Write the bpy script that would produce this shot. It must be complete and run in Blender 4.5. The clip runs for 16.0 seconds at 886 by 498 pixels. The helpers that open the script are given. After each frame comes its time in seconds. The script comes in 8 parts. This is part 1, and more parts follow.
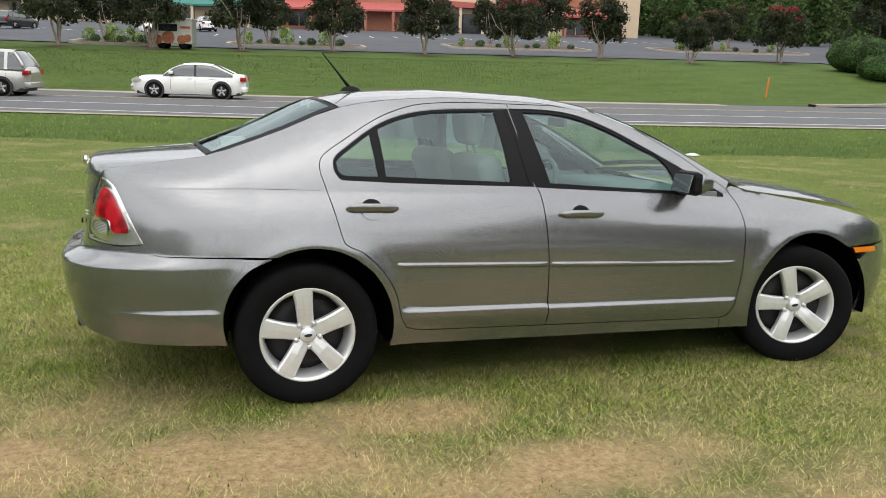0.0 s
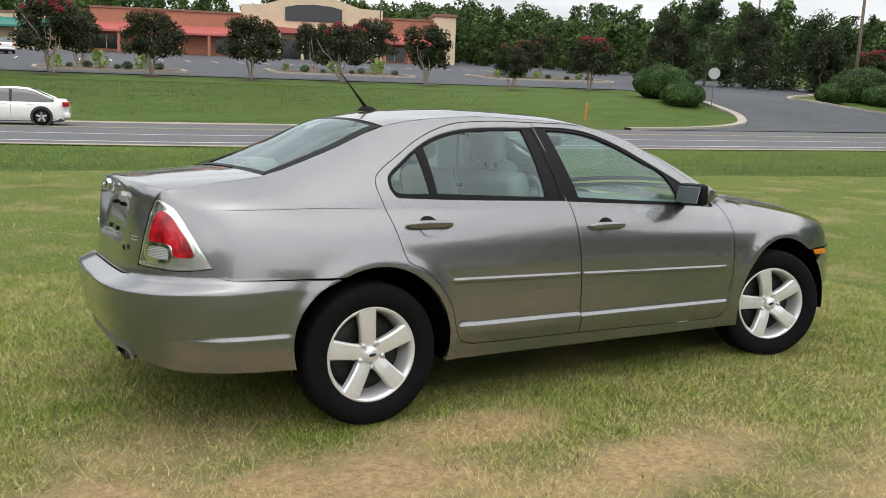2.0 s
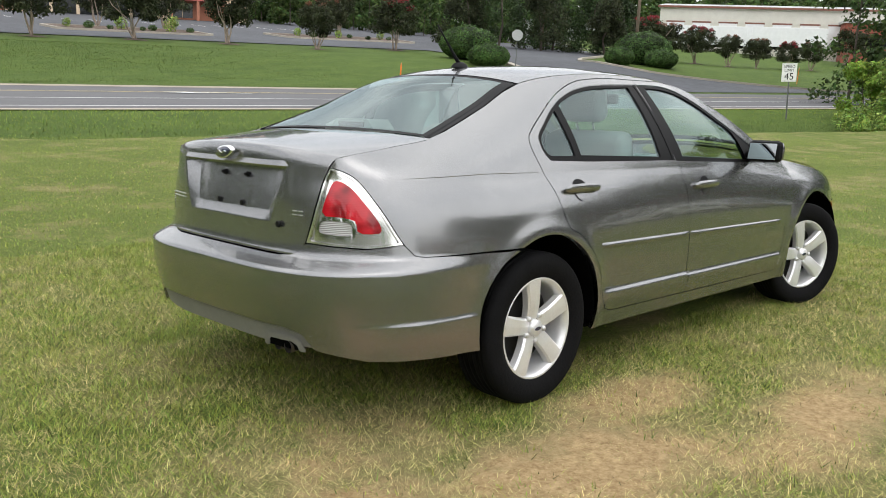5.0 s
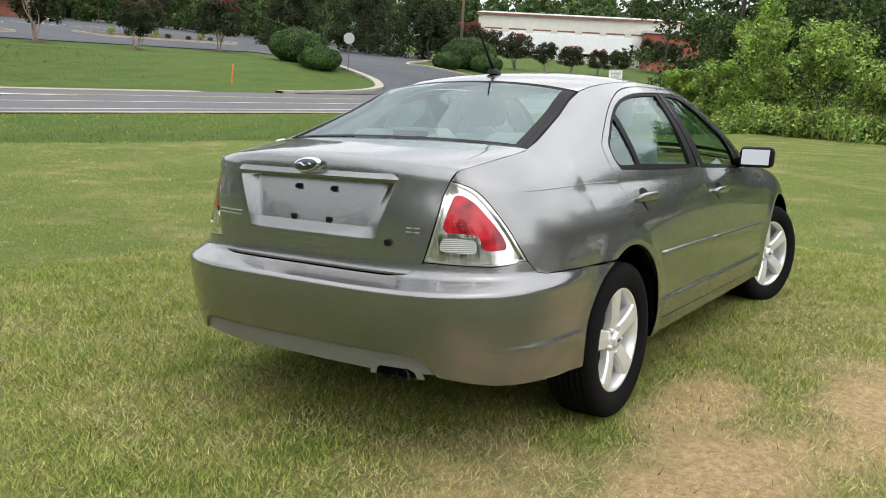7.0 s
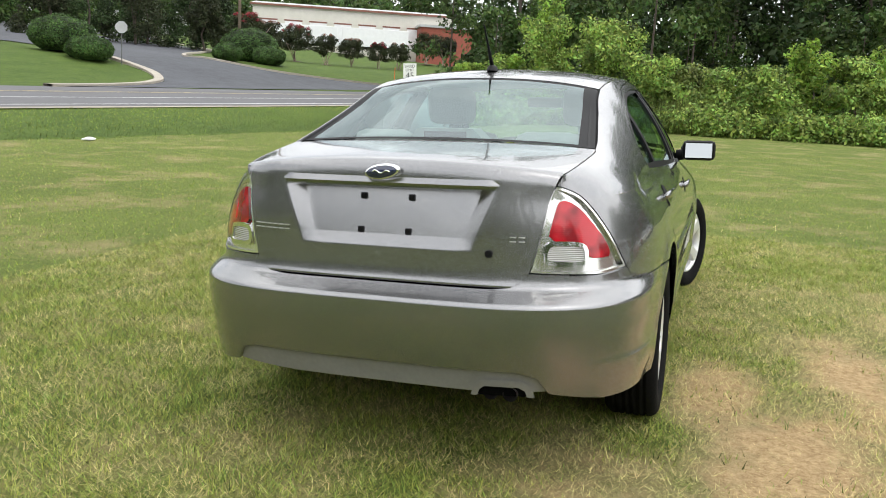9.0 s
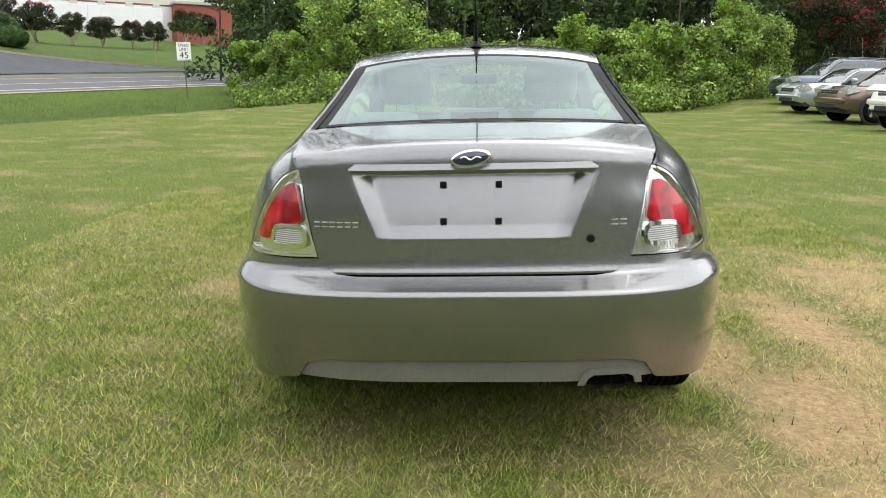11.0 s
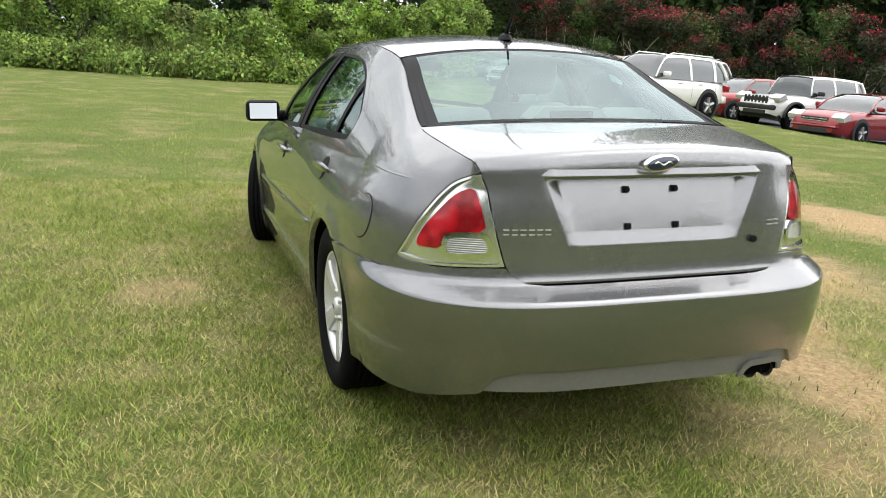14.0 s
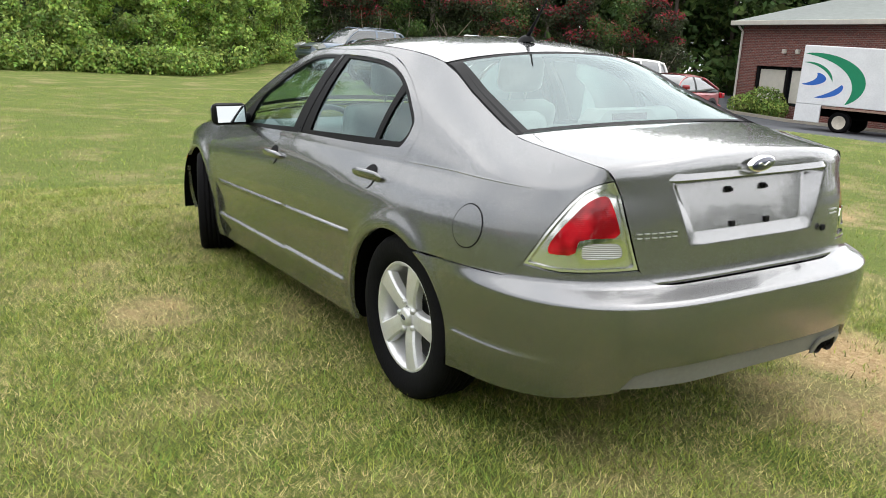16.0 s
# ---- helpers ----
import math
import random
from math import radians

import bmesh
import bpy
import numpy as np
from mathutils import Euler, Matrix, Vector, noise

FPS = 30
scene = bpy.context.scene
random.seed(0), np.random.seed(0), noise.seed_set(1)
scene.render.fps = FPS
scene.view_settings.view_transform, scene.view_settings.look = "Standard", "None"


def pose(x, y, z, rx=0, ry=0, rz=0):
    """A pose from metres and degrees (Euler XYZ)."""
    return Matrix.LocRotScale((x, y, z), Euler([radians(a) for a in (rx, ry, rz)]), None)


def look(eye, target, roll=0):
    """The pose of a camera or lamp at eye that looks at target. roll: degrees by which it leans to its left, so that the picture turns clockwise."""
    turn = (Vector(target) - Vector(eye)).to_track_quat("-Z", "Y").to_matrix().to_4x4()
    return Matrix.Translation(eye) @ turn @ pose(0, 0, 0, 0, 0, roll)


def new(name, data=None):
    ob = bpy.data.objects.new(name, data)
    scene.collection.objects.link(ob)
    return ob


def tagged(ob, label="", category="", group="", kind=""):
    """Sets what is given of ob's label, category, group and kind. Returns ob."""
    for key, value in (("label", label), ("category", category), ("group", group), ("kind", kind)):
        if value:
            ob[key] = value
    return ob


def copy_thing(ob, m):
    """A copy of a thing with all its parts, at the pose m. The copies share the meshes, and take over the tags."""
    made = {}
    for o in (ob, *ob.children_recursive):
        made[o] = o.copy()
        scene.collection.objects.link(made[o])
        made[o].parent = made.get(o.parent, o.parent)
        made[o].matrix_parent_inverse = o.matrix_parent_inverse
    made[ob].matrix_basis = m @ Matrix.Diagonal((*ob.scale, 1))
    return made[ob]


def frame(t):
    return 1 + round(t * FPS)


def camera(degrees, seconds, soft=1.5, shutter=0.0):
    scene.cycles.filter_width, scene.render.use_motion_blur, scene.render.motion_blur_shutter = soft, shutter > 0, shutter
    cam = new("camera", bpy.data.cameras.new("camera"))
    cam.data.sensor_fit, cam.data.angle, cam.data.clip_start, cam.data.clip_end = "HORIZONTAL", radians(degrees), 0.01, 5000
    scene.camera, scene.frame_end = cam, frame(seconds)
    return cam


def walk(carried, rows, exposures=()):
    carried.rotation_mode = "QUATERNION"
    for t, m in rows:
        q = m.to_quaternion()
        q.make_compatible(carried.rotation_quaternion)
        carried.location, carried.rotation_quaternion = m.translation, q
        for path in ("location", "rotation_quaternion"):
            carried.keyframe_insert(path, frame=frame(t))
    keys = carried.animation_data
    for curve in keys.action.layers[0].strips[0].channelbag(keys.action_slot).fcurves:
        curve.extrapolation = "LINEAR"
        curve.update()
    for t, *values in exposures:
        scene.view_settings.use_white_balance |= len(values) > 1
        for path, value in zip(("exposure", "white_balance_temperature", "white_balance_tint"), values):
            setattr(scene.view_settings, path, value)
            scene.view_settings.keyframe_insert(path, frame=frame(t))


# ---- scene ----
from mathutils.geometry import delaunay_2d_cdt

# ---- camera: rows in the parked sedan's own frame, turned upright by LEAN ----
cam = camera(54.9, 16.0, soft=0.9)
LEAN = Vector((-0.02, -0.055, 1.0)).rotation_difference(Vector((0, 0, 1))).to_matrix().to_4x4()
PATH = [
    (0, (-0.605, -4.562, 1.3), (0.028, -2.691, 0.986), 2.1),
    (0.5, (-0.93, -4.535, 1.274), (-0.218, -2.689, 0.978), 1.9),
    (1, (-1.185, -4.46, 1.258), (-0.394, -2.643, 0.985), 1.9),
    (1.5, (-1.403, -4.316, 1.248), (-0.497, -2.551, 0.998), 1.4),
    (2, (-1.617, -4.193, 1.232), (-0.601, -2.488, 0.989), 1.6),
    (2.5, (-1.913, -4.045, 1.222), (-0.835, -2.379, 0.978), 1.3),
    (3, (-2.11, -3.798, 1.199), (-0.978, -2.169, 0.949), 1.2),
    (5.5, (-2.91, -2.819, 1.193), (-1.451, -1.488, 0.878), 0.9),
    (6, (-3.113, -2.573, 1.202), (-1.586, -1.317, 0.906), 0.6),
    (6.5, (-3.195, -2.34, 1.183), (-1.602, -1.167, 0.891), 1.1),
    (7, (-3.251, -2.112, 1.185), (-1.598, -1.028, 0.881), 1.3),
    (7.5, (-3.35, -1.867, 1.183), (-1.645, -0.868, 0.876), 0.7),
    (8, (-3.479, -1.573, 1.201), (-1.71, -0.685, 0.916), 0.9),
    (8.5, (-3.496, -1.306, 1.173), (-1.668, -0.549, 0.885), 1.1),
    (9, (-3.527, -1.074, 1.196), (-1.653, -0.449, 0.884), 0.8),
    (9.5, (-3.592, -0.79, 1.198), (-1.684, -0.293, 0.862), 0.4),
    (12, (-3.368, 0.4, 1.234), (-1.409, 0.274, 0.853), -0.7),
    (12.5, (-3.294, 0.655, 1.258), (-1.347, 0.421, 0.865), 0.2),
    (13, (-3.305, 0.953, 1.268), (-1.379, 0.591, 0.865), 0.74),
    (13.5, (-3.284, 1.2, 1.282), (-1.391, 0.709, 0.864), 1.39),
    (14, (-3.202, 1.443, 1.293), (-1.345, 0.834, 0.867), 1.2),
    (14.5, (-3.154, 1.661, 1.317), (-1.339, 0.938, 0.89), 0.75),
    (15, (-3.089, 1.985, 1.331), (-1.32, 1.157, 0.902), 0.72),
    (15.5, (-2.938, 2.166, 1.328), (-1.209, 1.262, 0.887), 0.75),
    (16, (-2.785, 2.349, 1.368), (-1.121, 1.339, 0.909), 0.57),
]
walk(cam, [(t, LEAN @ look(e, g, r)) for t, e, g, r in PATH],
     exposures=[(0, 0.60), (3, 0.57), (5.5, 0.78), (7, 0.81), (9, 0.94), (12.5, 0.94), (14.5, 1.02), (16, 1.06)])

# ---- world, sun, exposure ----
world = bpy.data.worlds.new("sky")
scene.world = world
world.use_nodes = True
wn, wl = world.node_tree.nodes, world.node_tree.links
wn.clear()
sky = wn.new("ShaderNodeTexSky")
sky.sky_type, sky.sun_disc = "NISHITA", False
sky.sun_elevation, sky.sun_rotation = radians(66), radians(191)
sky.air_density, sky.dust_density, sky.ozone_density = 1.0, 4.0, 1.0
grey = wn.new("ShaderNodeHueSaturation")
grey.inputs["Saturation"].default_value = 0.30
grey.inputs["Value"].default_value = 1.0
wl.new(sky.outputs[0], grey.inputs["Color"])
# broken high cloud: soft brighter and darker sheets over the whole dome
wco = wn.new("ShaderNodeTexCoord")
wmap = wn.new("ShaderNodeMapping")
wmap.inputs["Scale"].default_value = (1.0, 1.0, 2.6)
wl.new(wco.outputs["Generated"], wmap.inputs["Vector"])
wno = wn.new("ShaderNodeTexNoise")
wno.inputs["Scale"].default_value, wno.inputs["Detail"].default_value = 2.6, 6.0
wl.new(wmap.outputs[0], wno.inputs["Vector"])
wra = wn.new("ShaderNodeValToRGB")
wra.color_ramp.elements[0].position, wra.color_ramp.elements[0].color = 0.34, (5.2, 5.5, 5.9, 1)
wra.color_ramp.elements[1].position, wra.color_ramp.elements[1].color = 0.66, (10.0, 10.0, 9.9, 1)
wl.new(wno.outputs["Fac"], wra.inputs[0])
wmx = wn.new("ShaderNodeMixRGB")
wmx.inputs[0].default_value = 0.72
wl.new(grey.outputs[0], wmx.inputs[1])
wl.new(wra.outputs[0], wmx.inputs[2])
# thin overcast: brightest round the veiled sun, falling off smoothly over the whole dome
SUN_DIR = Vector((-0.08, -0.40, 0.91)).normalized()
wse = wn.new("ShaderNodeVectorMath")
wse.operation = "DOT_PRODUCT"
wse.inputs[1].default_value = SUN_DIR
wl.new(wco.outputs["Generated"], wse.inputs[0])
wzr = wn.new("ShaderNodeMapRange")
wzr.inputs["From Min"].default_value, wzr.inputs["From Max"].default_value = -0.45, 1.0
wzr.inputs["To Min"].default_value, wzr.inputs["To Max"].default_value = 0.84, 1.10
wl.new(wse.outputs["Value"], wzr.inputs["Value"])
wdo = wn.new("ShaderNodeVectorMath")
wdo.operation = "SCALE"
wl.new(wmx.outputs[0], wdo.inputs[0])
wl.new(wzr.outputs[0], wdo.inputs["Scale"])
wbg = wn.new("ShaderNodeBackground")
wbg.inputs["Strength"].default_value = 0.12
wl.new(wdo.outputs[0], wbg.inputs["Color"])
wout = wn.new("ShaderNodeOutputWorld")
wl.new(wbg.outputs[0], wout.inputs["Surface"])

sun_data = bpy.data.lights.new("sun", "SUN")
sun_data.energy, sun_data.angle, sun_data.color = 1.05, radians(150), (1.0, 0.975, 0.94)
sun = new("sun", sun_data)
sun.matrix_world = look(SUN_DIR * 34, (0, 0, 0))


# ---- materials ----
def mat(name, color, rough=0.6, metal=0.0, var=0.12, scale=6.0, bump=0.0, bscale=40.0, spec=0.5, coat=0.0, sat=0.0, detail=4.0, isl=0.0):
    """A surface of one base colour with variation at two scales and fine relief."""
    m = bpy.data.materials.new(name)
    m.use_nodes = True
    n, l = m.node_tree.nodes, m.node_tree.links
    b = n["Principled BSDF"]
    b.inputs["Roughness"].default_value, b.inputs["Metallic"].default_value = rough, metal
    b.inputs["Specular IOR Level"].default_value = spec
    b.inputs["Coat Weight"].default_value = coat
    b.inputs["Coat Roughness"].default_value = 0.04
    co = n.new("ShaderNodeTexCoord")
    if var > 0:
        big, fine = n.new("ShaderNodeTexNoise"), n.new("ShaderNodeTexNoise")
        big.inputs["Scale"].default_value, big.inputs["Detail"].default_value = scale, detail
        fine.inputs["Scale"].default_value, fine.inputs["Detail"].default_value = scale * 9, 3.0
        l.new(co.outputs["Object"], big.inputs["Vector"])
        l.new(co.outputs["Object"], fine.inputs["Vector"])
        add = n.new("ShaderNodeMath")
        add.operation = "ADD"
        l.new(big.outputs["Fac"], add.inputs[0])
        l.new(fine.outputs["Fac"], add.inputs[1])
        mr = n.new("ShaderNodeMapRange")
        mr.inputs["From Min"].default_value, mr.inputs["From Max"].default_value = 0.7, 1.3
        mr.inputs["To Min"].default_value, mr.inputs["To Max"].default_value = 1 - var, 1 + var
        l.new(add.outputs[0], mr.inputs["Value"])
        val = mr.outputs[0]
        if isl > 0:
            ge = n.new("ShaderNodeNewGeometry")
            mi = n.new("ShaderNodeMapRange")
            mi.inputs["To Min"].default_value, mi.inputs["To Max"].default_value = 1 - isl, 1 + isl
            l.new(ge.outputs["Random Per Island"], mi.inputs["Value"])
            mu = n.new("ShaderNodeMath")
            mu.operation = "MULTIPLY"
            l.new(val, mu.inputs[0])
            l.new(mi.outputs[0], mu.inputs[1])
            val = mu.outputs[0]
        hs = n.new("ShaderNodeHueSaturation")
        hs.inputs["Color"].default_value = (*color, 1)
        l.new(val, hs.inputs["Value"])
        if sat > 0:
            ms = n.new("ShaderNodeMapRange")
            ms.inputs["To Min"].default_value, ms.inputs["To Max"].default_value = 0.5 - sat, 0.5 + sat
            l.new(big.outputs["Fac"], ms.inputs["Value"])
            l.new(ms.outputs[0], hs.inputs["Hue"])
        l.new(hs.outputs[0], b.inputs["Base Color"])
    else:
        b.inputs["Base Color"].default_value = (*color, 1)
    if bump > 0:
        bn, bu = n.new("ShaderNodeTexNoise"), n.new("ShaderNodeBump")
        bn.inputs["Scale"].default_value, bn.inputs["Detail"].default_value = bscale, 5.0
        l.new(co.outputs["Object"], bn.inputs["Vector"])
        l.new(bn.outputs["Fac"], bu.inputs["Height"])
        bu.inputs["Strength"].default_value, bu.inputs["Distance"].default_value = bump, 0.02
        l.new(bu.outputs[0], b.inputs["Normal"])
    return m


def glass_mat(name, tint, ior, rough=0.0):
    """Thin car or window glass: a tinted see-through layer under a mirror-like reflection."""
    m = bpy.data.materials.new(name)
    m.use_nodes = True
    n, l = m.node_tree.nodes, m.node_tree.links
    n.clear()
    tr, gl, fr, mx, out = (n.new("ShaderNode" + k) for k in ("BsdfTransparent", "BsdfGlossy", "Fresnel", "MixShader", "OutputMaterial"))
    tr.inputs["Color"].default_value = (*tint, 1)
    gl.inputs["Roughness"].default_value = rough
    gl.inputs["Color"].default_value = (0.84, 0.97, 0.98, 1)
    fr.inputs["IOR"].default_value = ior
    l.new(fr.outputs[0], mx.inputs[0])
    l.new(tr.outputs[0], mx.inputs[1])
    l.new(gl.outputs[0], mx.inputs[2])
    l.new(mx.outputs[0], out.inputs["Surface"])
    return m


# ---- building helpers ----
def part(name, bm, material, parent=None, label="", smooth=False):
    """Links a bmesh as one mesh object under a thing or a part."""
    me = bpy.data.meshes.new(name)
    bm.normal_update()
    bm.to_mesh(me)
    bm.free()
    me.materials.append(material)
    if smooth:
        me.shade_smooth()
    ob = new(name, me)
    if parent is not None:
        ob.parent = parent
    if label:
        tagged(ob, label)
    return ob


def raw(name, verts, faces, material, parent=None, label="", smooth=False):
    """The same from plain lists of vertices and faces."""
    me = bpy.data.meshes.new(name)
    me.from_pydata([tuple(v) for v in verts], [], [tuple(f) for f in faces])
    me.materials.append(material)
    if smooth:
        me.shade_smooth()
    ob = new(name, me)
    if parent is not None:
        ob.parent = parent
    if label:
        tagged(ob, label)
    return ob


def thing(name, m, label, category, group="", kind=""):
    """An Empty that holds the parts of one thing."""
    ob = new(name)
    ob.matrix_world = m
    return tagged(ob, label, category, group, kind)


def box(bm, x0, x1, y0, y1, z0, z1, bevel=0.0, m=None):
    """Adds a box, with rounded edges if bevel is given."""
    r = bmesh.ops.create_cube(bm, size=1.0)
    bmesh.ops.scale(bm, vec=(x1 - x0, y1 - y0, z1 - z0), verts=r["verts"])
    bmesh.ops.translate(bm, vec=((x0 + x1) / 2, (y0 + y1) / 2, (z0 + z1) / 2), verts=r["verts"])
    vs = r["verts"]
    if bevel > 0:
        es = list({e for v in vs for e in v.link_edges})
        q = bmesh.ops.bevel(bm, geom=es, offset=bevel, segments=2, profile=0.5, affect="EDGES")
        vs = list({v for f in q["faces"] for v in f.verts} | {v for v in vs if v.is_valid})
    if m is not None:
        bmesh.ops.transform(bm, matrix=m, verts=[v for v in vs if v.is_valid])
    return bm


def boxes(*args, bevel=0.0):
    bm = bmesh.new()
    for a in args:
        box(bm, *a, bevel=bevel)
    return bm


def tube(bm, pts, radii, sides=8, cap=True):
    """A tapered tube along points."""
    rings = []
    pts = [Vector(p) for p in pts]
    if not isinstance(radii, (list, tuple)):
        radii = [radii] * len(pts)
    for i, p in enumerate(pts):
        d = (pts[min(i + 1, len(pts) - 1)] - pts[max(i - 1, 0)]).normalized()
        a = d.orthogonal().normalized() if i == 0 else (a0 - d * a0.dot(d)).normalized()
        a0 = a
        c = d.cross(a)
        rings.append([bm.verts.new(p + (a * math.cos(k * math.tau / sides) + c * math.sin(k * math.tau / sides)) * radii[i]) for k in range(sides)])
    for r0, r1 in zip(rings, rings[1:]):
        for k in range(sides):
            bm.faces.new((r0[k], r0[(k + 1) % sides], r1[(k + 1) % sides], r1[k]))
    if cap:
        bm.faces.new(rings[0][::-1])
        bm.faces.new(rings[-1])
    return bm


def prism(bm, outline, x0, x1, axis="y"):
    """Extrudes a 2D outline between x0 and x1 along an axis; the outline's pair fills the other two."""
    def put(a, b, d):
        return {"x": (d, a, b), "y": (a, d, b), "z": (a, b, d)}[axis]
    lo = [bm.verts.new(put(a, b, x0)) for a, b in outline]
    hi = [bm.verts.new(put(a, b, x1)) for a, b in outline]
    n = len(lo)
    bm.faces.new(lo)
    bm.faces.new(hi[::-1])
    for i in range(n):
        bm.faces.new((lo[i], lo[(i + 1) % n], hi[(i + 1) % n], hi[i])[::-1])
    bmesh.ops.recalc_face_normals(bm, faces=bm.faces[:])
    return bm


def revolve(bm, profile, sides=32, m=None):
    """Turns a profile of (radius, along) about the y axis."""
    rings = []
    for r, y in profile:
        rings.append([bm.verts.new((r * math.cos(k * math.tau / sides), y, r * math.sin(k * math.tau / sides))) for k in range(sides)])
    for a, b in zip(rings, rings[1:]):
        for k in range(sides):
            bm.faces.new((a[k], a[(k + 1) % sides], b[(k + 1) % sides], b[k]))
    if m is not None:
        bmesh.ops.transform(bm, matrix=m, verts=[v for r in rings for v in r])
    return bm


def smooth01(a, b, x):
    t = np.clip((x - a) / (b - a), 0.0, 1.0)
    return t * t * (3 - 2 * t)

# ---- ground ----
RD = (0.9914, -0.1305)                      # the main road's direction
RN = (0.1305, 0.9914)                       # across it, away from the lawn


def road_v(x, y):
    return RN[0] * x + RN[1] * (y - 19.4)


ROAD_D, ROAD_N, ROAD_Y = (0.9816, -0.1908), (0.1908, 0.9816), 22.9   # the carriageway itself, its near edge at x = 0


def lane_v(x, y):
    return ROAD_N[0] * x + ROAD_N[1] * (y - ROAD_Y)


def ground_z(x, y):
    """Height of the land: a flat lawn, a ditch, the road, a bank and the car park that climbs behind it."""
    x, y = np.asarray(x, float), np.asarray(y, float)
    v, q = road_v(x, y), lane_v(x, y)
    lawn = -0.003 * np.clip(x, -30, 40) - 0.013 * np.clip(y, -30, 12) + 0.02 * np.clip(-6 - y, 0, 9)
    lot_side = smooth01(-12.5, -17.5, y + 0.25 * np.clip(x - 14, 0, 30))
    lawn = lawn * (1 - lot_side) - 0.15 * lot_side
    lawn = lawn + 0.036 * np.clip(x - 22, 0, 14) * smooth01(-7.0, -11.0, y) - 0.34 * smooth01(-20.0, -26.0, y) * smooth01(4.0, 12.0, x)
    ditch = -0.75 * smooth01(-9.7, -7.4, q) * smooth01(46, 34, x)
    low = lawn + ditch
    road = -0.32 + 0.010 * np.clip(x - 5, 0, 60)
    bank = road + 1.85 * smooth01(14.2, 29.0, q)
    lot = bank + 0.050 * np.clip(v - 33, 0, 85) * (1 + 0.003 * np.clip(x, 0, 70))
    lot = lot + 1.3 * smooth01(100, 118, x) * smooth01(100, 84, y) * smooth01(18, 32, y)
    back = np.clip(v - 140, 0, 300) * 0.02
    k = smooth01(-7.0, -0.4, q)
    return low * (1 - k) + lot * k + back


def gz(x, y):
    return float(ground_z(x, y))


def spaced(lo, hi, fine_lo, fine_hi, fine, growth=1.18, cap=40.0):
    pts = list(np.arange(fine_lo, fine_hi + 1e-6, fine))
    for sgn, end in ((-1, lo), (1, hi)):
        p, s = (fine_lo, fine) if sgn < 0 else (fine_hi, fine)
        while (p > lo if sgn < 0 else p < hi):
            s = min(s * growth, cap)
            p += sgn * s
            pts.append(p)
    return np.array(sorted(pts))


def sheet(name, xs, ys, zf, material, lift=0.0, keep=None, label="", category="", kind="structure", smooth=True):
    X, Y = np.meshgrid(xs, ys)
    Z = zf(X, Y) + lift
    nx = len(xs)
    verts = np.stack([X.ravel(), Y.ravel(), Z.ravel()], 1)
    faces = []
    for j in range(len(ys) - 1):
        for i in range(nx - 1):
            if keep is None or keep((xs[i] + xs[i + 1]) / 2, (ys[j] + ys[j + 1]) / 2):
                a = j * nx + i
                faces.append((a, a + 1, a + 1 + nx, a + nx))
    ob = raw(name, verts.tolist(), faces, material, smooth=smooth)
    return tagged(ob, label, category, "", kind)


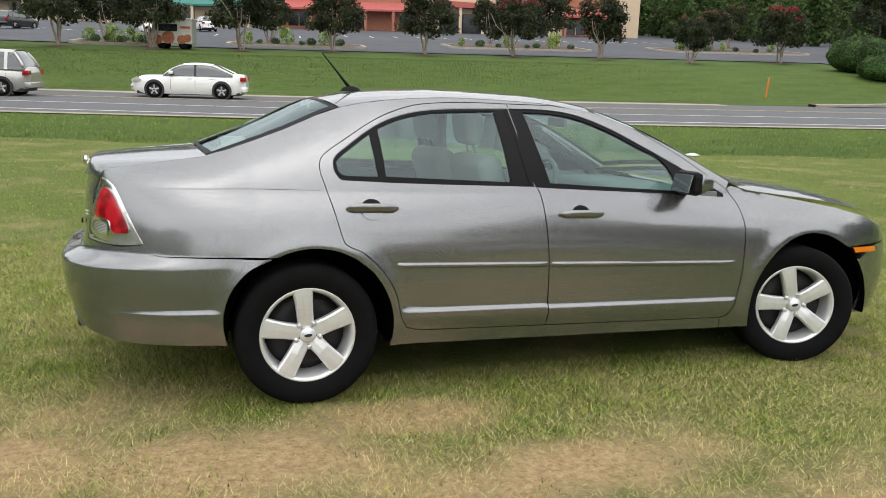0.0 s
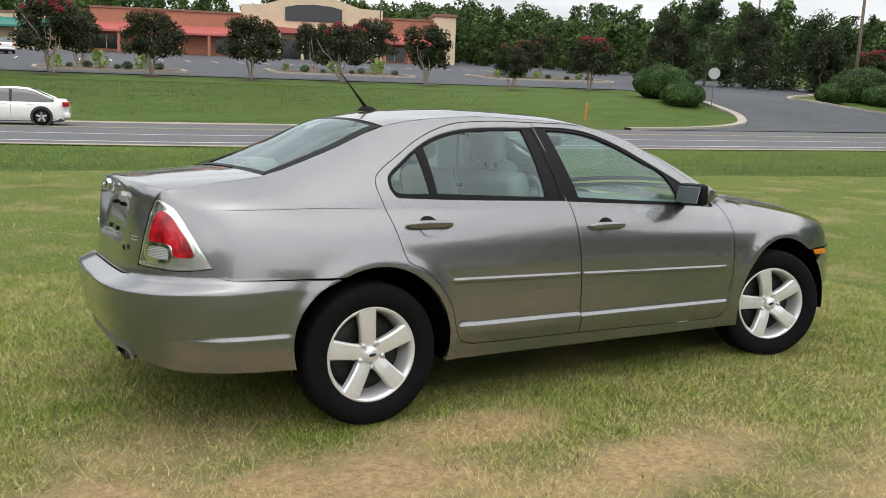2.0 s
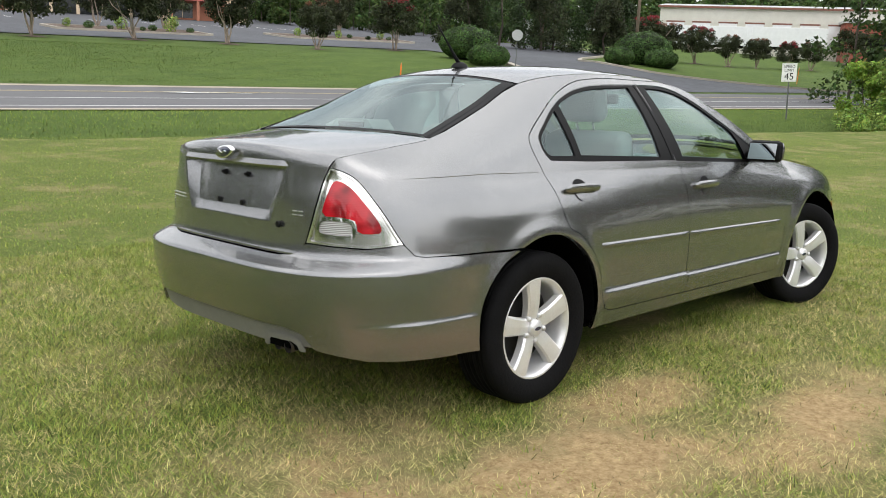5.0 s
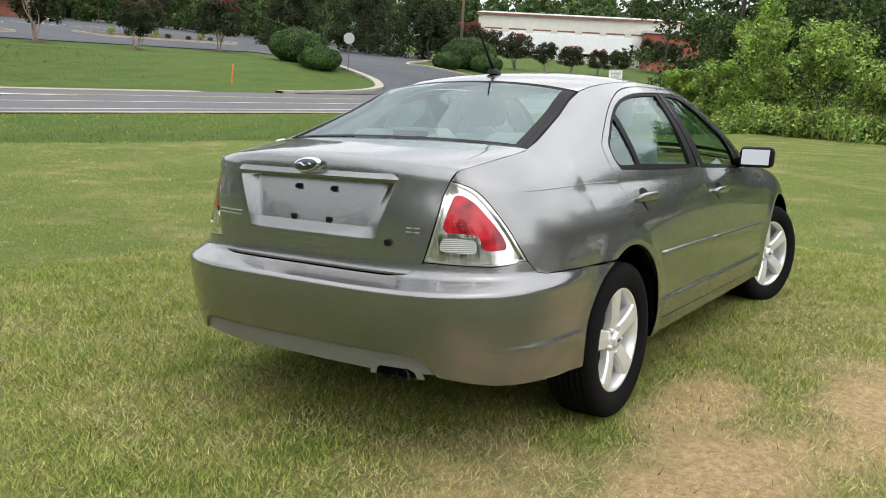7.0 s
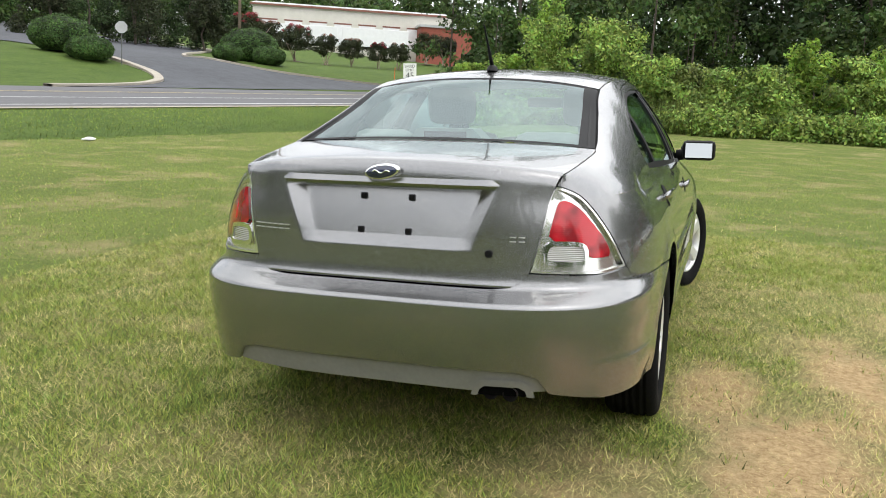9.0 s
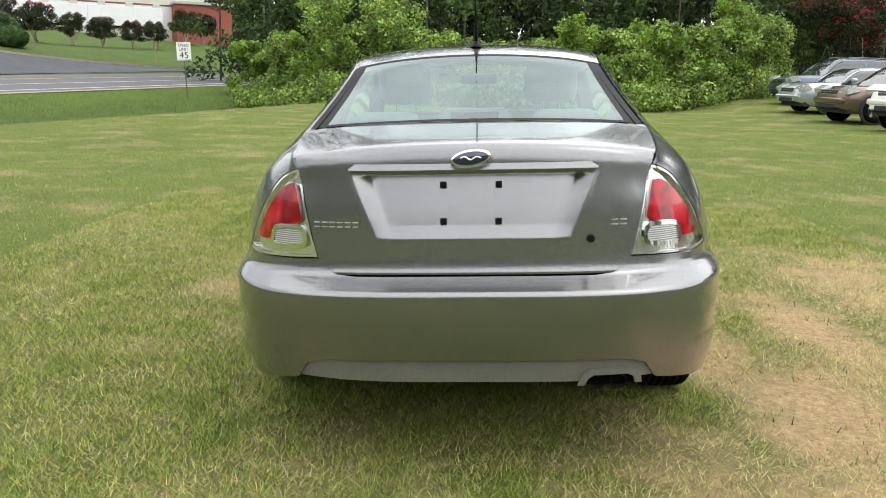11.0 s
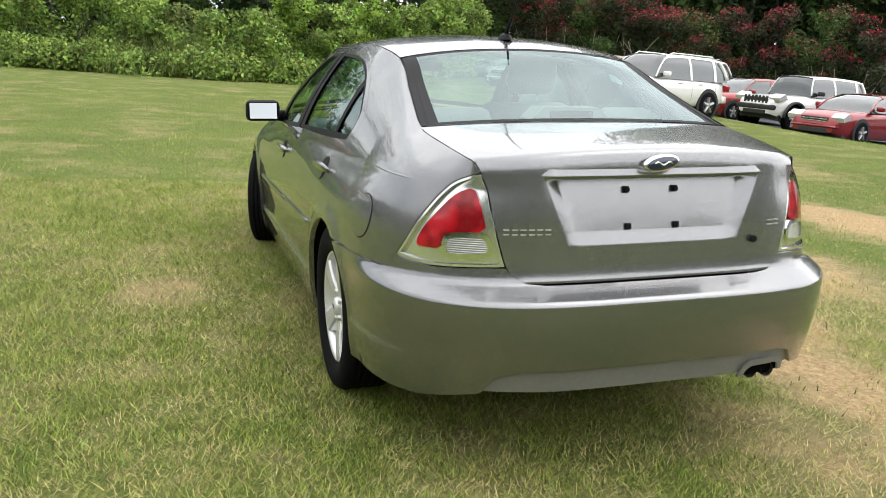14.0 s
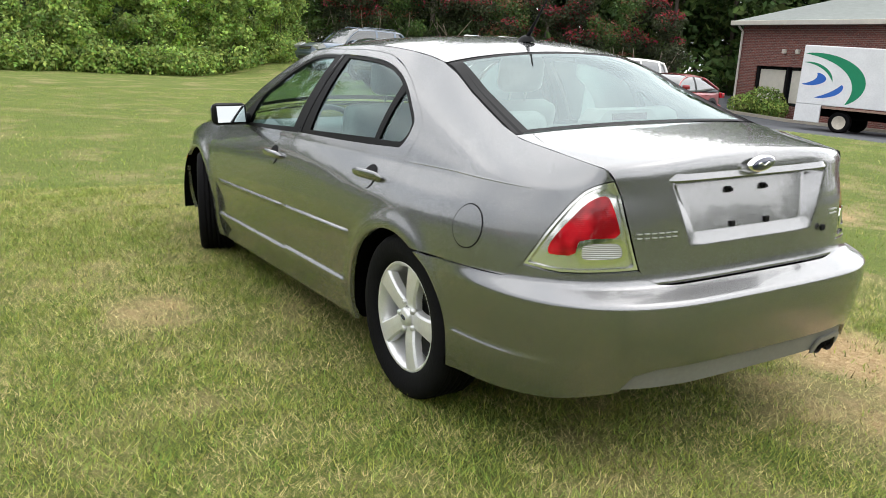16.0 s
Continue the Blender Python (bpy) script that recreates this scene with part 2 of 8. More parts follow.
def lawn_mat():
    """Mown summer grass: green with straw-dry areas, and bare orange clay where the turf is worn away."""
    m = bpy.data.materials.new("lawn")
    m.use_nodes = True
    n, l = m.node_tree.nodes, m.node_tree.links
    b = n["Principled BSDF"]
    b.inputs["Roughness"].default_value, b.inputs["Specular IOR Level"].default_value = 0.9, 0.15
    co = n.new("ShaderNodeTexCoord")

    def noise_tex(scale, detail=5.0, rough=0.6, stretch=None):
        t = n.new("ShaderNodeTexNoise")
        t.inputs["Scale"].default_value, t.inputs["Detail"].default_value, t.inputs["Roughness"].default_value = scale, detail, rough
        if stretch:
            mp = n.new("ShaderNodeMapping")
            mp.inputs["Scale"].default_value = stretch
            l.new(co.outputs["Object"], mp.inputs["Vector"])
            l.new(mp.outputs[0], t.inputs["Vector"])
        else:
            l.new(co.outputs["Object"], t.inputs["Vector"])
        return t.outputs["Fac"]

    def ramp(src, p0, p1):
        r = n.new("ShaderNodeMapRange")
        r.inputs["From Min"].default_value, r.inputs["From Max"].default_value = p0, p1
        l.new(src, r.inputs["Value"])
        return r.outputs[0]

    def mix(fac, c0, c1):
        x = n.new("ShaderNodeMixRGB")
        l.new(fac, x.inputs[0])
        for i, c in ((1, c0), (2, c1)):
            if isinstance(c, tuple):
                x.inputs[i].default_value = (*c, 1)
            else:
                l.new(c, x.inputs[i])
        return x.outputs[0]

    def math_node(op, a, c):
        x = n.new("ShaderNodeMath")
        x.operation = op
        for i, s in ((0, a), (1, c)):
            if isinstance(s, (int, float)):
                x.inputs[i].default_value = s
            else:
                l.new(s, x.inputs[i])
        return x.outputs[0]

    green = mix(ramp(noise_tex(0.55), 0.35, 0.65), (0.125, 0.196, 0.030), (0.220, 0.298, 0.052))
    green = mix(ramp(noise_tex(26.0, 6.0, 0.75), 0.42, 0.68), green, (0.290, 0.315, 0.095))
    # fine dark grain: soil and shade between blades, put into the colour
    green = mix(ramp(noise_tex(60.0, 5.0, 0.7), 0.36, 0.54), (0.062, 0.078, 0.018), green)
    dry = mix(ramp(noise_tex(40.0, 6.0, 0.7), 0.35, 0.65), (0.260, 0.212, 0.095), (0.500, 0.420, 0.220))
    gap_shade = ramp(noise_tex(230.0, 4.0, 0.75), 0.36, 0.60)
    green = mix(gap_shade, (0.056, 0.070, 0.019), green)
    dry = mix(gap_shade, (0.180, 0.142, 0.068), dry)
    dry_mask = ramp(noise_tex(0.9, 7.0, 0.68, (1, 1, 0.2)), 0.50, 0.66)
    base = mix(math_node("MULTIPLY", dry_mask, 0.72), green, dry)
    # from the ditch outwards, across the road and up the bank, a deeper green
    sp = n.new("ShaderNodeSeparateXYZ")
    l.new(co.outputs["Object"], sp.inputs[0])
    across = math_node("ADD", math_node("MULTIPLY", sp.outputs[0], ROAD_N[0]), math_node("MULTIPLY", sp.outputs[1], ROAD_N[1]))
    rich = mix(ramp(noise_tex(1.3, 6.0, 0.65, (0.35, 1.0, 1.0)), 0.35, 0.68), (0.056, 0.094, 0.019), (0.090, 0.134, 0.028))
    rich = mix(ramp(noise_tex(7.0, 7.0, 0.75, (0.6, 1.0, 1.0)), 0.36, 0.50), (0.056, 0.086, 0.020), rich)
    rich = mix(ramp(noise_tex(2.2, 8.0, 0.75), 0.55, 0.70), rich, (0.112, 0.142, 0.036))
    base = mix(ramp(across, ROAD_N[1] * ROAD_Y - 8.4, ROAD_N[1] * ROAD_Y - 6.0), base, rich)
    # worn clay: patches beside the parked sedan and a strip where cars cross
    sep = n.new("ShaderNodeSeparateXYZ")
    l.new(co.outputs["Object"], sep.inputs[0])
    wob = noise_tex(2.4, 6.0, 0.7)
    total = None
    for cx, cy, rx, ry, k in WORN:
        dx = math_node("DIVIDE", math_node("SUBTRACT", sep.outputs[0], cx), rx)
        dy = math_node("DIVIDE", math_node("SUBTRACT", sep.outputs[1], cy), ry)
        d2 = math_node("ADD", math_node("MULTIPLY", dx, dx), math_node("MULTIPLY", dy, dy))
        s = math_node("MULTIPLY", math_node("SUBTRACT", 1.0, d2), k)
        total = s if total is None else math_node("MAXIMUM", total, s)
    total = math_node("ADD", total, math_node("MULTIPLY", math_node("SUBTRACT", wob, 0.5), 3.2))
    clay = mix(ramp(noise_tex(34.0, 8.0, 0.8), 0.36, 0.62), (0.270, 0.180, 0.085), (0.540, 0.395, 0.215))
    base = mix(ramp(total, -0.55, 0.35), base, dry)
    base = mix(ramp(total, 0.10, 0.75), base, clay)
    l.new(base, b.inputs["Base Color"])
    bu = n.new("ShaderNodeBump")
    bu.inputs["Strength"].default_value, bu.inputs["Distance"].default_value = 0.8, 0.03
    l.new(noise_tex(38.0, 8.0, 0.75), bu.inputs["Height"])
    l.new(bu.outputs[0], b.inputs["Normal"])
    return m


# worn places: centre x, y, half-lengths, strength
WORN = [(0.35, -1.10, 0.55, 0.22, 0.9), (-0.35, -1.38, 0.75, 0.38, 1.0), (0.85, -1.75, 0.9, 0.30, 0.8), (-1.15, -1.15, 0.5, 0.30, 0.7),
        (1.9, -2.5, 1.0, 0.5, 0.6), (3.2, -5.0, 1.4, 0.7, 0.9), (9.0, -7.4, 2.0, 0.5, 0.25), (1.3, 1.5, 0.34, 0.16, 0.30), (-0.95, -0.72, 0.45, 0.30, 0.30), (1.6, -2.9, 0.9, 0.45, 0.6), (3.3, -5.0, 0.9, 0.5, 0.8)]
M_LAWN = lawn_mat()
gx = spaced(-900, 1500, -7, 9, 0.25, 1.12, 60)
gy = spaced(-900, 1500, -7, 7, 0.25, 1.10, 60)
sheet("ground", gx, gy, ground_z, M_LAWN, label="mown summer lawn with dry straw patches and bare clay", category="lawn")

M_ROAD = mat("asphalt_road", (0.112, 0.112, 0.118), 0.9, var=0.10, scale=0.5, bump=0.3, bscale=60)
M_LOT = mat("asphalt_lot", (0.066, 0.070, 0.080), 0.9, var=0.22, scale=0.15, bump=0.3, bscale=40)
M_LINE = mat("road_paint_white", (0.72, 0.72, 0.70), 0.7, var=0.15, scale=3)
M_YELLOW = mat("road_paint_yellow", (0.52, 0.42, 0.20), 0.7, var=0.2, scale=3)
M_SHOULDER = mat("sandy_verge", (0.36, 0.31, 0.25), 0.95, var=0.25, scale=1.2, bump=0.5, bscale=30)
M_KERB = mat("concrete_kerb", (0.36, 0.325, 0.27), 0.85, var=0.15, scale=2.0, bump=0.3, bscale=50)


def strip(name, s0, s1, v0, v1, lift, material, ds=2.0, nv=2, label="", category="road", kind="structure"):
    """A strip that follows the main road: s along it, v across."""
    ss = np.arange(s0, s1 + ds, ds)
    vs = np.linspace(v0, v1, nv)
    verts, faces = [], []
    for s in ss:
        for v in vs:
            x, y = ROAD_D[0] * s + ROAD_N[0] * v, ROAD_Y + ROAD_D[1] * s + ROAD_N[1] * v
            verts.append((x, y, gz(x, y) + lift))
    for i in range(len(ss) - 1):
        for j in range(nv - 1):
            a = i * nv + j
            faces.append((a, a + nv, a + nv + 1, a + 1))
    ob = raw(name, verts, faces, material, smooth=True)
    return tagged(ob, label, category, "", kind)


strip("road", -260, 330, 0.0, 14.1, 0.03, M_ROAD, nv=9, label="wide grey asphalt road with worn lane lines")
strip("verge", -260, 330, -0.55, 0.02, 0.025, M_SHOULDER, nv=3, label="sandy dirt edge between lawn and road", category="verge")
strip("verge", -260, 24, 13.2, 14.6, 0.045, M_SHOULDER, nv=3, label="sandy dirt edge between road and grass bank", category="verge")
for v0, v1, m, lab in ((0.85, 1.02, M_LINE, "white edge line"), (4.8, 4.95, M_LINE, "white lane line"), (9.0, 9.15, M_YELLOW, "faded yellow line"), (9.4, 9.5, M_YELLOW, "faded yellow line")):
    strip("road_line", -200, 300, v0, v1, 0.04, m, label=lab + " painted on asphalt", category="road marking")

# ---- the parked sedan: its body surface, in its own frame (x forward from the rear axle, y to its left, z up) ----
def pchip(xs, ys):
    """A smooth curve without overshoot through a few given stations."""
    xs, ys = np.array(xs, float), np.array(ys, float)
    h, d = np.diff(xs), np.diff(ys) / np.diff(xs)
    m = np.zeros(len(xs))
    m[0], m[-1] = d[0], d[-1]
    for i in range(1, len(xs) - 1):
        if d[i - 1] * d[i] > 0:
            w1, w2 = 2 * h[i] + h[i - 1], h[i] + 2 * h[i - 1]
            m[i] = (w1 + w2) / (w1 / d[i - 1] + w2 / d[i])

    def f(x):
        x = np.asarray(x, float)
        i = np.clip(np.searchsorted(xs, x) - 1, 0, len(xs) - 2)
        t = np.clip((x - xs[i]) / h[i], 0, 1)
        a, b = t * t * (3 - 2 * t), t * (1 - t) ** 2
        return ys[i] * (1 - a) + ys[i + 1] * a + h[i] * (m[i] * b - m[i + 1] * t * t * (1 - t))
    return f


def eased(f, lo, hi, r):
    """The curve f rounded off over the distance r."""
    t = np.linspace(lo, hi, 1200)
    k = np.linspace(-r, r, 15)
    w = np.cos(k / r * math.pi / 2) ** 2
    v = sum(wi * f(t + ki) for wi, ki in zip(w, k)) / w.sum()
    return lambda z: np.interp(z, t, v)


TAIL_X = eased(pchip([0.18, 0.27, 0.35, 0.45, 0.55, 0.600, 0.607, 0.616, 0.626, 0.636, 0.646, 0.656, 0.68, 0.76, 0.85, 0.95, 1.00, 1.06],
                     [-0.93, -0.965, -0.99, -1.018, -1.034, -1.036, -1.033, -1.015, -0.994, -0.973, -0.952, -0.943, -0.937, -0.932, -0.928, -0.920, -0.915, -0.90]), 0.14, 1.12, 0.006)
NOSE_X = pchip([0.18, 0.30, 0.45, 0.60, 0.70, 0.80, 0.90], [3.54, 3.62, 3.66, 3.655, 3.63, 3.56, 3.40])
SIDE_Y = pchip([0.14, 0.20, 0.28, 0.36, 0.45, 0.55, 0.65, 0.75, 0.84, 0.90, 0.93],
               [0.77, 0.822, 0.846, 0.856, 0.861, 0.867, 0.868, 0.860, 0.843, 0.824, 0.812])
BOW = pchip([0.60, 0.78, 0.85, 0.93, 1.0], [0.0, 0.010, 0.026, 0.055, 0.075])
RAIL_Z = pchip([-0.95, -0.86, -0.823, -0.60, -0.45, -0.386, -0.33, -0.05, 0.217, 0.45, 0.80, 1.20, 1.50, 1.75, 2.00, 2.25, 2.40, 2.60, 3.00, 3.30, 3.60],
               [0.988, 1.001, 1.009, 1.046, 1.067, 1.079, 1.098, 1.202, 1.312, 1.355, 1.378, 1.370, 1.335, 1.26, 1.15, 1.02, 0.955, 0.93, 0.885, 0.83, 0.72])
RAIL_Y = pchip([-0.95, -0.86, -0.823, -0.60, -0.45, -0.386, -0.33, -0.05, 0.217, 0.45, 0.80, 1.20, 1.50, 1.75, 2.00, 2.25, 2.40, 2.60, 3.00, 3.30, 3.60],
               [0.55, 0.563, 0.573, 0.602, 0.613, 0.612, 0.604, 0.562, 0.525, 0.54, 0.552, 0.556, 0.562, 0.595, 0.65, 0.70, 0.72, 0.715, 0.69, 0.65, 0.58])
XA, XB, NR, NF = 0.30, 2.35, 4.0, 3.3      # where the rear and the front corners begin, and how square they are
SHOULDER = 0.93
ARCH = ((0.05, 0.32, 0.37), (2.78, 0.335, 0.395))


def corner_table(length, half, n, start):
    th = np.linspace(0, math.pi / 2, 600)
    a, b = np.sin(th) ** (2 / n), np.cos(th) ** (2 / n)
    s = np.concatenate([[0], np.cumsum(np.hypot(np.diff(a * length), np.diff(b * half)))])
    return s, a, b


CR = corner_table(XA + 0.94, 0.865, NR, XA)
CF = corner_table(3.65 - XB, 0.865, NF, XB)
S_TAIL, S_NOSE = XA - CR[0][-1], XB + CF[0][-1]


def skin(s, z):
    """The body's right half unrolled: s runs from the tail's centre round the corner and along the side, z is the height. Gives x, |y|, z."""
    s, z = np.asarray(s, float), np.asarray(z, float)
    ar, br = np.interp(XA - s, CR[0], CR[1]), np.interp(XA - s, CR[0], CR[2])
    af, bf = np.interp(s - XB, CF[0], CF[1]), np.interp(s - XB, CF[0], CF[2])
    x = np.where(s < XA, XA - ar * (XA - TAIL_X(z)), np.where(s > XB, XB + af * (NOSE_X(z) - XB), s))
    b = np.where(s < XA, br, np.where(s > XB, bf, 1.0))
    zl = np.minimum(z, SHOULDER)
    w = SIDE_Y(zl) - BOW(zl) * np.clip(x - 1.1, -1.3, 1.4) ** 2 * (1 - 0.94 * smooth01(0.60, -0.95, x))
    # crease along doors and bumper flank
    along = smooth01(0.44, 0.50, x) * smooth01(2.32, 2.26, x) + 0.5 * smooth01(-0.34, -0.40, x) * smooth01(-0.95, -0.6, x)
    w = w + along * 0.016 * (1 - smooth01(0.382, 0.400, z - 0.012 * smooth01(1.0, -0.3, x) * 2)) * smooth01(0.26, 0.375, z)
    # lips round the wheel openings
    for cx, cz, cr in ARCH:
        r = np.hypot(x - cx, z - cz)
        w = w + 0.012 * np.exp(-((r - cr - 0.015) / 0.045) ** 2) * (z > 0.2)
    w = w + 0.026 * smooth01(-0.30, -0.75, x) * smooth01(0.665, 0.61, z)
    y = b * w
    zr, yr = RAIL_Z(x), RAIL_Y(x)
    tau = np.clip((z - SHOULDER) / np.maximum(zr - SHOULDER, 0.02), 0, 1.25)
    up = y - (y - np.minimum(yr, y)) * (0.50 * tau + 0.50 * tau ** 2)
    y = np.where(z > SHOULDER, up, y)
    return x, y, z


def skin_point(u, z, inset=0.0):
    """A point of the skin by its signed way u from the tail's centre (to the right positive), moved inwards by inset."""
    u, z = np.asarray(u, float), np.asarray(z, float)
    s = S_TAIL + np.abs(u)

    def at(a, b):
        x, y, zz = skin(a, b)
        return np.stack([x, np.where(u >= 0, -y, y), zz], -1)
    p = at(s, z)
    h = 0.004
    du, dz = at(s + h, z) - at(s - h, z), at(s, z + h) - at(s, z - h)
    n = np.cross(du, dz)
    n = n / np.maximum(np.linalg.norm(n, axis=-1, keepdims=True), 1e-9)
    n = np.where((u >= 0)[..., None], n, -n)
    # outward is away from the middle line of the car
    mid = np.stack([np.clip(p[..., 0], -0.2, 2.9), 0 * p[..., 1], 0 * p[..., 2] + 0.55], -1)
    flip = np.sign(np.sum(n * (p - mid), -1, keepdims=True))
    n = n * np.where(flip == 0, 1, flip)
    return p - n * inset, n


def resample(poly, step):
    out = []
    for (a, b), (c, d) in zip(poly, poly[1:] + poly[:1]):
        k = max(1, int(math.ceil(math.hypot(c - a, d - b) / step)))
        out += [(a + (c - a) * i / k, b + (d - b) * i / k) for i in range(k)]
    return out


def rounded(poly, n=1):
    """Cuts the corners of a closed outline, n times."""
    for _ in range(n):
        out = []
        for (a, b), (c, d) in zip(poly, poly[1:] + poly[:1]):
            L = math.hypot(c - a, d - b)
            f = min(0.25, 0.02 / max(L, 1e-6))
            out += [(a + (c - a) * f, b + (d - b) * f), (c + (a - c) * f, d + (b - d) * f)]
        poly = out
    return poly


def shrink(poly, d):
    area = sum(a * q - c * b for (a, b), (c, q) in zip(poly, poly[1:] + poly[:1]))
    sg = 1 if area > 0 else -1
    out, n = [], len(poly)
    for i in range(n):
        (a, b), (c, e), (g, h) = poly[i - 1], poly[i], poly[(i + 1) % n]
        v1, v2 = Vector((c - a, e - b)), Vector((g - c, h - e))
        if v1.length < 1e-7 or v2.length < 1e-7:
            out.append((c, e))
            continue
        v1.normalize(), v2.normalize()
        n1, n2 = Vector((-v1.y, v1.x)) * sg, Vector((-v2.y, v2.x)) * sg
        m = n1 + n2
        if m.length < 1e-6:
            m = n1
        m.normalize()
        k = d / max(0.35, m.dot(n1))
        out.append((c + m.x * k, e + m.y * k))
    return out


def inside(poly, x, y):
    c = False
    for (a, b), (p, q) in zip(poly, poly[1:] + poly[:1]):
        if (b > y) != (q > y) and x < (p - a) * (y - b) / (q - b) + a:
            c = not c
    return c


def inside_many(poly, p):
    c = np.zeros(len(p), bool)
    x, y = p[:, 0], p[:, 1]
    for (a, b), (u, q) in zip(poly, poly[1:] + poly[:1]):
        if b != q:
            c ^= ((b > y) != (q > y)) & (x < (u - a) * (y - b) / (q - b) + a)
    return c


def panel(name, poly, material, parent, label="", holes=(), step=0.035, gap=0.0025, inset=0.0, skirt=0.022, surface=skin_point):
    """A sheet cut from the body's skin along an outline, with turned-in edges."""
    loops = [resample(shrink(list(poly), gap), step)] + [resample(shrink(list(h), -gap), step) for h in holes]
    pts, edges = [], []
    for lp in loops:
        b0 = len(pts)
        pts += lp
        edges += [(b0 + i, b0 + (i + 1) % len(lp)) for i in range(len(lp))]
    us, zs = [p[0] for p in loops[0]], [p[1] for p in loops[0]]
    rim_pts = np.array(pts)
    A, B = np.meshgrid(np.arange(min(us), max(us), step), np.arange(min(zs), max(zs), step * 0.8))
    grid = np.stack([A.ravel(), B.ravel()], 1)
    ok = inside_many(loops[0], grid)
    for h in loops[1:]:
        ok &= ~inside_many(h, grid)
    grid = grid[ok]
    if len(grid):
        d2 = ((grid[:, None, :] - rim_pts[None, :, :]) ** 2).sum(-1).min(1)
        pts += [(float(a), float(b)) for a, b in grid[d2 > (0.45 * step) ** 2]]
    res = delaunay_2d_cdt([Vector(p) for p in pts], edges, [], 0, 1e-6)
    vs = res[0]
    tri = [list(f) for f in res[2] if len(f) == 3]
    co = np.array([(v.x, v.y) for v in vs])
    mid = co[np.array(tri)].mean(1)
    ok = inside_many(loops[0], mid)
    for h in loops[1:]:
        ok &= ~inside_many(h, mid)
    fs = [f for f, o in zip(tri, ok) if o]
    used = sorted({i for f in fs for i in f})
    back = {o: k for k, o in enumerate(used)}
    vs, fs = [vs[i] for i in used], [[back[i] for i in f] for f in fs]
    U, Z = np.array([v.x for v in vs]), np.array([v.y for v in vs])
    P, N = surface(U, Z, inset)
    cnt = {}
    for f in fs:
        for i in range(len(f)):
            k = (f[i], f[(i + 1) % len(f)])
            cnt[tuple(sorted(k))] = cnt.get(tuple(sorted(k)), 0) + 1
    verts, norms = [tuple(p) for p in P], [tuple(n) for n in N]
    faces = []
    for f in fs:
        a, b, c = (Vector(P[i]) for i in f[:3])
        nn = (b - a).cross(c - a)
        faces.append(tuple(f) if nn.dot(Vector(N[f[0]])) > 0 else tuple(reversed(f)))
    if skirt > 0:
        rim = {}
        for (a, b), c in cnt.items():
            if c == 1:
                for i in (a, b):
                    if i not in rim:
                        rim[i] = (len(verts), len(verts) + 1)
                        verts += [tuple(P[i]), tuple(P[i] - N[i] * skirt)]
                        norms += [tuple(N[i]), tuple(N[i])]
                faces.append((rim[a][0], rim[b][0], rim[b][1], rim[a][1]))
    me = bpy.data.meshes.new(name)
    me.from_pydata(verts, [], faces)
    me.materials.append(material)
    me.shade_smooth()
    me.normals_split_custom_set_from_vertices(norms)
    ob = new(name, me)
    ob.parent = parent
    if label:
        tagged(ob, label)
    return ob


def loft(name, rows, material, parent, label="", closed=False):
    """A smooth sheet through rows of points."""
    n = len(rows[0])
    verts = [tuple(p) for r in rows for p in r]
    faces = [(j * n + i, j * n + i + 1, (j + 1) * n + i + 1, (j + 1) * n + i) for j in range(len(rows) - 1) for i in range(n - 1)]
    return raw(name, verts, faces, material, parent, label, smooth=True)


# ---- materials of the sedan ----
def paint_mat(name, color, rough=0.34, metal=0.75, coat=1.0):
    m = mat(name, color, rough, metal, var=0.04, scale=2.0, coat=coat)
    n, l = m.node_tree.nodes, m.node_tree.links
    b = n["Principled BSDF"]
    co = n.new("ShaderNodeTexCoord")
    fl = n.new("ShaderNodeTexNoise")
    fl.inputs["Scale"].default_value, fl.inputs["Detail"].default_value = 900.0, 1.0
    l.new(co.outputs["Object"], fl.inputs["Vector"])
    mr = n.new("ShaderNodeMapRange")
    mr.inputs["To Min"].default_value, mr.inputs["To Max"].default_value = rough - 0.03, rough + 0.04
    l.new(fl.outputs["Fac"], mr.inputs["Value"])
    l.new(mr.outputs[0], b.inputs["Roughness"])
    return m


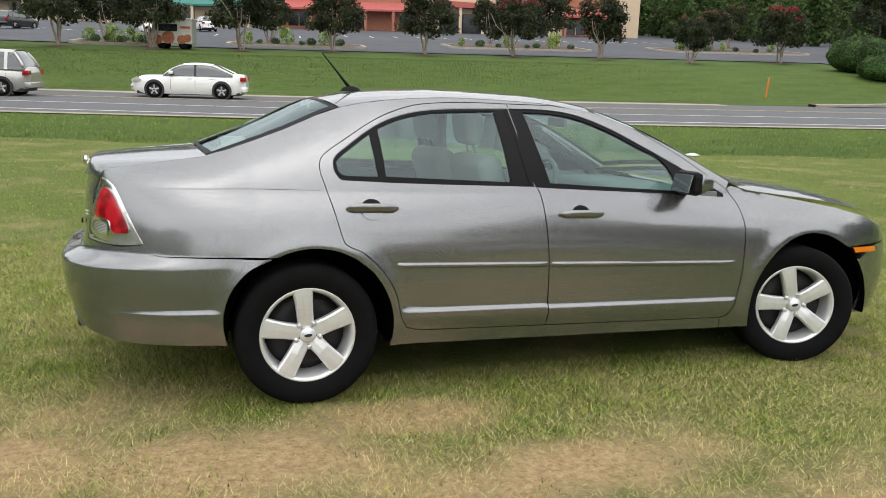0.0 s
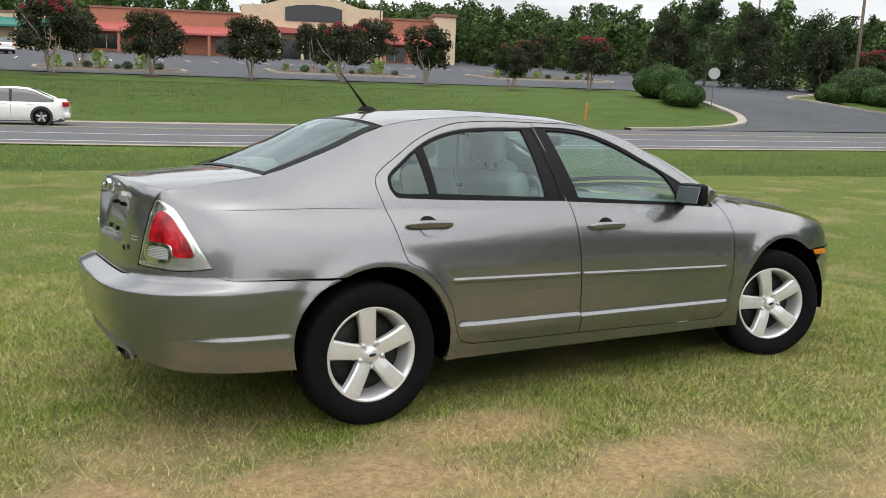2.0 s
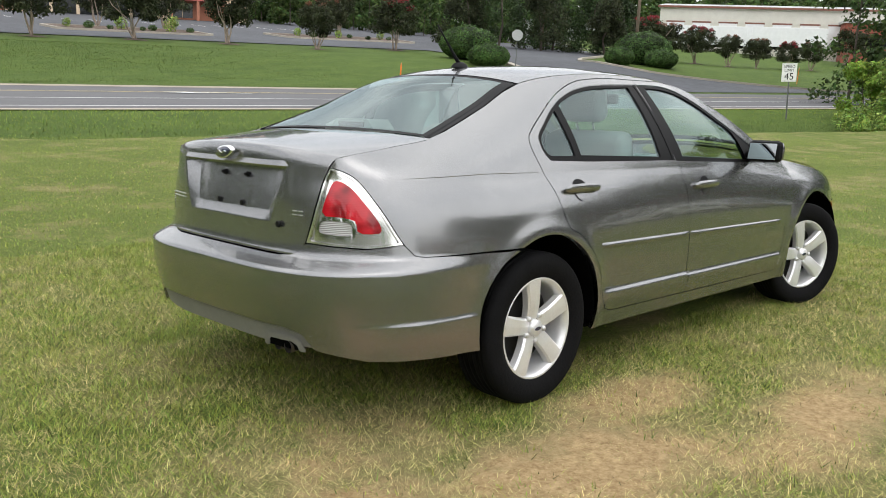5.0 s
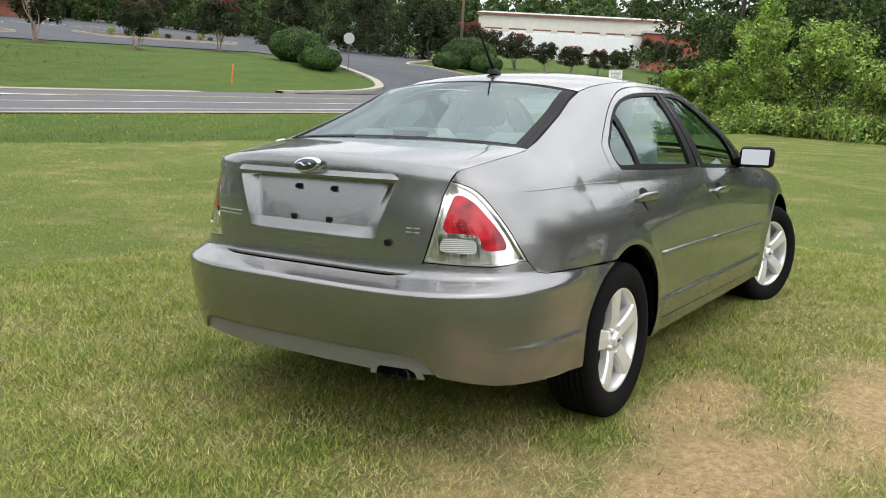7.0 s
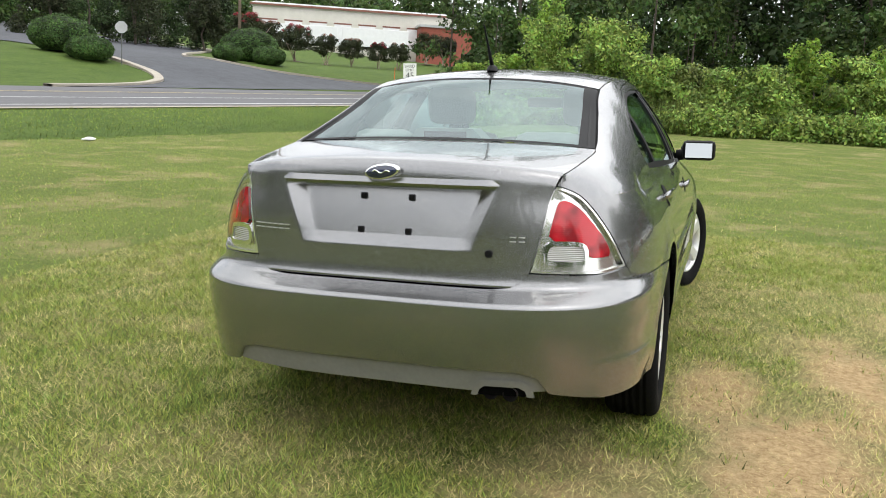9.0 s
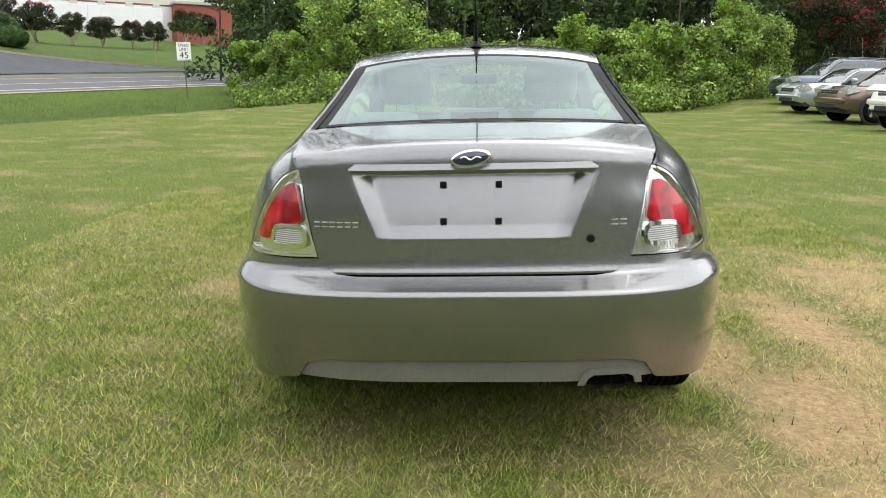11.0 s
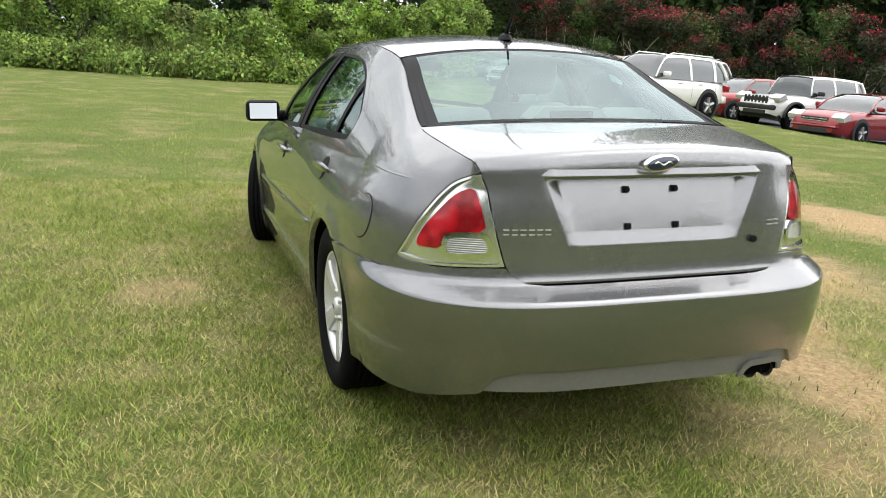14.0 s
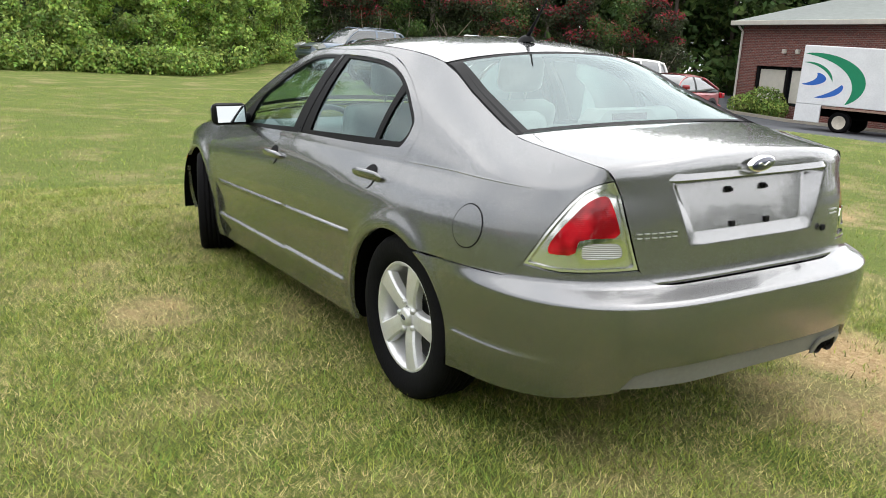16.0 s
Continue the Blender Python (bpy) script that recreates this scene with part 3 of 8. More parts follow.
def lens_mat(name, light, dark, metal, scale, ribs, coat=1.0):
    """Moulded lamp glass under a glossy skin: ribs with their shading in the colour, or mottled tone."""
    m = bpy.data.materials.new(name)
    m.use_nodes = True
    n, l = m.node_tree.nodes, m.node_tree.links
    b = n["Principled BSDF"]
    b.inputs["Roughness"].default_value, b.inputs["Metallic"].default_value = 0.16, metal
    b.inputs["Coat Weight"].default_value, b.inputs["Coat Roughness"].default_value = coat, 0.02
    b.inputs["Specular IOR Level"].default_value = 0.3
    co = n.new("ShaderNodeTexCoord")
    if ribs:
        t = n.new("ShaderNodeTexWave")
        t.bands_direction = "Z"
        t.inputs["Scale"].default_value, t.inputs["Distortion"].default_value = scale / 3.14, 0.0
        fac = t.outputs["Fac"]
    else:
        t = n.new("ShaderNodeTexNoise")
        t.inputs["Scale"].default_value, t.inputs["Detail"].default_value = scale, 1.0
        soft = n.new("ShaderNodeMapRange")
        soft.inputs["From Min"].default_value, soft.inputs["From Max"].default_value = 0.40, 0.62
        l.new(t.outputs["Fac"], soft.inputs["Value"])
        fac = soft.outputs[0]
    l.new(co.outputs["Object"], t.inputs["Vector"])
    # on ribs this mix paints their bright and dark sides as stripes
    mx = n.new("ShaderNodeMixRGB")
    mx.inputs[1].default_value, mx.inputs[2].default_value = (*dark, 1), (*light, 1)
    l.new(fac, mx.inputs[0])
    l.new(mx.outputs[0], b.inputs["Base Color"])
    bu = n.new("ShaderNodeBump")
    bu.inputs["Strength"].default_value, bu.inputs["Distance"].default_value = (0.35 if ribs else 0.06), 0.003
    fine = n.new("ShaderNodeTexWave")
    fine.bands_direction = "Z"
    fine.inputs["Scale"].default_value = scale / 3.14 if ribs else 52.0
    l.new(co.outputs["Object"], fine.inputs["Vector"])
    l.new(fine.outputs["Fac"], bu.inputs["Height"])
    l.new(bu.outputs[0], b.inputs["Normal"])
    return m


M_PAINT = paint_mat("metallic_grey_paint", (0.222, 0.224, 0.230), 0.26, 0.85)
M_VALANCE = mat("grey_plastic", (0.175, 0.172, 0.160), 0.5, var=0.08, scale=8)
M_BLACK = mat("black_trim", (0.008, 0.008, 0.009), 0.5, var=0.1, scale=20, spec=0.12)
# far below real plastic: the shade of the hollows is in this colour
M_WELL = mat("underbody_shade", (0.0022, 0.0022, 0.0022), 0.95, spec=0.03, var=0.2, scale=10)
M_RUBBER = mat("tyre_rubber", (0.0050, 0.0050, 0.0056), 0.85, spec=0.12, var=0.25, scale=14, bump=0.15, bscale=90)
M_ALLOY = mat("silver_alloy", (0.74, 0.74, 0.75), 0.30, 0.5, var=0.05, scale=12)
M_ALLOY_DARK = mat("wheel_barrel", (0.022, 0.022, 0.022), 0.55, 0.5, var=0.25, scale=16)
M_CHROME = mat("chrome", (0.80, 0.80, 0.78), 0.08, 1.0, var=0.03, scale=10)
M_LAMPBODY = mat("lamp_chrome", (0.82, 0.82, 0.79), 0.16, 0.9, var=0.06, scale=14, coat=1.0)
M_RED = lens_mat("red_lens", (0.46, 0.005, 0.014), (0.20, 0.0, 0.004), 0.0, 16.0, False, 0.8)
M_CLEAR = lens_mat("clear_lens", (0.56, 0.56, 0.55), (0.24, 0.24, 0.235), 0.6, 150.0, True)
M_AMBER = mat("amber_lens", (0.75, 0.19, 0.01), 0.15, var=0.1, scale=40, coat=1.0)
M_GLASS = glass_mat("coated_car_glass", (0.66, 0.83, 0.79), 2.2)
M_SIDE_GLASS = glass_mat("side_glass", (0.62, 0.80, 0.76), 1.75)
M_BADGE = mat("badge_blue", (0.012, 0.018, 0.055), 0.15, var=0.05, scale=20, coat=1.0)
M_SEAT = mat("seat_cloth", (0.46, 0.46, 0.44), 0.9, var=0.08, scale=18, bump=0.3, bscale=120)
M_CABIN = mat("cabin_plastic", (0.16, 0.17, 0.17), 0.7, var=0.08, scale=10)
M_CABIN_LIGHT = mat("cabin_lining", (0.50, 0.50, 0.47), 0.8, var=0.06, scale=8)
M_MIRROR = mat("mirror_glass", (0.36, 0.38, 0.39), 0.02, 1.0, var=0.0)

# outlines on the unrolled skin: (s, z)
REAR_DOOR_TOP = [(1.050, 1.358), (0.82, 1.357), (0.60, 1.340), (0.48, 1.308), (0.37, 1.260), (0.235, 1.178), (0.125, 1.108), (0.092, 1.075), (0.086, 1.030)]
REAR_DOOR_BACK = [(0.112, 0.945), (0.138, 0.860), (0.172, 0.742), (0.190, 0.705), (0.268, 0.668), (0.360, 0.583), (0.424, 0.480), (0.456, 0.360), (0.485, 0.312), (0.545, 0.295)]
PILLAR_SEAM = [(1.195, 0.290), (1.199, 0.340), (1.191, 0.590), (1.179, 0.730), (1.151, 0.930), (1.124, 0.980), (1.081, 1.166)]
FRONT_DOOR_FRONT = [(2.210, 0.284), (2.250, 0.300), (2.290, 0.370), (2.312, 0.485), (2.320, 0.640), (2.326, 0.760), (2.322, 0.820), (2.308, 0.900), (2.272, 0.957)]
FRONT_DOOR_TOP = [(2.170, 1.018), (2.040, 1.103), (1.875, 1.197), (1.710, 1.276), (1.510, 1.333), (1.300, 1.359)]


def smoothed(pts, closed=False, sharp=42.0, n=4):
    """A smooth curve through outline points that keeps their sharp corners."""
    P = [Vector(p) for p in pts]
    N = len(P)

    def tangents(i):
        a = P[i - 1] if (closed or i > 0) else None
        b = P[(i + 1) % N] if (closed or i < N - 1) else None
        if a is None or b is None:
            d = ((b - P[i]) if a is None else (P[i] - a)).normalized()
            return d, d
        d0, d1 = (P[i] - a).normalized(), (b - P[i]).normalized()
        if d0.angle(d1, 0.0) > radians(sharp):
            return d0, d1
        m = (d0 * (P[i] - a).length + d1 * (b - P[i]).length).normalized()
        return m, m
    out = []
    for i in range(N if closed else N - 1):
        p, q = P[i], P[(i + 1) % N]
        L = (q - p).length
        m0, m1 = tangents(i)[1] * L, tangents((i + 1) % N)[0] * L
        for k in range(n):
            t = k / n
            v = p * (2 * t ** 3 - 3 * t * t + 1) + m0 * (t ** 3 - 2 * t * t + t) + q * (3 * t * t - 2 * t ** 3) + m1 * (t ** 3 - t * t)
            out.append((v.x, v.y))
    if not closed:
        out.append((P[-1].x, P[-1].y))
    return out


whole = smoothed(REAR_DOOR_TOP + REAR_DOOR_BACK)
split = 4 * (len(REAR_DOOR_TOP) - 1) + 1
REAR_DOOR_TOP, REAR_DOOR_BACK = whole[:split], whole[split:]
PILLAR_SEAM, FRONT_DOOR_FRONT, FRONT_DOOR_TOP = smoothed(PILLAR_SEAM), smoothed(FRONT_DOOR_FRONT), smoothed(FRONT_DOOR_TOP)
REAR_DOOR = REAR_DOOR_TOP + REAR_DOOR_BACK + PILLAR_SEAM
FRONT_DOOR = PILLAR_SEAM[::-1] + FRONT_DOOR_FRONT + FRONT_DOOR_TOP + [(1.050, 1.358)]
REAR_BLACK = [(1.046, 1.333), (0.985, 1.332), (0.70, 1.320), (0.546, 1.298), (0.42, 1.258), (0.325, 1.206), (0.227, 1.138), (0.160, 1.086), (0.151, 1.045), (0.162, 1.012), (0.192, 0.986), (1.121, 0.968), (1.077, 1.166)]
REAR_GLASS = [(0.972, 1.322), (0.70, 1.308), (0.55, 1.287), (0.43, 1.249), (0.376, 1.222), (0.394, 1.005), (1.004, 0.987), (0.990, 1.150)]
QUARTER_GLASS = [(0.335, 1.199), (0.235, 1.128), (0.173, 1.078), (0.167, 1.044), (0.180, 1.018), (0.205, 1.006), (0.358, 1.004)]
FRONT_BLACK = [(1.054, 1.333), (1.122, 1.334), (1.283, 1.332), (1.434, 1.311), (1.602, 1.254), (1.756, 1.180), (1.936, 1.090), (2.150, 0.978), (2.245, 0.930), (2.240, 0.918), (2.0, 0.932), (1.206, 0.962), (1.129, 0.966), (1.085, 1.166)]
FRONT_GLASS = [(1.128, 1.322), (1.283, 1.319), (1.430, 1.298), (1.595, 1.242), (1.750, 1.167), (1.890, 1.096), (1.965, 0.948), (1.210, 0.984), (1.163, 1.160)]
REAR_BLACK, REAR_GLASS, QUARTER_GLASS, FRONT_BLACK, FRONT_GLASS = (smoothed(p, True) for p in (REAR_BLACK, REAR_GLASS, QUARTER_GLASS, FRONT_BLACK, FRONT_GLASS))


def arch_points(i, z0, z1, back_first=True):
    """Points on a wheel opening from the height z0 behind it over the top to z1 in front of it."""
    cx, cz, r = ARCH[i]
    a0, a1 = math.pi - math.asin(max(-0.99, min(0.99, (z0 - cz) / r))), math.asin(max(-0.99, min(0.99, (z1 - cz) / r)))
    return [(cx + r * math.cos(a0 + (a1 - a0) * k / 18), cz + r * math.sin(a0 + (a1 - a0) * k / 18)) for k in range(19)]


LAMP_OUT = [(-0.944, 0.975), (-0.900, 0.966), (-0.849, 0.946), (-0.813, 0.910), (-0.780, 0.861), (-0.749, 0.812), (-0.719, 0.760), (-0.682, 0.703)]
LAMP_OUT = smoothed(LAMP_OUT)
LAMP_LOW = [(-0.757, 0.694), (-0.815, 0.689), (-1.060, 0.698)]
LAMP_IN = [(-1.038, 0.758), (-1.014, 0.823), (-0.980, 0.900), (-0.955, 0.950)]
LAMP = LAMP_OUT + LAMP_LOW + LAMP_IN
RAIL_S = [2.30, 2.25, 2.10, 2.0, 1.9, 1.75, 1.6, 1.5, 1.35, 1.2, 1.0, 0.8, 0.6, 0.45, 0.33, 0.217, 0.1, -0.05, -0.2, -0.33, -0.45, -0.6, -0.75, -0.85, -0.918]


def rail_z(s):
    z = 1.0
    for _ in range(4):
        z = float(RAIL_Z(skin(s, z)[0]))
    return z


BODY_SIDE = ([(s, rail_z(s)) for s in RAIL_S] + LAMP_OUT + [(-0.640, 0.662), (-0.600, 0.655)] + arch_points(0, 0.652, 0.225)
             + [(2.225, 0.225)] + [(2.210, 0.284), (1.195, 0.290)] + REAR_DOOR_BACK[::-1] + REAR_DOOR_TOP[::-1] + FRONT_DOOR_TOP[::-1] + [(2.272, 0.957)])
FENDER = ([(2.305, 0.975), (2.272, 0.957)] + FRONT_DOOR_FRONT[::-1][1:] + [(2.225, 0.225)] + arch_points(1, 0.225, 0.648)
          + [(3.30, 0.655), (3.62, 0.665), (3.50, 0.735), (3.30, 0.81), (3.10, 0.86), (2.85, 0.90), (2.60, 0.93), (2.42, 0.952)])
FRONT_BUMPER = arch_points(1, 0.646, 0.262)[-7:] + [(3.55, 0.21), (4.19, 0.21), (4.19, 0.66), (3.62, 0.66), (3.30, 0.65)]
BUMPER = ([(-1.535, 0.648), (-1.186, 0.646), (-1.124, 0.651), (-1.095, 0.664), (-1.075, 0.682), (-1.061, 0.695)] + [(-0.815, 0.686), (-0.757, 0.691), (-0.682, 0.702), (-0.640, 0.662), (-0.600, 0.655)]
          + [(a, b) for a, b in arch_points(0, 0.262, 0.65) if a < -0.1][::-1] + [(-0.46, 0.262), (-0.79, 0.277), (-0.985, 0.312), (-1.028, 0.370), (-1.100, 0.388), (-1.535, 0.388)])
VALANCE = [(-1.535, 0.386), (-1.100, 0.386), (-1.028, 0.368), (-0.987, 0.314), (-1.25, 0.305), (-1.535, 0.305)]


def on_right(poly):
    return [(s - S_TAIL, z) for s, z in poly]


def both(poly):
    """A half outline that starts and ends at the tail's centre, closed across it."""
    r = [(s - S_TAIL, z) for s, z in poly if s > S_TAIL + 0.02]
    return [(-u, z) for u, z in r[::-1]] + r


sedan = thing("sedan", LEAN, "metallic grey four-door sedan parked on the lawn", "car")


def side_of(sign, poly):
    return [(sign * u, z) for u, z in on_right(poly)]


def strip_on_skin(name, pts, width, proud, material, parent, label="", sign=1, taper=0.02):
    """A raised bar that follows the skin along a line of (s, z)."""
    n = 24
    ss = np.linspace(pts[0][0], pts[-1][0], n)
    zs = np.interp(ss, [p[0] for p in pts], [p[1] for p in pts])
    rows = []
    for s, z in zip(ss, zs):
        e = min(1.0, min(s - ss[0], ss[-1] - s) / taper) if taper else 1.0
        e = max(e, 0.05)
        row = []
        for k, o in ((-0.5, -0.004), (-0.42, 0.6), (-0.15, 1.0), (0.15, 1.0), (0.42, 0.6), (0.5, -0.004)):
            p, nn = skin_point(np.array([sign * (s - S_TAIL)]), np.array([z + k * width]), -proud * e * o if o > 0 else 0.004)
            row.append(tuple(p[0]))
        rows.append(row)
    return loft(name, rows, material, parent, label)


def door(sign, outline, black, glasses, mould, handle_s, handle_z, name):
    d = panel(name, side_of(sign, outline), M_PAINT, sedan, holes=[side_of(sign, black)], step=0.018)
    panel("window_surround", side_of(sign, black), M_BLACK, d, "satin black window surround and pillar trim",
          holes=[side_of(sign, g) for g in glasses], inset=0.004, gap=0.0, skirt=0.02)
    for g in glasses:
        ob = panel("window_glass", side_of(sign, g), M_SIDE_GLASS, d, "lightly tinted side glass", inset=0.010, gap=-0.004, skirt=0.0)
        ob.visible_shadow = False
    strip_on_skin("side_moulding", mould, 0.028, 0.012, M_PAINT, d, "slim body-coloured side moulding", sign)
    # grip with a bar across; a flat black oval stands for the recess's shade
    u0 = sign * (handle_s + 0.12 - S_TAIL)
    cup = [(u0 + 0.052 * math.cos(a), handle_z + 0.046 * math.sin(a)) for a in np.linspace(0, math.tau, 24, endpoint=False)]
    panel("grip_shade", cup, M_BLACK, d, "flat black oval for the shade in the hand recess", gap=0.0, inset=-0.0025, skirt=0.0, step=0.02)
    low = [(u0 + 0.050 * math.cos(a), handle_z - 0.002 + 0.044 * math.sin(a)) for a in np.linspace(math.pi, math.tau, 14)]
    panel("handle_cup", low, M_PAINT, d, "painted lower half of the hand recess", gap=0.0, inset=-0.0045, skirt=0.0, step=0.02)
    rows = []
    for k in range(21):
        f = k / 20
        e = math.sqrt(max(0.0, 1 - (2 * f - 1) ** 6))
        s, z = handle_s + 0.242 * f, handle_z + 0.002
        c, nn = skin_point(np.array([sign * (s - S_TAIL)]), np.array([z]), 0.0)
        c, nn = Vector(c[0]), Vector(nn[0])
        out = 0.012 + 0.026 * math.sin(math.pi * min(1, max(0, f))) ** 0.5
        prof = ((-0.012, -0.012), (0.004, -0.019), (0.012, -0.017), (0.017, -0.008), (0.0165, 0.004), (0.013, 0.014), (0.006, 0.019), (-0.012, 0.014))
        rows.append([c + nn * (out * 0.45 + a * (0.6 + 0.4 * e)) + Vector((0, 0, 1)) * b * max(e, 0.15) for a, b in prof])
    loft("handle", rows, M_PAINT, d, "body-coloured pull handle")
    return d


for sign in (1, -1):
    panel("quarter_panel", side_of(sign, BODY_SIDE), M_PAINT, sedan, step=0.022, gap=0.0015)
    panel("front_fender", side_of(sign, FENDER), M_PAINT, sedan, "grey front fender")
    door(sign, REAR_DOOR, REAR_BLACK, [REAR_GLASS, QUARTER_GLASS], [(0.43, 0.607), (1.182, 0.598)], 0.195, 0.858, "rear_door")
    door(sign, FRONT_DOOR, FRONT_BLACK, [FRONT_GLASS], [(1.205, 0.597), (2.256, 0.582)], 1.240, 0.834, "front_door")

for sign in (1, -1):
    panel("pillar_cover", side_of(sign, [(1.030, 1.334), (1.072, 1.335), (1.105, 1.166), (1.150, 0.966), (1.100, 0.968), (1.060, 1.166)]), M_BLACK, sedan, "satin black cover on the middle pillar", inset=0.0015, gap=0.0, skirt=0.003)
    strip_on_skin("shoulder_crease", [(-0.66, 0.938), (-0.25, 0.944), (0.084, 0.940)], 0.005, 0.0018, M_PAINT, sedan, "fine crease along the rear shoulder", sign, taper=0.15)

panel("rear_bumper", both(BUMPER), M_PAINT, sedan, "grey painted rear bumper cover", step=0.011, gap=0.0008)
panel("bumper_valance", both(VALANCE), M_VALANCE, sedan, "unpainted grey lower bumper insert", inset=0.012, gap=0.001)
for sign in (1, -1):
    panel("front_bumper", side_of(sign, FRONT_BUMPER), M_PAINT, sedan, "grey front bumper flank")
    panel("side_marker", side_of(sign, [(3.06, 0.647), (3.30, 0.642), (3.31, 0.608), (3.08, 0.614)]), M_AMBER, sedan, "amber side marker lamp", inset=-0.004)

# ---- top sheets: roof, glass, bonnet, boot lid ----
ETA = np.linspace(-1, 1, 41)


def row(xe, ye, ze, dx, dz, inset=0.0):
    return [(xe + dx * (1 - e * e), e * (ye - inset), ze + dz * (1 - e ** 2 * (0.75 + 0.25 * e * e))) for e in ETA]


def rail_row(x, dx, dz, inset=0.003):
    return row(x, float(RAIL_Y(x)), float(RAIL_Z(x)), dx, dz, inset)


def lin(a, b, n):
    return [a + (b - a) * i / (n - 1) for i in range(n)]


CROWN = pchip([-0.39, 0.0, 0.217, 0.8, 1.5, 2.0, 2.42], [0.021, 0.040, 0.046, 0.048, 0.050, 0.055, 0.050])
roof = loft("roof", [rail_row(x, -0.05 * (1 - (x - 0.217) / 1.3) + 0.09 * ((x - 0.217) / 1.3), float(CROWN(x))) for x in lin(0.217, 1.52, 24)], M_PAINT, sedan, "grey metal roof")
loft("headlining", [[(p[0], p[1] * 0.97, p[2] - 0.03) for p in rail_row(x, -0.05, float(CROWN(x)))] for x in lin(0.25, 1.5, 12)], M_CABIN_LIGHT, sedan, "pale cloth headlining")


def glass_rows(x0, x1, d0, d1, n):
    return [rail_row(x, d0 + (d1 - d0) * i / (n - 1), float(CROWN(x)), 0.008) for i, x in enumerate(lin(x0, x1, n))]


def framed_glass(name, rows, side, top, bottom, label):
    """A curved pane with a printed black border."""
    n = len(rows)
    vs = [p for r in rows for p in r]
    m = len(rows[0])
    clear, frit = [], []
    for j in range(n - 1):
        for i in range(m - 1):
            f = (j * m + i, j * m + i + 1, (j + 1) * m + i + 1, (j + 1) * m + i)
            (clear if side <= i < m - 1 - side and top <= j < n - 1 - bottom else frit).append(f)
    g = raw(name, vs, clear, M_GLASS, sedan, label, smooth=True)
    g.visible_shadow = False
    raw("black_border", vs, frit, M_BLACK, g, "black printed glass border", smooth=True)
    return g


for sg in (1, -1):
    seal = []
    for i, x in enumerate(lin(0.235, -0.395, 30)):
        y, z = float(RAIL_Y(x)), float(RAIL_Z(x))
        seal.append([(x - 0.004, sg * (y - 0.035), z + 0.006), (x, sg * (y - 0.012), z - 0.004), (x, sg * (y + 0.012), z - 0.022), (x, sg * (y + 0.03), z - 0.06)])
    loft("window_seal", seal, M_BLACK, sedan, "black rubber seal beside the rear window")
framed_glass("rear_window", glass_rows(0.205, -0.380, -0.05, -0.045, 31), 2, 1, 1, "sloping tinted rear window with a black border")
framed_glass("windscreen", glass_rows(1.535, 2.33, 0.09, 0.16, 31), 1, 1, 2, "raked windscreen with a black border")

bonnet_rows = []
for x in lin(2.37, 3.52, 22):
    f = (x - 2.37) / 1.15
    bonnet_rows.append(row(x, float(RAIL_Y(x)) - 0.01, float(RAIL_Z(x)), 0.12 - 0.02 * f, 0.055 - 0.01 * f))
loft("bonnet", bonnet_rows, M_PAINT, sedan, "grey bonnet")
loft("cowl", [row(x, 0.70, z, 0.13, 0.045) for x, z in ((2.24, 0.965), (2.30, 0.950), (2.40, 0.945))], M_BLACK, sedan, "black scuttle panel below the windscreen")

# boot lid: the deck rolls over a soft edge into the upright face with its number plate recess
def tail_face(y, z):
    zl = min(z, SHOULDER)
    half = float(SIDE_Y(zl) - BOW(zl) * 0.135) + 0.026 * float(smooth01(0.665, 0.61, z))
    return XA - max(0.0, 1 - (abs(y) / half) ** NR) ** (1 / NR) * (XA - float(TAIL_X(z)))


EDGE_S = pchip([0.645, 0.653, 0.664, 0.680, 0.698, 0.760, 0.823, 0.900, 0.950, 0.975, 1.010], [-1.135, -1.118, -1.093, -1.074, -1.060, -1.038, -1.014, -0.980, -0.955, -0.944, -0.920])
DECK = [(-0.395, -0.432, 1.098), (-0.43, -0.485, 1.093), (-0.50, -0.575, 1.085), (-0.58, -0.670, 1.075), (-0.66, -0.765, 1.065), (-0.73, -0.835, 1.057), (-0.785, -0.885, 1.050), (-0.823, -0.917, 1.045)]
RECESS_TOP, RECESS_LOW = 0.385, 0.300


def recess_half(z):
    return RECESS_LOW + (RECESS_TOP - RECESS_LOW) * min(1.0, max(0.0, (z - 0.755) / 0.23))


def lid_columns(ye, z):
    """Stations across the lid, gathered at the edges of the plate recess."""
    h = recess_half(z)
    half = [((h - 0.052) * k / 14, 1.0) for k in range(14)]
    half += [(h - 0.056, 1.0), (h - 0.050, 0.96), (h - 0.006, 0.04), (h, 0.0)] + [(h + (ye - h) * (k / 10), 0.0) for k in range(1, 11)]
    return [(-y, r) for y, r in half[:0:-1]] + half


def edge_y(z):
    return float(skin(EDGE_S(z), z)[1]) - 0.002


TOP_Y = 0.571


def corner(y):
    """The sharp line on which deck and face would meet; the lid rounds it off."""
    z = 1.045 - (1.045 - 1.012) * min(1.0, abs(y) / TOP_Y) ** 2.3
    return tail_face(y, min(z, 1.0)), z


lid_rows = []
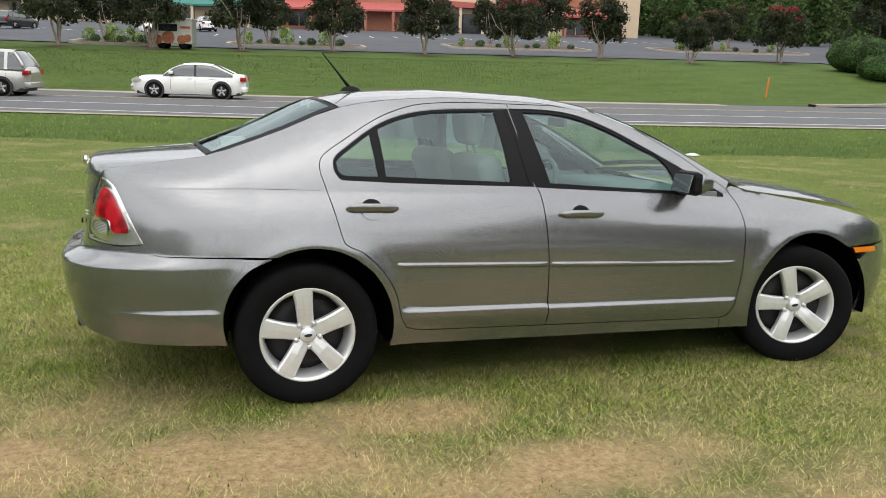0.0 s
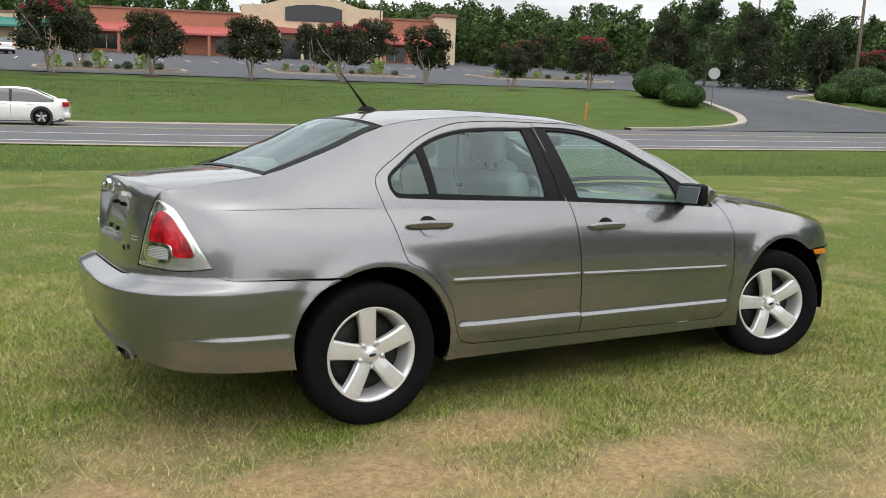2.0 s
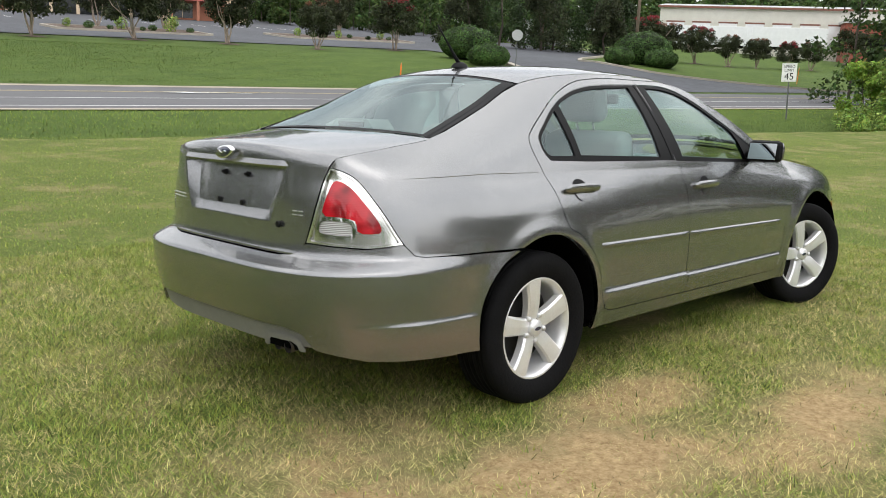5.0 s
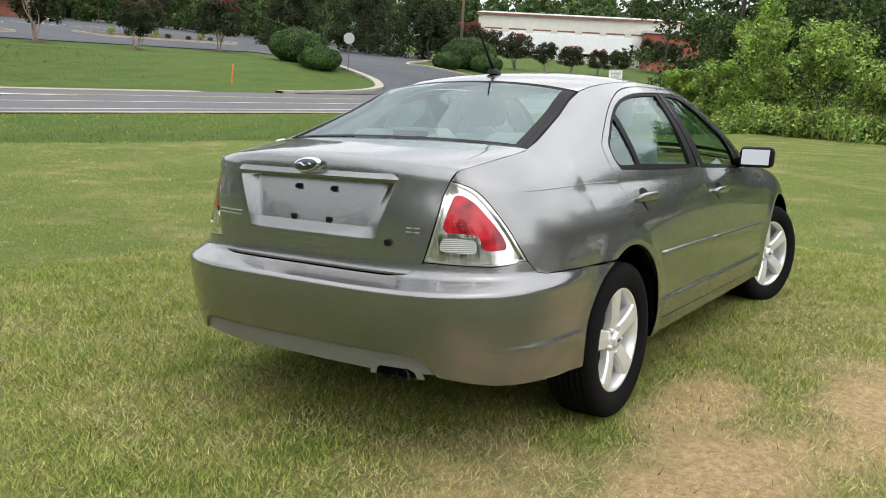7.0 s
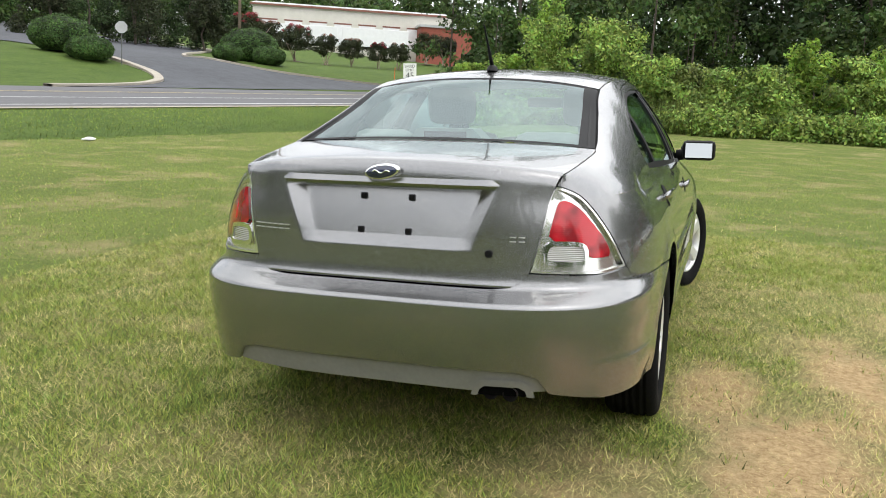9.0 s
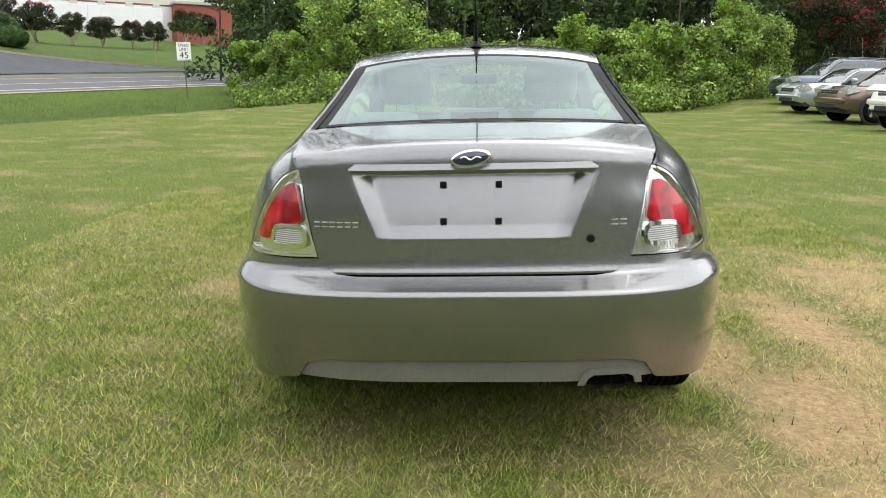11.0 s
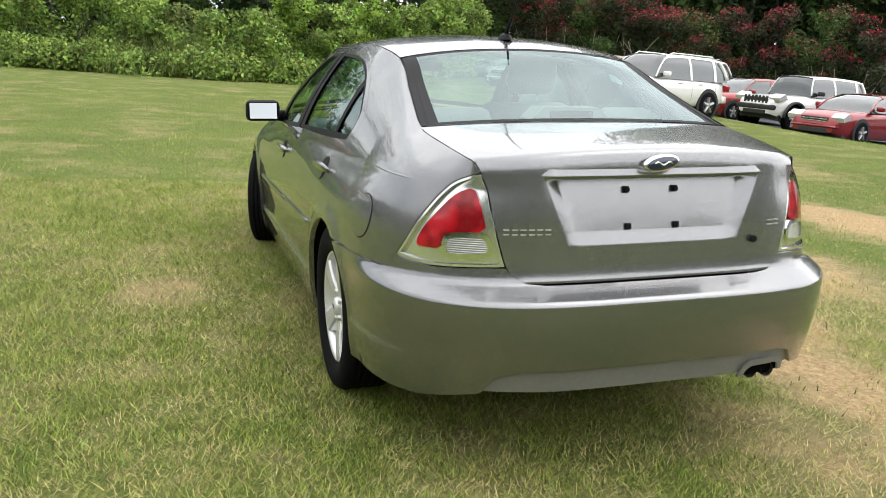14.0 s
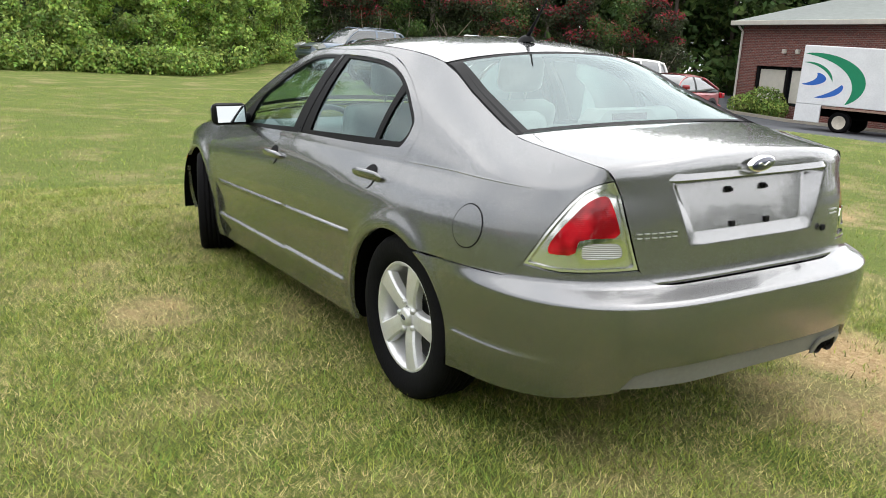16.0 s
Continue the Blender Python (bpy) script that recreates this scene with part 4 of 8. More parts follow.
for k, (se, xc, zc) in enumerate(DECK):
    xe, ye, ze = se, float(RAIL_Y(se)) - 0.002, float(RAIL_Z(se))
    w = float(smooth01(0.2, 1.0, k / (len(DECK) - 1)))
    r = []
    for y, _ in lid_columns(ye, 1.0):
        e = min(1.0, abs(y) / ye)
        cx, cz = corner(y)
        ex = corner(TOP_Y)[0]
        shape_face = (cx - ex) / (corner(0)[0] - ex)
        shape = (1 - w) * (1 - e ** 2.2) + w * shape_face
        r.append((xe + (xc - xe) * shape, y, ze + (zc - ze) * (1 - e ** 2.3)))
    lid_rows.append(r)
lid_rows.pop()
deck_end = lid_rows[-1]
face_rows = []
ROWS_Z = [0.978, 0.974, 0.950, 0.925, 0.90, 0.875, 0.85, 0.825, 0.807, 0.801, 0.797, 0.766, 0.762, 0.757, 0.735, 0.715, 0.695, 0.68, 0.668, 0.658, 0.650]
for z in ROWS_Z:
    dip = 0.006 * max(0.0, (z - 0.80) / 0.178) ** 1.5
    ye = edge_y(z - dip)
    deep = 0.0 if z > 0.977 or z < 0.76 else min(1.0, max(0.0, (z - 0.762) / 0.036)) if z < 0.80 else 1.0
    # near the lamps the upper rows dip under the falling top edge
    r = []
    for y, q in lid_columns(ye, z):
        zz = z - dip * (abs(y) / ye) ** 2.6
        r.append((tail_face(y, zz) + (0.020 + 0.034 * max(0.0, z - 0.80) / 0.178) * q * deep, y, zz))
    face_rows.append(r)
for t in lin(0.0, 1.0, 9)[1:-1]:
    r = []
    for a, b in zip(deck_end, face_rows[0]):
        cx, cz = corner((a[1] + b[1]) / 2)
        r.append(tuple((1 - t) ** 2 * p0 + 2 * t * (1 - t) * p1 + t * t * p2 for p0, p1, p2 in zip(a, (cx - 0.001, (a[1] + b[1]) / 2, cz), b)))
    lid_rows.append(r)
lid_rows += face_rows
lid_rows.append([(p[0] + 0.03, p[1] * 0.995, p[2]) for p in lid_rows[-1]])
lid = loft("boot_lid", lid_rows, M_PAINT, sedan, "grey boot lid with an empty number plate recess")


def bar_rows(z0, z1, out):
    rr = []
    for k in range(33):
        y = 0.386 - 0.772 * k / 32
        x = tail_face(y, (z0 + z1) / 2)
        e = min(1.0, (0.386 - abs(y)) / 0.02)
        o = out * (0.3 + 0.7 * e)
        rr.append([(x + 0.03, y, z0), (x - o, y, z0), (x - o, y, z0), (x - o + 0.015, y, z1 - 0.003), (x - o + 0.015, y, z1 - 0.003), (x + 0.012, y, z1)])
    return rr


bar = bar_rows(0.972, 1.004, 0.010)
raw("plate_garnish", [p for r in bar for p in r], [(j * 6 + i, (j + 1) * 6 + i, (j + 1) * 6 + i + 1, j * 6 + i + 1) for j in range(len(bar) - 1) for i in (0, 2, 4)] + [(0, 1, 3, 5), (192, 197, 195, 193)],
    M_PAINT, lid, "body-coloured bar over the plate recess", smooth=True)
bm = bmesh.new()
revolve(bm, [(0.0001, -0.006), (0.9, -0.006), (0.97, -0.002), (1.0, 0.004), (1.0, 0.01)], 40, Matrix.Translation((-0.938, 0.004, 1.008)) @ pose(0, 0, 0, 0, -8, -90) @ Matrix.Diagonal((0.063, 1, 0.026, 1)))
badge = part("badge", bm, M_CHROME, lid, "oval chrome-rimmed maker's badge", smooth=True)
bm = bmesh.new()
revolve(bm, [(0.0001, -0.009), (0.9, -0.009), (1.0, -0.005)], 40, Matrix.Translation((-0.938, 0.004, 1.008)) @ pose(0, 0, 0, 0, -8, -90) @ Matrix.Diagonal((0.055, 1, 0.0205, 1)))
part("badge_field", bm, M_BADGE, badge, "dark blue badge field", smooth=True)
bm = bmesh.new()
tube(bm, [(-0.9487, 0.004 + 0.030 - 0.060 * k / 24, 1.008 + 0.0045 * math.sin(k * 1.5 * math.tau / 24)) for k in range(25)], 0.0026, 6)
part("badge_mark", bm, M_CHROME, badge, "plain pale stroke on the badge")
for y, z, x in ((0.091, 0.922, -0.882), (-0.081, 0.922, -0.882), (0.091, 0.811, -0.910), (-0.079, 0.811, -0.910)):
    bm = boxes((x - 0.006, x + 0.02, y - 0.010, y + 0.010, z - 0.010, z + 0.010), bevel=0.002)
    if z > 0.9:
        tube(bm, [(x - 0.016, y, z + 0.001), (x, y, z)], 0.0065, 10)
    part("plate_fixing", bm, M_BLACK, lid, "black plastic plate fixing")
bm = bmesh.new()
revolve(bm, [(0.0001, -0.003), (0.011, -0.003), (0.013, 0.004)], 20, Matrix.Translation((-0.934, -0.361, 0.757)) @ pose(0, 0, 0, 0, 0, -90))
part("boot_lock", bm, M_BLACK, lid, "round black boot lock")
# raised model lettering, as plain bars
M_LETTER = mat("dull_chrome", (0.60, 0.60, 0.60), 0.36, 0.6, var=0.05, scale=20)
for y0, n, w in ((0.490, 6, 0.017), (-0.435, 2, 0.020)):
    for k in range(n):
        y = y0 - k * (w + 0.008)
        x = tail_face(y, 0.805)
        part("letter_bar", boxes((x - 0.005, x + 0.004, y - w / 2, y + w / 2, 0.7965, 0.7995), (x - 0.005, x + 0.004, y - w / 2, y + w / 2, 0.8105, 0.8135)), M_LETTER, lid, "dull chrome bar of raised lettering")

# ---- tail lamps ----
LAMP_FACE = shrink(rounded(LAMP, 1), 0.012)
RED = [(-0.920, 0.930), (-0.890, 0.926), (-0.855, 0.902), (-0.822, 0.858), (-0.787, 0.812), (-0.764, 0.770), (-0.764, 0.750), (-0.775, 0.743), (-0.852, 0.743), (-0.856, 0.783), (-0.866, 0.793), (-0.992, 0.803), (-0.971, 0.858), (-0.937, 0.915)]
CLR = [(-1.000, 0.797), (-0.864, 0.791), (-0.862, 0.738), (-0.878, 0.723), (-1.017, 0.729)]
for sign in (1, -1):
    lamp = panel("tail_lamp", side_of(sign, LAMP), M_LAMPBODY, sedan, "triangular tail lamp, red over clear with chrome rim", gap=0.0022, inset=0.002, holes=[side_of(sign, LAMP_FACE)], step=0.02)
    panel("reflector", side_of(sign, LAMP_FACE), M_LAMPBODY, lamp, "shiny reflector inside the lamp", gap=-0.004, inset=0.016, step=0.02)
    panel("red_lens", side_of(sign, rounded(RED, 1)), M_RED, lamp, "glossy red lamp lens", gap=0.0, inset=0.004, step=0.015, skirt=0.014)
    panel("lens_rim", side_of(sign, rounded(CLR, 2)), M_CHROME, lamp, "chrome rim of the clear lens", gap=-0.006, holes=[side_of(sign, shrink(rounded(CLR, 2), 0.003))], inset=0.001, step=0.012, skirt=0.016)
    panel("clear_lens", side_of(sign, rounded(CLR, 2)), M_CLEAR, lamp, "ribbed clear reversing lens", gap=0.003, inset=0.005, step=0.015)


# ---- wheels ----
def wheel_mesh():
    bm = bmesh.new()
    R, r = 0.325, 0.217
    prof = [(r - 0.006, -0.075), (r + 0.004, -0.088), (r + 0.02, -0.098), (0.27, -0.106), (0.30, -0.103), (0.314, -0.094), (0.3215, -0.082), (R, -0.066)]
    for k in range(5):
        y = -0.055 + 0.0275 * k
        prof += [(R, y - 0.008), (R - 0.007, y - 0.006), (R - 0.007, y + 0.004), (R, y + 0.006)]
    prof += [(R, 0.07), (0.3215, 0.084), (0.305, 0.100), (0.26, 0.104), (r, 0.09)]
    revolve(bm, prof, 64)
    return bm


def rim_mesh():
    bm = bmesh.new()
    revolve(bm, [(0.180, 0.07), (0.192, -0.05), (0.198, -0.07), (0.206, -0.082), (0.215, -0.086), (0.219, -0.082), (0.217, -0.07)], 64)
    return bm


def spoke_mesh():
    """One broad flat spoke along +z, with bevelled flanks."""
    bm = bmesh.new()
    secs = []
    for r, w, y in ((0.035, 0.036, -0.062), (0.06, 0.036, -0.068), (0.10, 0.0365, -0.076), (0.15, 0.040, -0.080), (0.19, 0.044, -0.081), (0.207, 0.047, -0.080)):
        secs.append([bm.verts.new(p) for p in ((-w, y + 0.035, r), (-w, y + 0.006, r), (-w + 0.005, y + 0.001, r), (-w + 0.008, y - 0.002, r), (0, y - 0.004, r),
                                               (w - 0.008, y - 0.002, r), (w - 0.005, y + 0.001, r), (w, y + 0.006, r), (w, y + 0.035, r))])
    for a, b in zip(secs, secs[1:]):
        for k in range(8):
            bm.faces.new((a[k], a[k + 1], b[k + 1], b[k]))
    bm.faces.new(secs[-1])
    bmesh.ops.recalc_face_normals(bm, faces=bm.faces[:])
    return bm


def build_wheel(m, turn):
    """Outer face towards -y of the wheel's own frame."""
    w = part("wheel", wheel_mesh(), M_RUBBER, sedan, "black tyre on a five-spoke alloy wheel", smooth=True)
    w.matrix_local = m @ pose(0, 0, 0, 0, turn, 0)
    part("rim", rim_mesh(), M_ALLOY, w, "silver rim", smooth=True)
    bm = bmesh.new()
    revolve(bm, [(0.0001, 0.0), (0.10, 0.0), (0.14, -0.01), (0.183, 0.02), (0.185, 0.075)], 40)
    part("barrel", bm, M_ALLOY_DARK, w, "dark wheel barrel and brake disc", smooth=True)
    for k in range(5):
        o = part("spoke", spoke_mesh(), M_ALLOY, w)
        o.matrix_local = pose(0, 0, 0, 0, 72 * k, 0)
        o2 = bmesh.new()
        revolve(o2, [(0.0001, -0.013), (0.007, -0.0125), (0.0115, -0.009), (0.0125, 0.012)], 12)
        nut = part("wheel_nut", o2, M_LETTER, w, smooth=True)
        a = math.radians(72 * k + 36)
        nut.matrix_local = pose(0.057 * math.sin(a), -0.068, 0.057 * math.cos(a))
    bm = bmesh.new()
    revolve(bm, [(0.0001, -0.088), (0.028, -0.087), (0.036, -0.080), (0.039, -0.060)], 28)
    cap = part("hub_cap", bm, M_ALLOY, w, smooth=True)
    bm = bmesh.new()
    revolve(bm, [(0.0001, -0.0905), (0.9, -0.0900), (1.0, -0.087)], 24, Matrix.Diagonal((0.019, 1, 0.008, 1)))
    part("cap_badge", bm, M_BADGE, cap, "small dark oval on the hub cap")
    return w


TRACK = 0.755
build_wheel(pose(0.029, -TRACK, 0.291), -7)
build_wheel(pose(-0.01, TRACK, 0.352, 0, 0, 180), 20)
build_wheel(pose(2.732, -TRACK, 0.330, 0, 0, -17), -15)
build_wheel(pose(2.732, TRACK, 0.375, 0, 0, 163), 40)

# wheel housings and floor pan, the hollows' shade put into their near-black colour
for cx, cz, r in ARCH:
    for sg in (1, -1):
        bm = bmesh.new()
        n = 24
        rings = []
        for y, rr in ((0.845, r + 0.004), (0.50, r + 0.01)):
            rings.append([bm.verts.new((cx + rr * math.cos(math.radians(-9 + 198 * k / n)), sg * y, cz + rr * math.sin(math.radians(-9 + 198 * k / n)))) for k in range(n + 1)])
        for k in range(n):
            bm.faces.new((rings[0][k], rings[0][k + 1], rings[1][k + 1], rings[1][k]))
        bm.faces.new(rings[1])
        part("wheel_housing", bm, M_WELL, sedan, "wheel housing, near-black for the shade inside it")
bm = boxes((-0.40, 3.4, -0.50, 0.50, 0.24, 0.34), (0.42, 2.38, -0.80, 0.80, 0.225, 0.27), (-0.78, -0.36, -0.60, 0.60, 0.37, 0.44))
part("floor_pan", bm, M_WELL, sedan, "black underbody")
# sheet behind the panel joints
for sign in (1, -1):
    INNER = [(-0.87, 0.69), (-0.30, 0.70), (-0.2, 0.90), (0.2, 0.93), (2.2, 0.90), (2.3, 0.75), (2.3, 0.30), (0.5, 0.30), (0.40, 0.62), (0.25, 0.72), (0.05, 0.76), (-0.15, 0.735), (-0.4, 0.60), (-0.87, 0.60)]
    panel("inner_shell", side_of(sign, INNER), M_WELL, sedan, "dark inner shell", inset=0.03, skirt=0.0, step=0.06)
back = bmesh.new()
box(back, -0.80, -0.78, -0.46, 0.46, 0.40, 0.93)
part("rear_bulkhead", back, M_WELL, sedan, "dark bodywork behind the bumper")

# notch over the exhaust, a flat dark patch for its shade, and the tips
NOTCH = [(0.340, 0.298), (0.348, 0.322), (0.364, 0.334), (0.470, 0.334), (0.492, 0.322), (0.500, 0.298)]
RIM = [(0.318, 0.298), (0.330, 0.336), (0.352, 0.354), (0.482, 0.354), (0.512, 0.336), (0.524, 0.298)]
panel("notch_shade", NOTCH, M_WELL, sedan, "flat dark patch for the shaded notch over the exhaust tips", inset=0.006, gap=0.0, skirt=0.0, step=0.02)
for (a, b), (c, d), (e, f), (g, h) in zip(RIM, RIM[1:], NOTCH[1:], NOTCH):
    panel("notch_lip", [(a, b), (c, d), (e, f), (g, h)], M_VALANCE, sedan, "grey lip of the exhaust notch", inset=0.0, gap=0.0, skirt=0.008, step=0.02)
M_SOOT = mat("sooty_steel", (0.10, 0.09, 0.08), 0.5, 0.8, var=0.3, scale=20)
for y in (-0.385, -0.450):
    bm = bmesh.new()
    tube(bm, [(-0.60, y, 0.31), (-0.89, y, 0.314), (-0.955, y, 0.308)], [0.022, 0.024, 0.025], 16, cap=False)
    tube(bm, [(-0.955, y, 0.308), (-0.70, y, 0.31)], [0.022, 0.020], 16, cap=False)
    part("exhaust_tip", bm, M_SOOT, sedan, "dull steel exhaust tip", smooth=True)

# aerial on the roof
bm = bmesh.new()
revolve(bm, [(0.0001, 0.030), (0.35, 0.028), (0.75, 0.018), (1.0, 0.0)], 24, Matrix.Translation((0.385, 0, 1.398)) @ pose(0, 0, 0, 90, 0, 0) @ Matrix.Diagonal((0.060, 1, 0.026, 1)))
aerial = part("aerial_base", bm, M_BLACK, sedan, "black aerial foot", smooth=True)
bm = bmesh.new()
tube(bm, [(0.375, 0, 1.420), (0.345, 0, 1.455), (0.30, 0, 1.508), (0.227, 0, 1.592)], [0.010, 0.0075, 0.005, 0.003], 10)
part("aerial_mast", bm, M_BLACK, aerial, "thin raked aerial mast", smooth=True)

# door mirrors
for sg in (-1, 1):
    bm = bmesh.new()
    box(bm, 1.925, 2.035, 0.80, 0.985, 0.945, 1.055, bevel=0.028)
    for v in bm.verts:
        v.co.y *= sg
        if v.co.x > 1.98:
            v.co.z += (1.0 - v.co.z) * 0.35
            v.co.y -= sg * 0.02
    bmesh.ops.recalc_face_normals(bm, faces=bm.faces[:])
    mir = part("door_mirror", bm, M_PAINT, sedan, "body-coloured door mirror with a black rear edge", smooth=True)
    bm = boxes((1.897, 1.955, 0.793, 0.987, 0.940, 1.060), bevel=0.027)
    for v in bm.verts:
        v.co.y *= sg
    bmesh.ops.recalc_face_normals(bm, faces=bm.faces[:])
    rim_ob = part("mirror_rim", bm, M_BLACK, mir, "black mirror surround")
    bm = boxes((1.8955, 1.900, 0.812, 0.968, 0.956, 1.044), bevel=0.001)
    for v in bm.verts:
        v.co.y *= sg
        v.co.x -= (1.044 - v.co.z) * 0.24
    bmesh.ops.recalc_face_normals(bm, faces=bm.faces[:])
    part("mirror_glass", bm, M_MIRROR, rim_ob, "mirror glass")
    bm = bmesh.new()
    tube(bm, [(2.0, sg * 0.76, 0.965), (1.985, sg * 0.83, 0.975)], [0.035, 0.03], 10)
    part("mirror_foot", bm, M_BLACK, mir, "black mirror foot", smooth=True)

# fuel flap on the left flank
flap = [(-(-0.430 + 0.072 * math.cos(a) - S_TAIL), 0.786 + 0.070 * math.sin(a)) for a in np.linspace(0, math.tau, 40, endpoint=False)]
ring = [(-(-0.430 + 0.076 * math.cos(a) - S_TAIL), 0.786 + 0.074 * math.sin(a)) for a in np.linspace(0, math.tau, 40, endpoint=False)]
panel("fuel_flap_gap", ring, M_BLACK, sedan, "dark joint round the fuel flap", inset=-0.0015, gap=0.0, skirt=0.0)
panel("fuel_flap", flap, M_PAINT, sedan, "round fuel filler flap", inset=-0.003, gap=0.0, skirt=0.003)

# ---- cabin ----
def seat(x, y, w, back_h, name, head=True):
    bm = bmesh.new()
    box(bm, x, x + 0.50, y - w / 2, y + w / 2, 0.42, 0.60, bevel=0.05)
    s = part(name, bm, M_SEAT, sedan, "pale grey cloth seat", smooth=True)
    bm = bmesh.new()
    box(bm, -0.07, 0.07, -w / 2, w / 2, 0.0, back_h, bevel=0.05, m=Matrix.Translation((x + 0.02, y, 0.52)) @ pose(0, 0, 0, 0, -16, 0))
    part("seat_back", bm, M_SEAT, s, smooth=True)
    if head:
        bm = bmesh.new()
        box(bm, -0.05, 0.05, -0.135, 0.135, 0.0, 0.20, bevel=0.049, m=Matrix.Translation((x + 0.02 - (back_h + 0.06) * 0.276, y, 0.52 + (back_h + 0.05) * 0.96)) @ pose(0, 0, 0, 0, -10, 0))
        part("headrest", bm, M_SEAT, s, smooth=True)
        for o in (-0.05, 0.05):
            bm = bmesh.new()
            tube(bm, [(x + 0.02 - (back_h - 0.03) * 0.276, y + o, 0.52 + (back_h - 0.02) * 0.96), (x + 0.02 - (back_h + 0.09) * 0.276, y + o, 0.52 + (back_h + 0.08) * 0.96)], 0.006, 8)
            part("headrest_post", bm, M_CHROME, s)
    return s


seat(1.10, 0.37, 0.50, 0.60, "front_seat")
seat(1.10, -0.37, 0.50, 0.60, "front_seat")
bench = part("rear_bench", boxes((0.14, 0.62, -0.48, 0.48, 0.42, 0.60), bevel=0.05), M_SEAT, sedan, "pale grey cloth rear bench", smooth=True)
bm = bmesh.new()
box(bm, -0.07, 0.07, -0.64, 0.64, 0.22, 0.52, bevel=0.05, m=Matrix.Translation((0.14, 0, 0.52)) @ pose(0, 0, 0, 0, -16, 0))
part("seat_back", bm, M_SEAT, bench, smooth=True)
for y in (0.36, -0.36):
    part("rear_headrest", boxes((-0.10, 0.0, y - 0.14, y + 0.14, 0.98, 1.13), bevel=0.05), M_SEAT, sedan, "low rear headrest", smooth=True)
part("parcel_shelf", boxes((-0.40, 0.02, -0.55, 0.55, 1.03, 1.065), bevel=0.01), M_CABIN, sedan, "grey parcel shelf under the rear window")
bm = bmesh.new()
prism(bm, [(-0.158, 1.05), (-0.155, 1.100), (-0.112, 1.142), (0.112, 1.142), (0.155, 1.100), (0.158, 1.05)], -0.300, -0.18, "x")
brake = part("high_brake_lamp", bm, M_CABIN_LIGHT, sedan, "pale housing of the high brake lamp")
part("brake_lens", boxes((-0.305, -0.295, -0.088, 0.088, 1.104, 1.130), bevel=0.002), mat("dark_red_lens", (0.10, 0.03, 0.03), 0.2, var=0.1, scale=30), brake, "dark red lens")
part("dashboard", boxes((1.85, 2.38, -0.70, 0.70, 0.72, 0.93), bevel=0.06), M_CABIN, sedan, "dark grey dashboard", smooth=True)
bm = bmesh.new()
tube(bm, [Vector((1.70, 0.37, 0.86)) + Vector((0.05 * math.sin(a) * 1.0, 0.185 * math.cos(a), 0.175 * math.sin(a))) for a in np.linspace(0, math.tau, 29)], 0.016, 8, cap=False)
tube(bm, [(1.66, 0.20, 0.86), (1.72, 0.37, 0.85), (1.66, 0.54, 0.86)], 0.018, 8)
tube(bm, [(1.70, 0.37, 0.85), (1.95, 0.37, 0.78)], 0.04, 10)
part("steering_wheel", bm, M_CABIN, sedan, "dark steering wheel", smooth=True)
part("interior_mirror", boxes((1.60, 1.63, -0.11, 0.11, 1.245, 1.305), bevel=0.012), M_CABIN, sedan, "rear-view mirror under the windscreen")
part("cabin_floor", boxes((0.46, 2.3, -0.72, 0.72, 0.40, 0.44)), M_CABIN, sedan, "dark cabin floor")
for sg in (1, -1):
    part("door_card", boxes((0.46, 2.2, sg * 0.745 - 0.01, sg * 0.745 + 0.01, 0.42, 0.945), bevel=0.004), M_CABIN, sedan, "grey inner door trim")


# ---- car park and side road beyond the main road ----
def sv(s, v):
    return RD[0] * s + RN[0] * v, 19.4 + RD[1] * s + RN[1] * v


LEFT_KERB = pchip([15.4, 16.4, 17.5, 19.2, 22.0, 25.0, 30.0, 36.0, 41.0], [28.0, 33.0, 37.1, 40.2, 41.9, 42.3, 43.6, 46.0, 46.5])
RIGHT_KERB = pchip([15.4, 18.0, 21.0, 23.0, 26.8, 33.3, 45.0, 55.8, 76.0, 102.0, 130.0], [78.0, 66.0, 58.5, 55.6, 54.0, 57.9, 73.0, 86.9, 97.9, 112.5, 120.0])


def paved(s, v):
    if v > 41.0:
        return s < RIGHT_KERB(v)
    return LEFT_KERB(v) < s < RIGHT_KERB(v)


def paved_sheet(name, ss, vs, keep, lift, material, label):
    idx, verts, faces = {}, [], []

    def vert(i, j):
        if (i, j) not in idx:
            x, y = sv(ss[i], vs[j])
            idx[(i, j)] = len(verts)
            verts.append((x, y, gz(x, y) + lift))
        return idx[(i, j)]
    for i in range(len(ss) - 1):
        for j in range(len(vs) - 1):
            if keep((ss[i] + ss[i + 1]) / 2, (vs[j] + vs[j + 1]) / 2):
                faces.append((vert(i, j), vert(i + 1, j), vert(i + 1, j + 1), vert(i, j + 1)))
    ob = raw(name, verts, faces, material, smooth=True)
    return tagged(ob, label, "pavement", "", "structure")


paved_sheet("car_park", np.concatenate([np.arange(-170, 20, 4.0), np.arange(20, 130, 0.8)]), np.concatenate([np.arange(15.5, 46, 0.5), np.arange(46, 128, 2.0)]), paved, 0.06, M_LOT, "grey patched asphalt car park and side road")


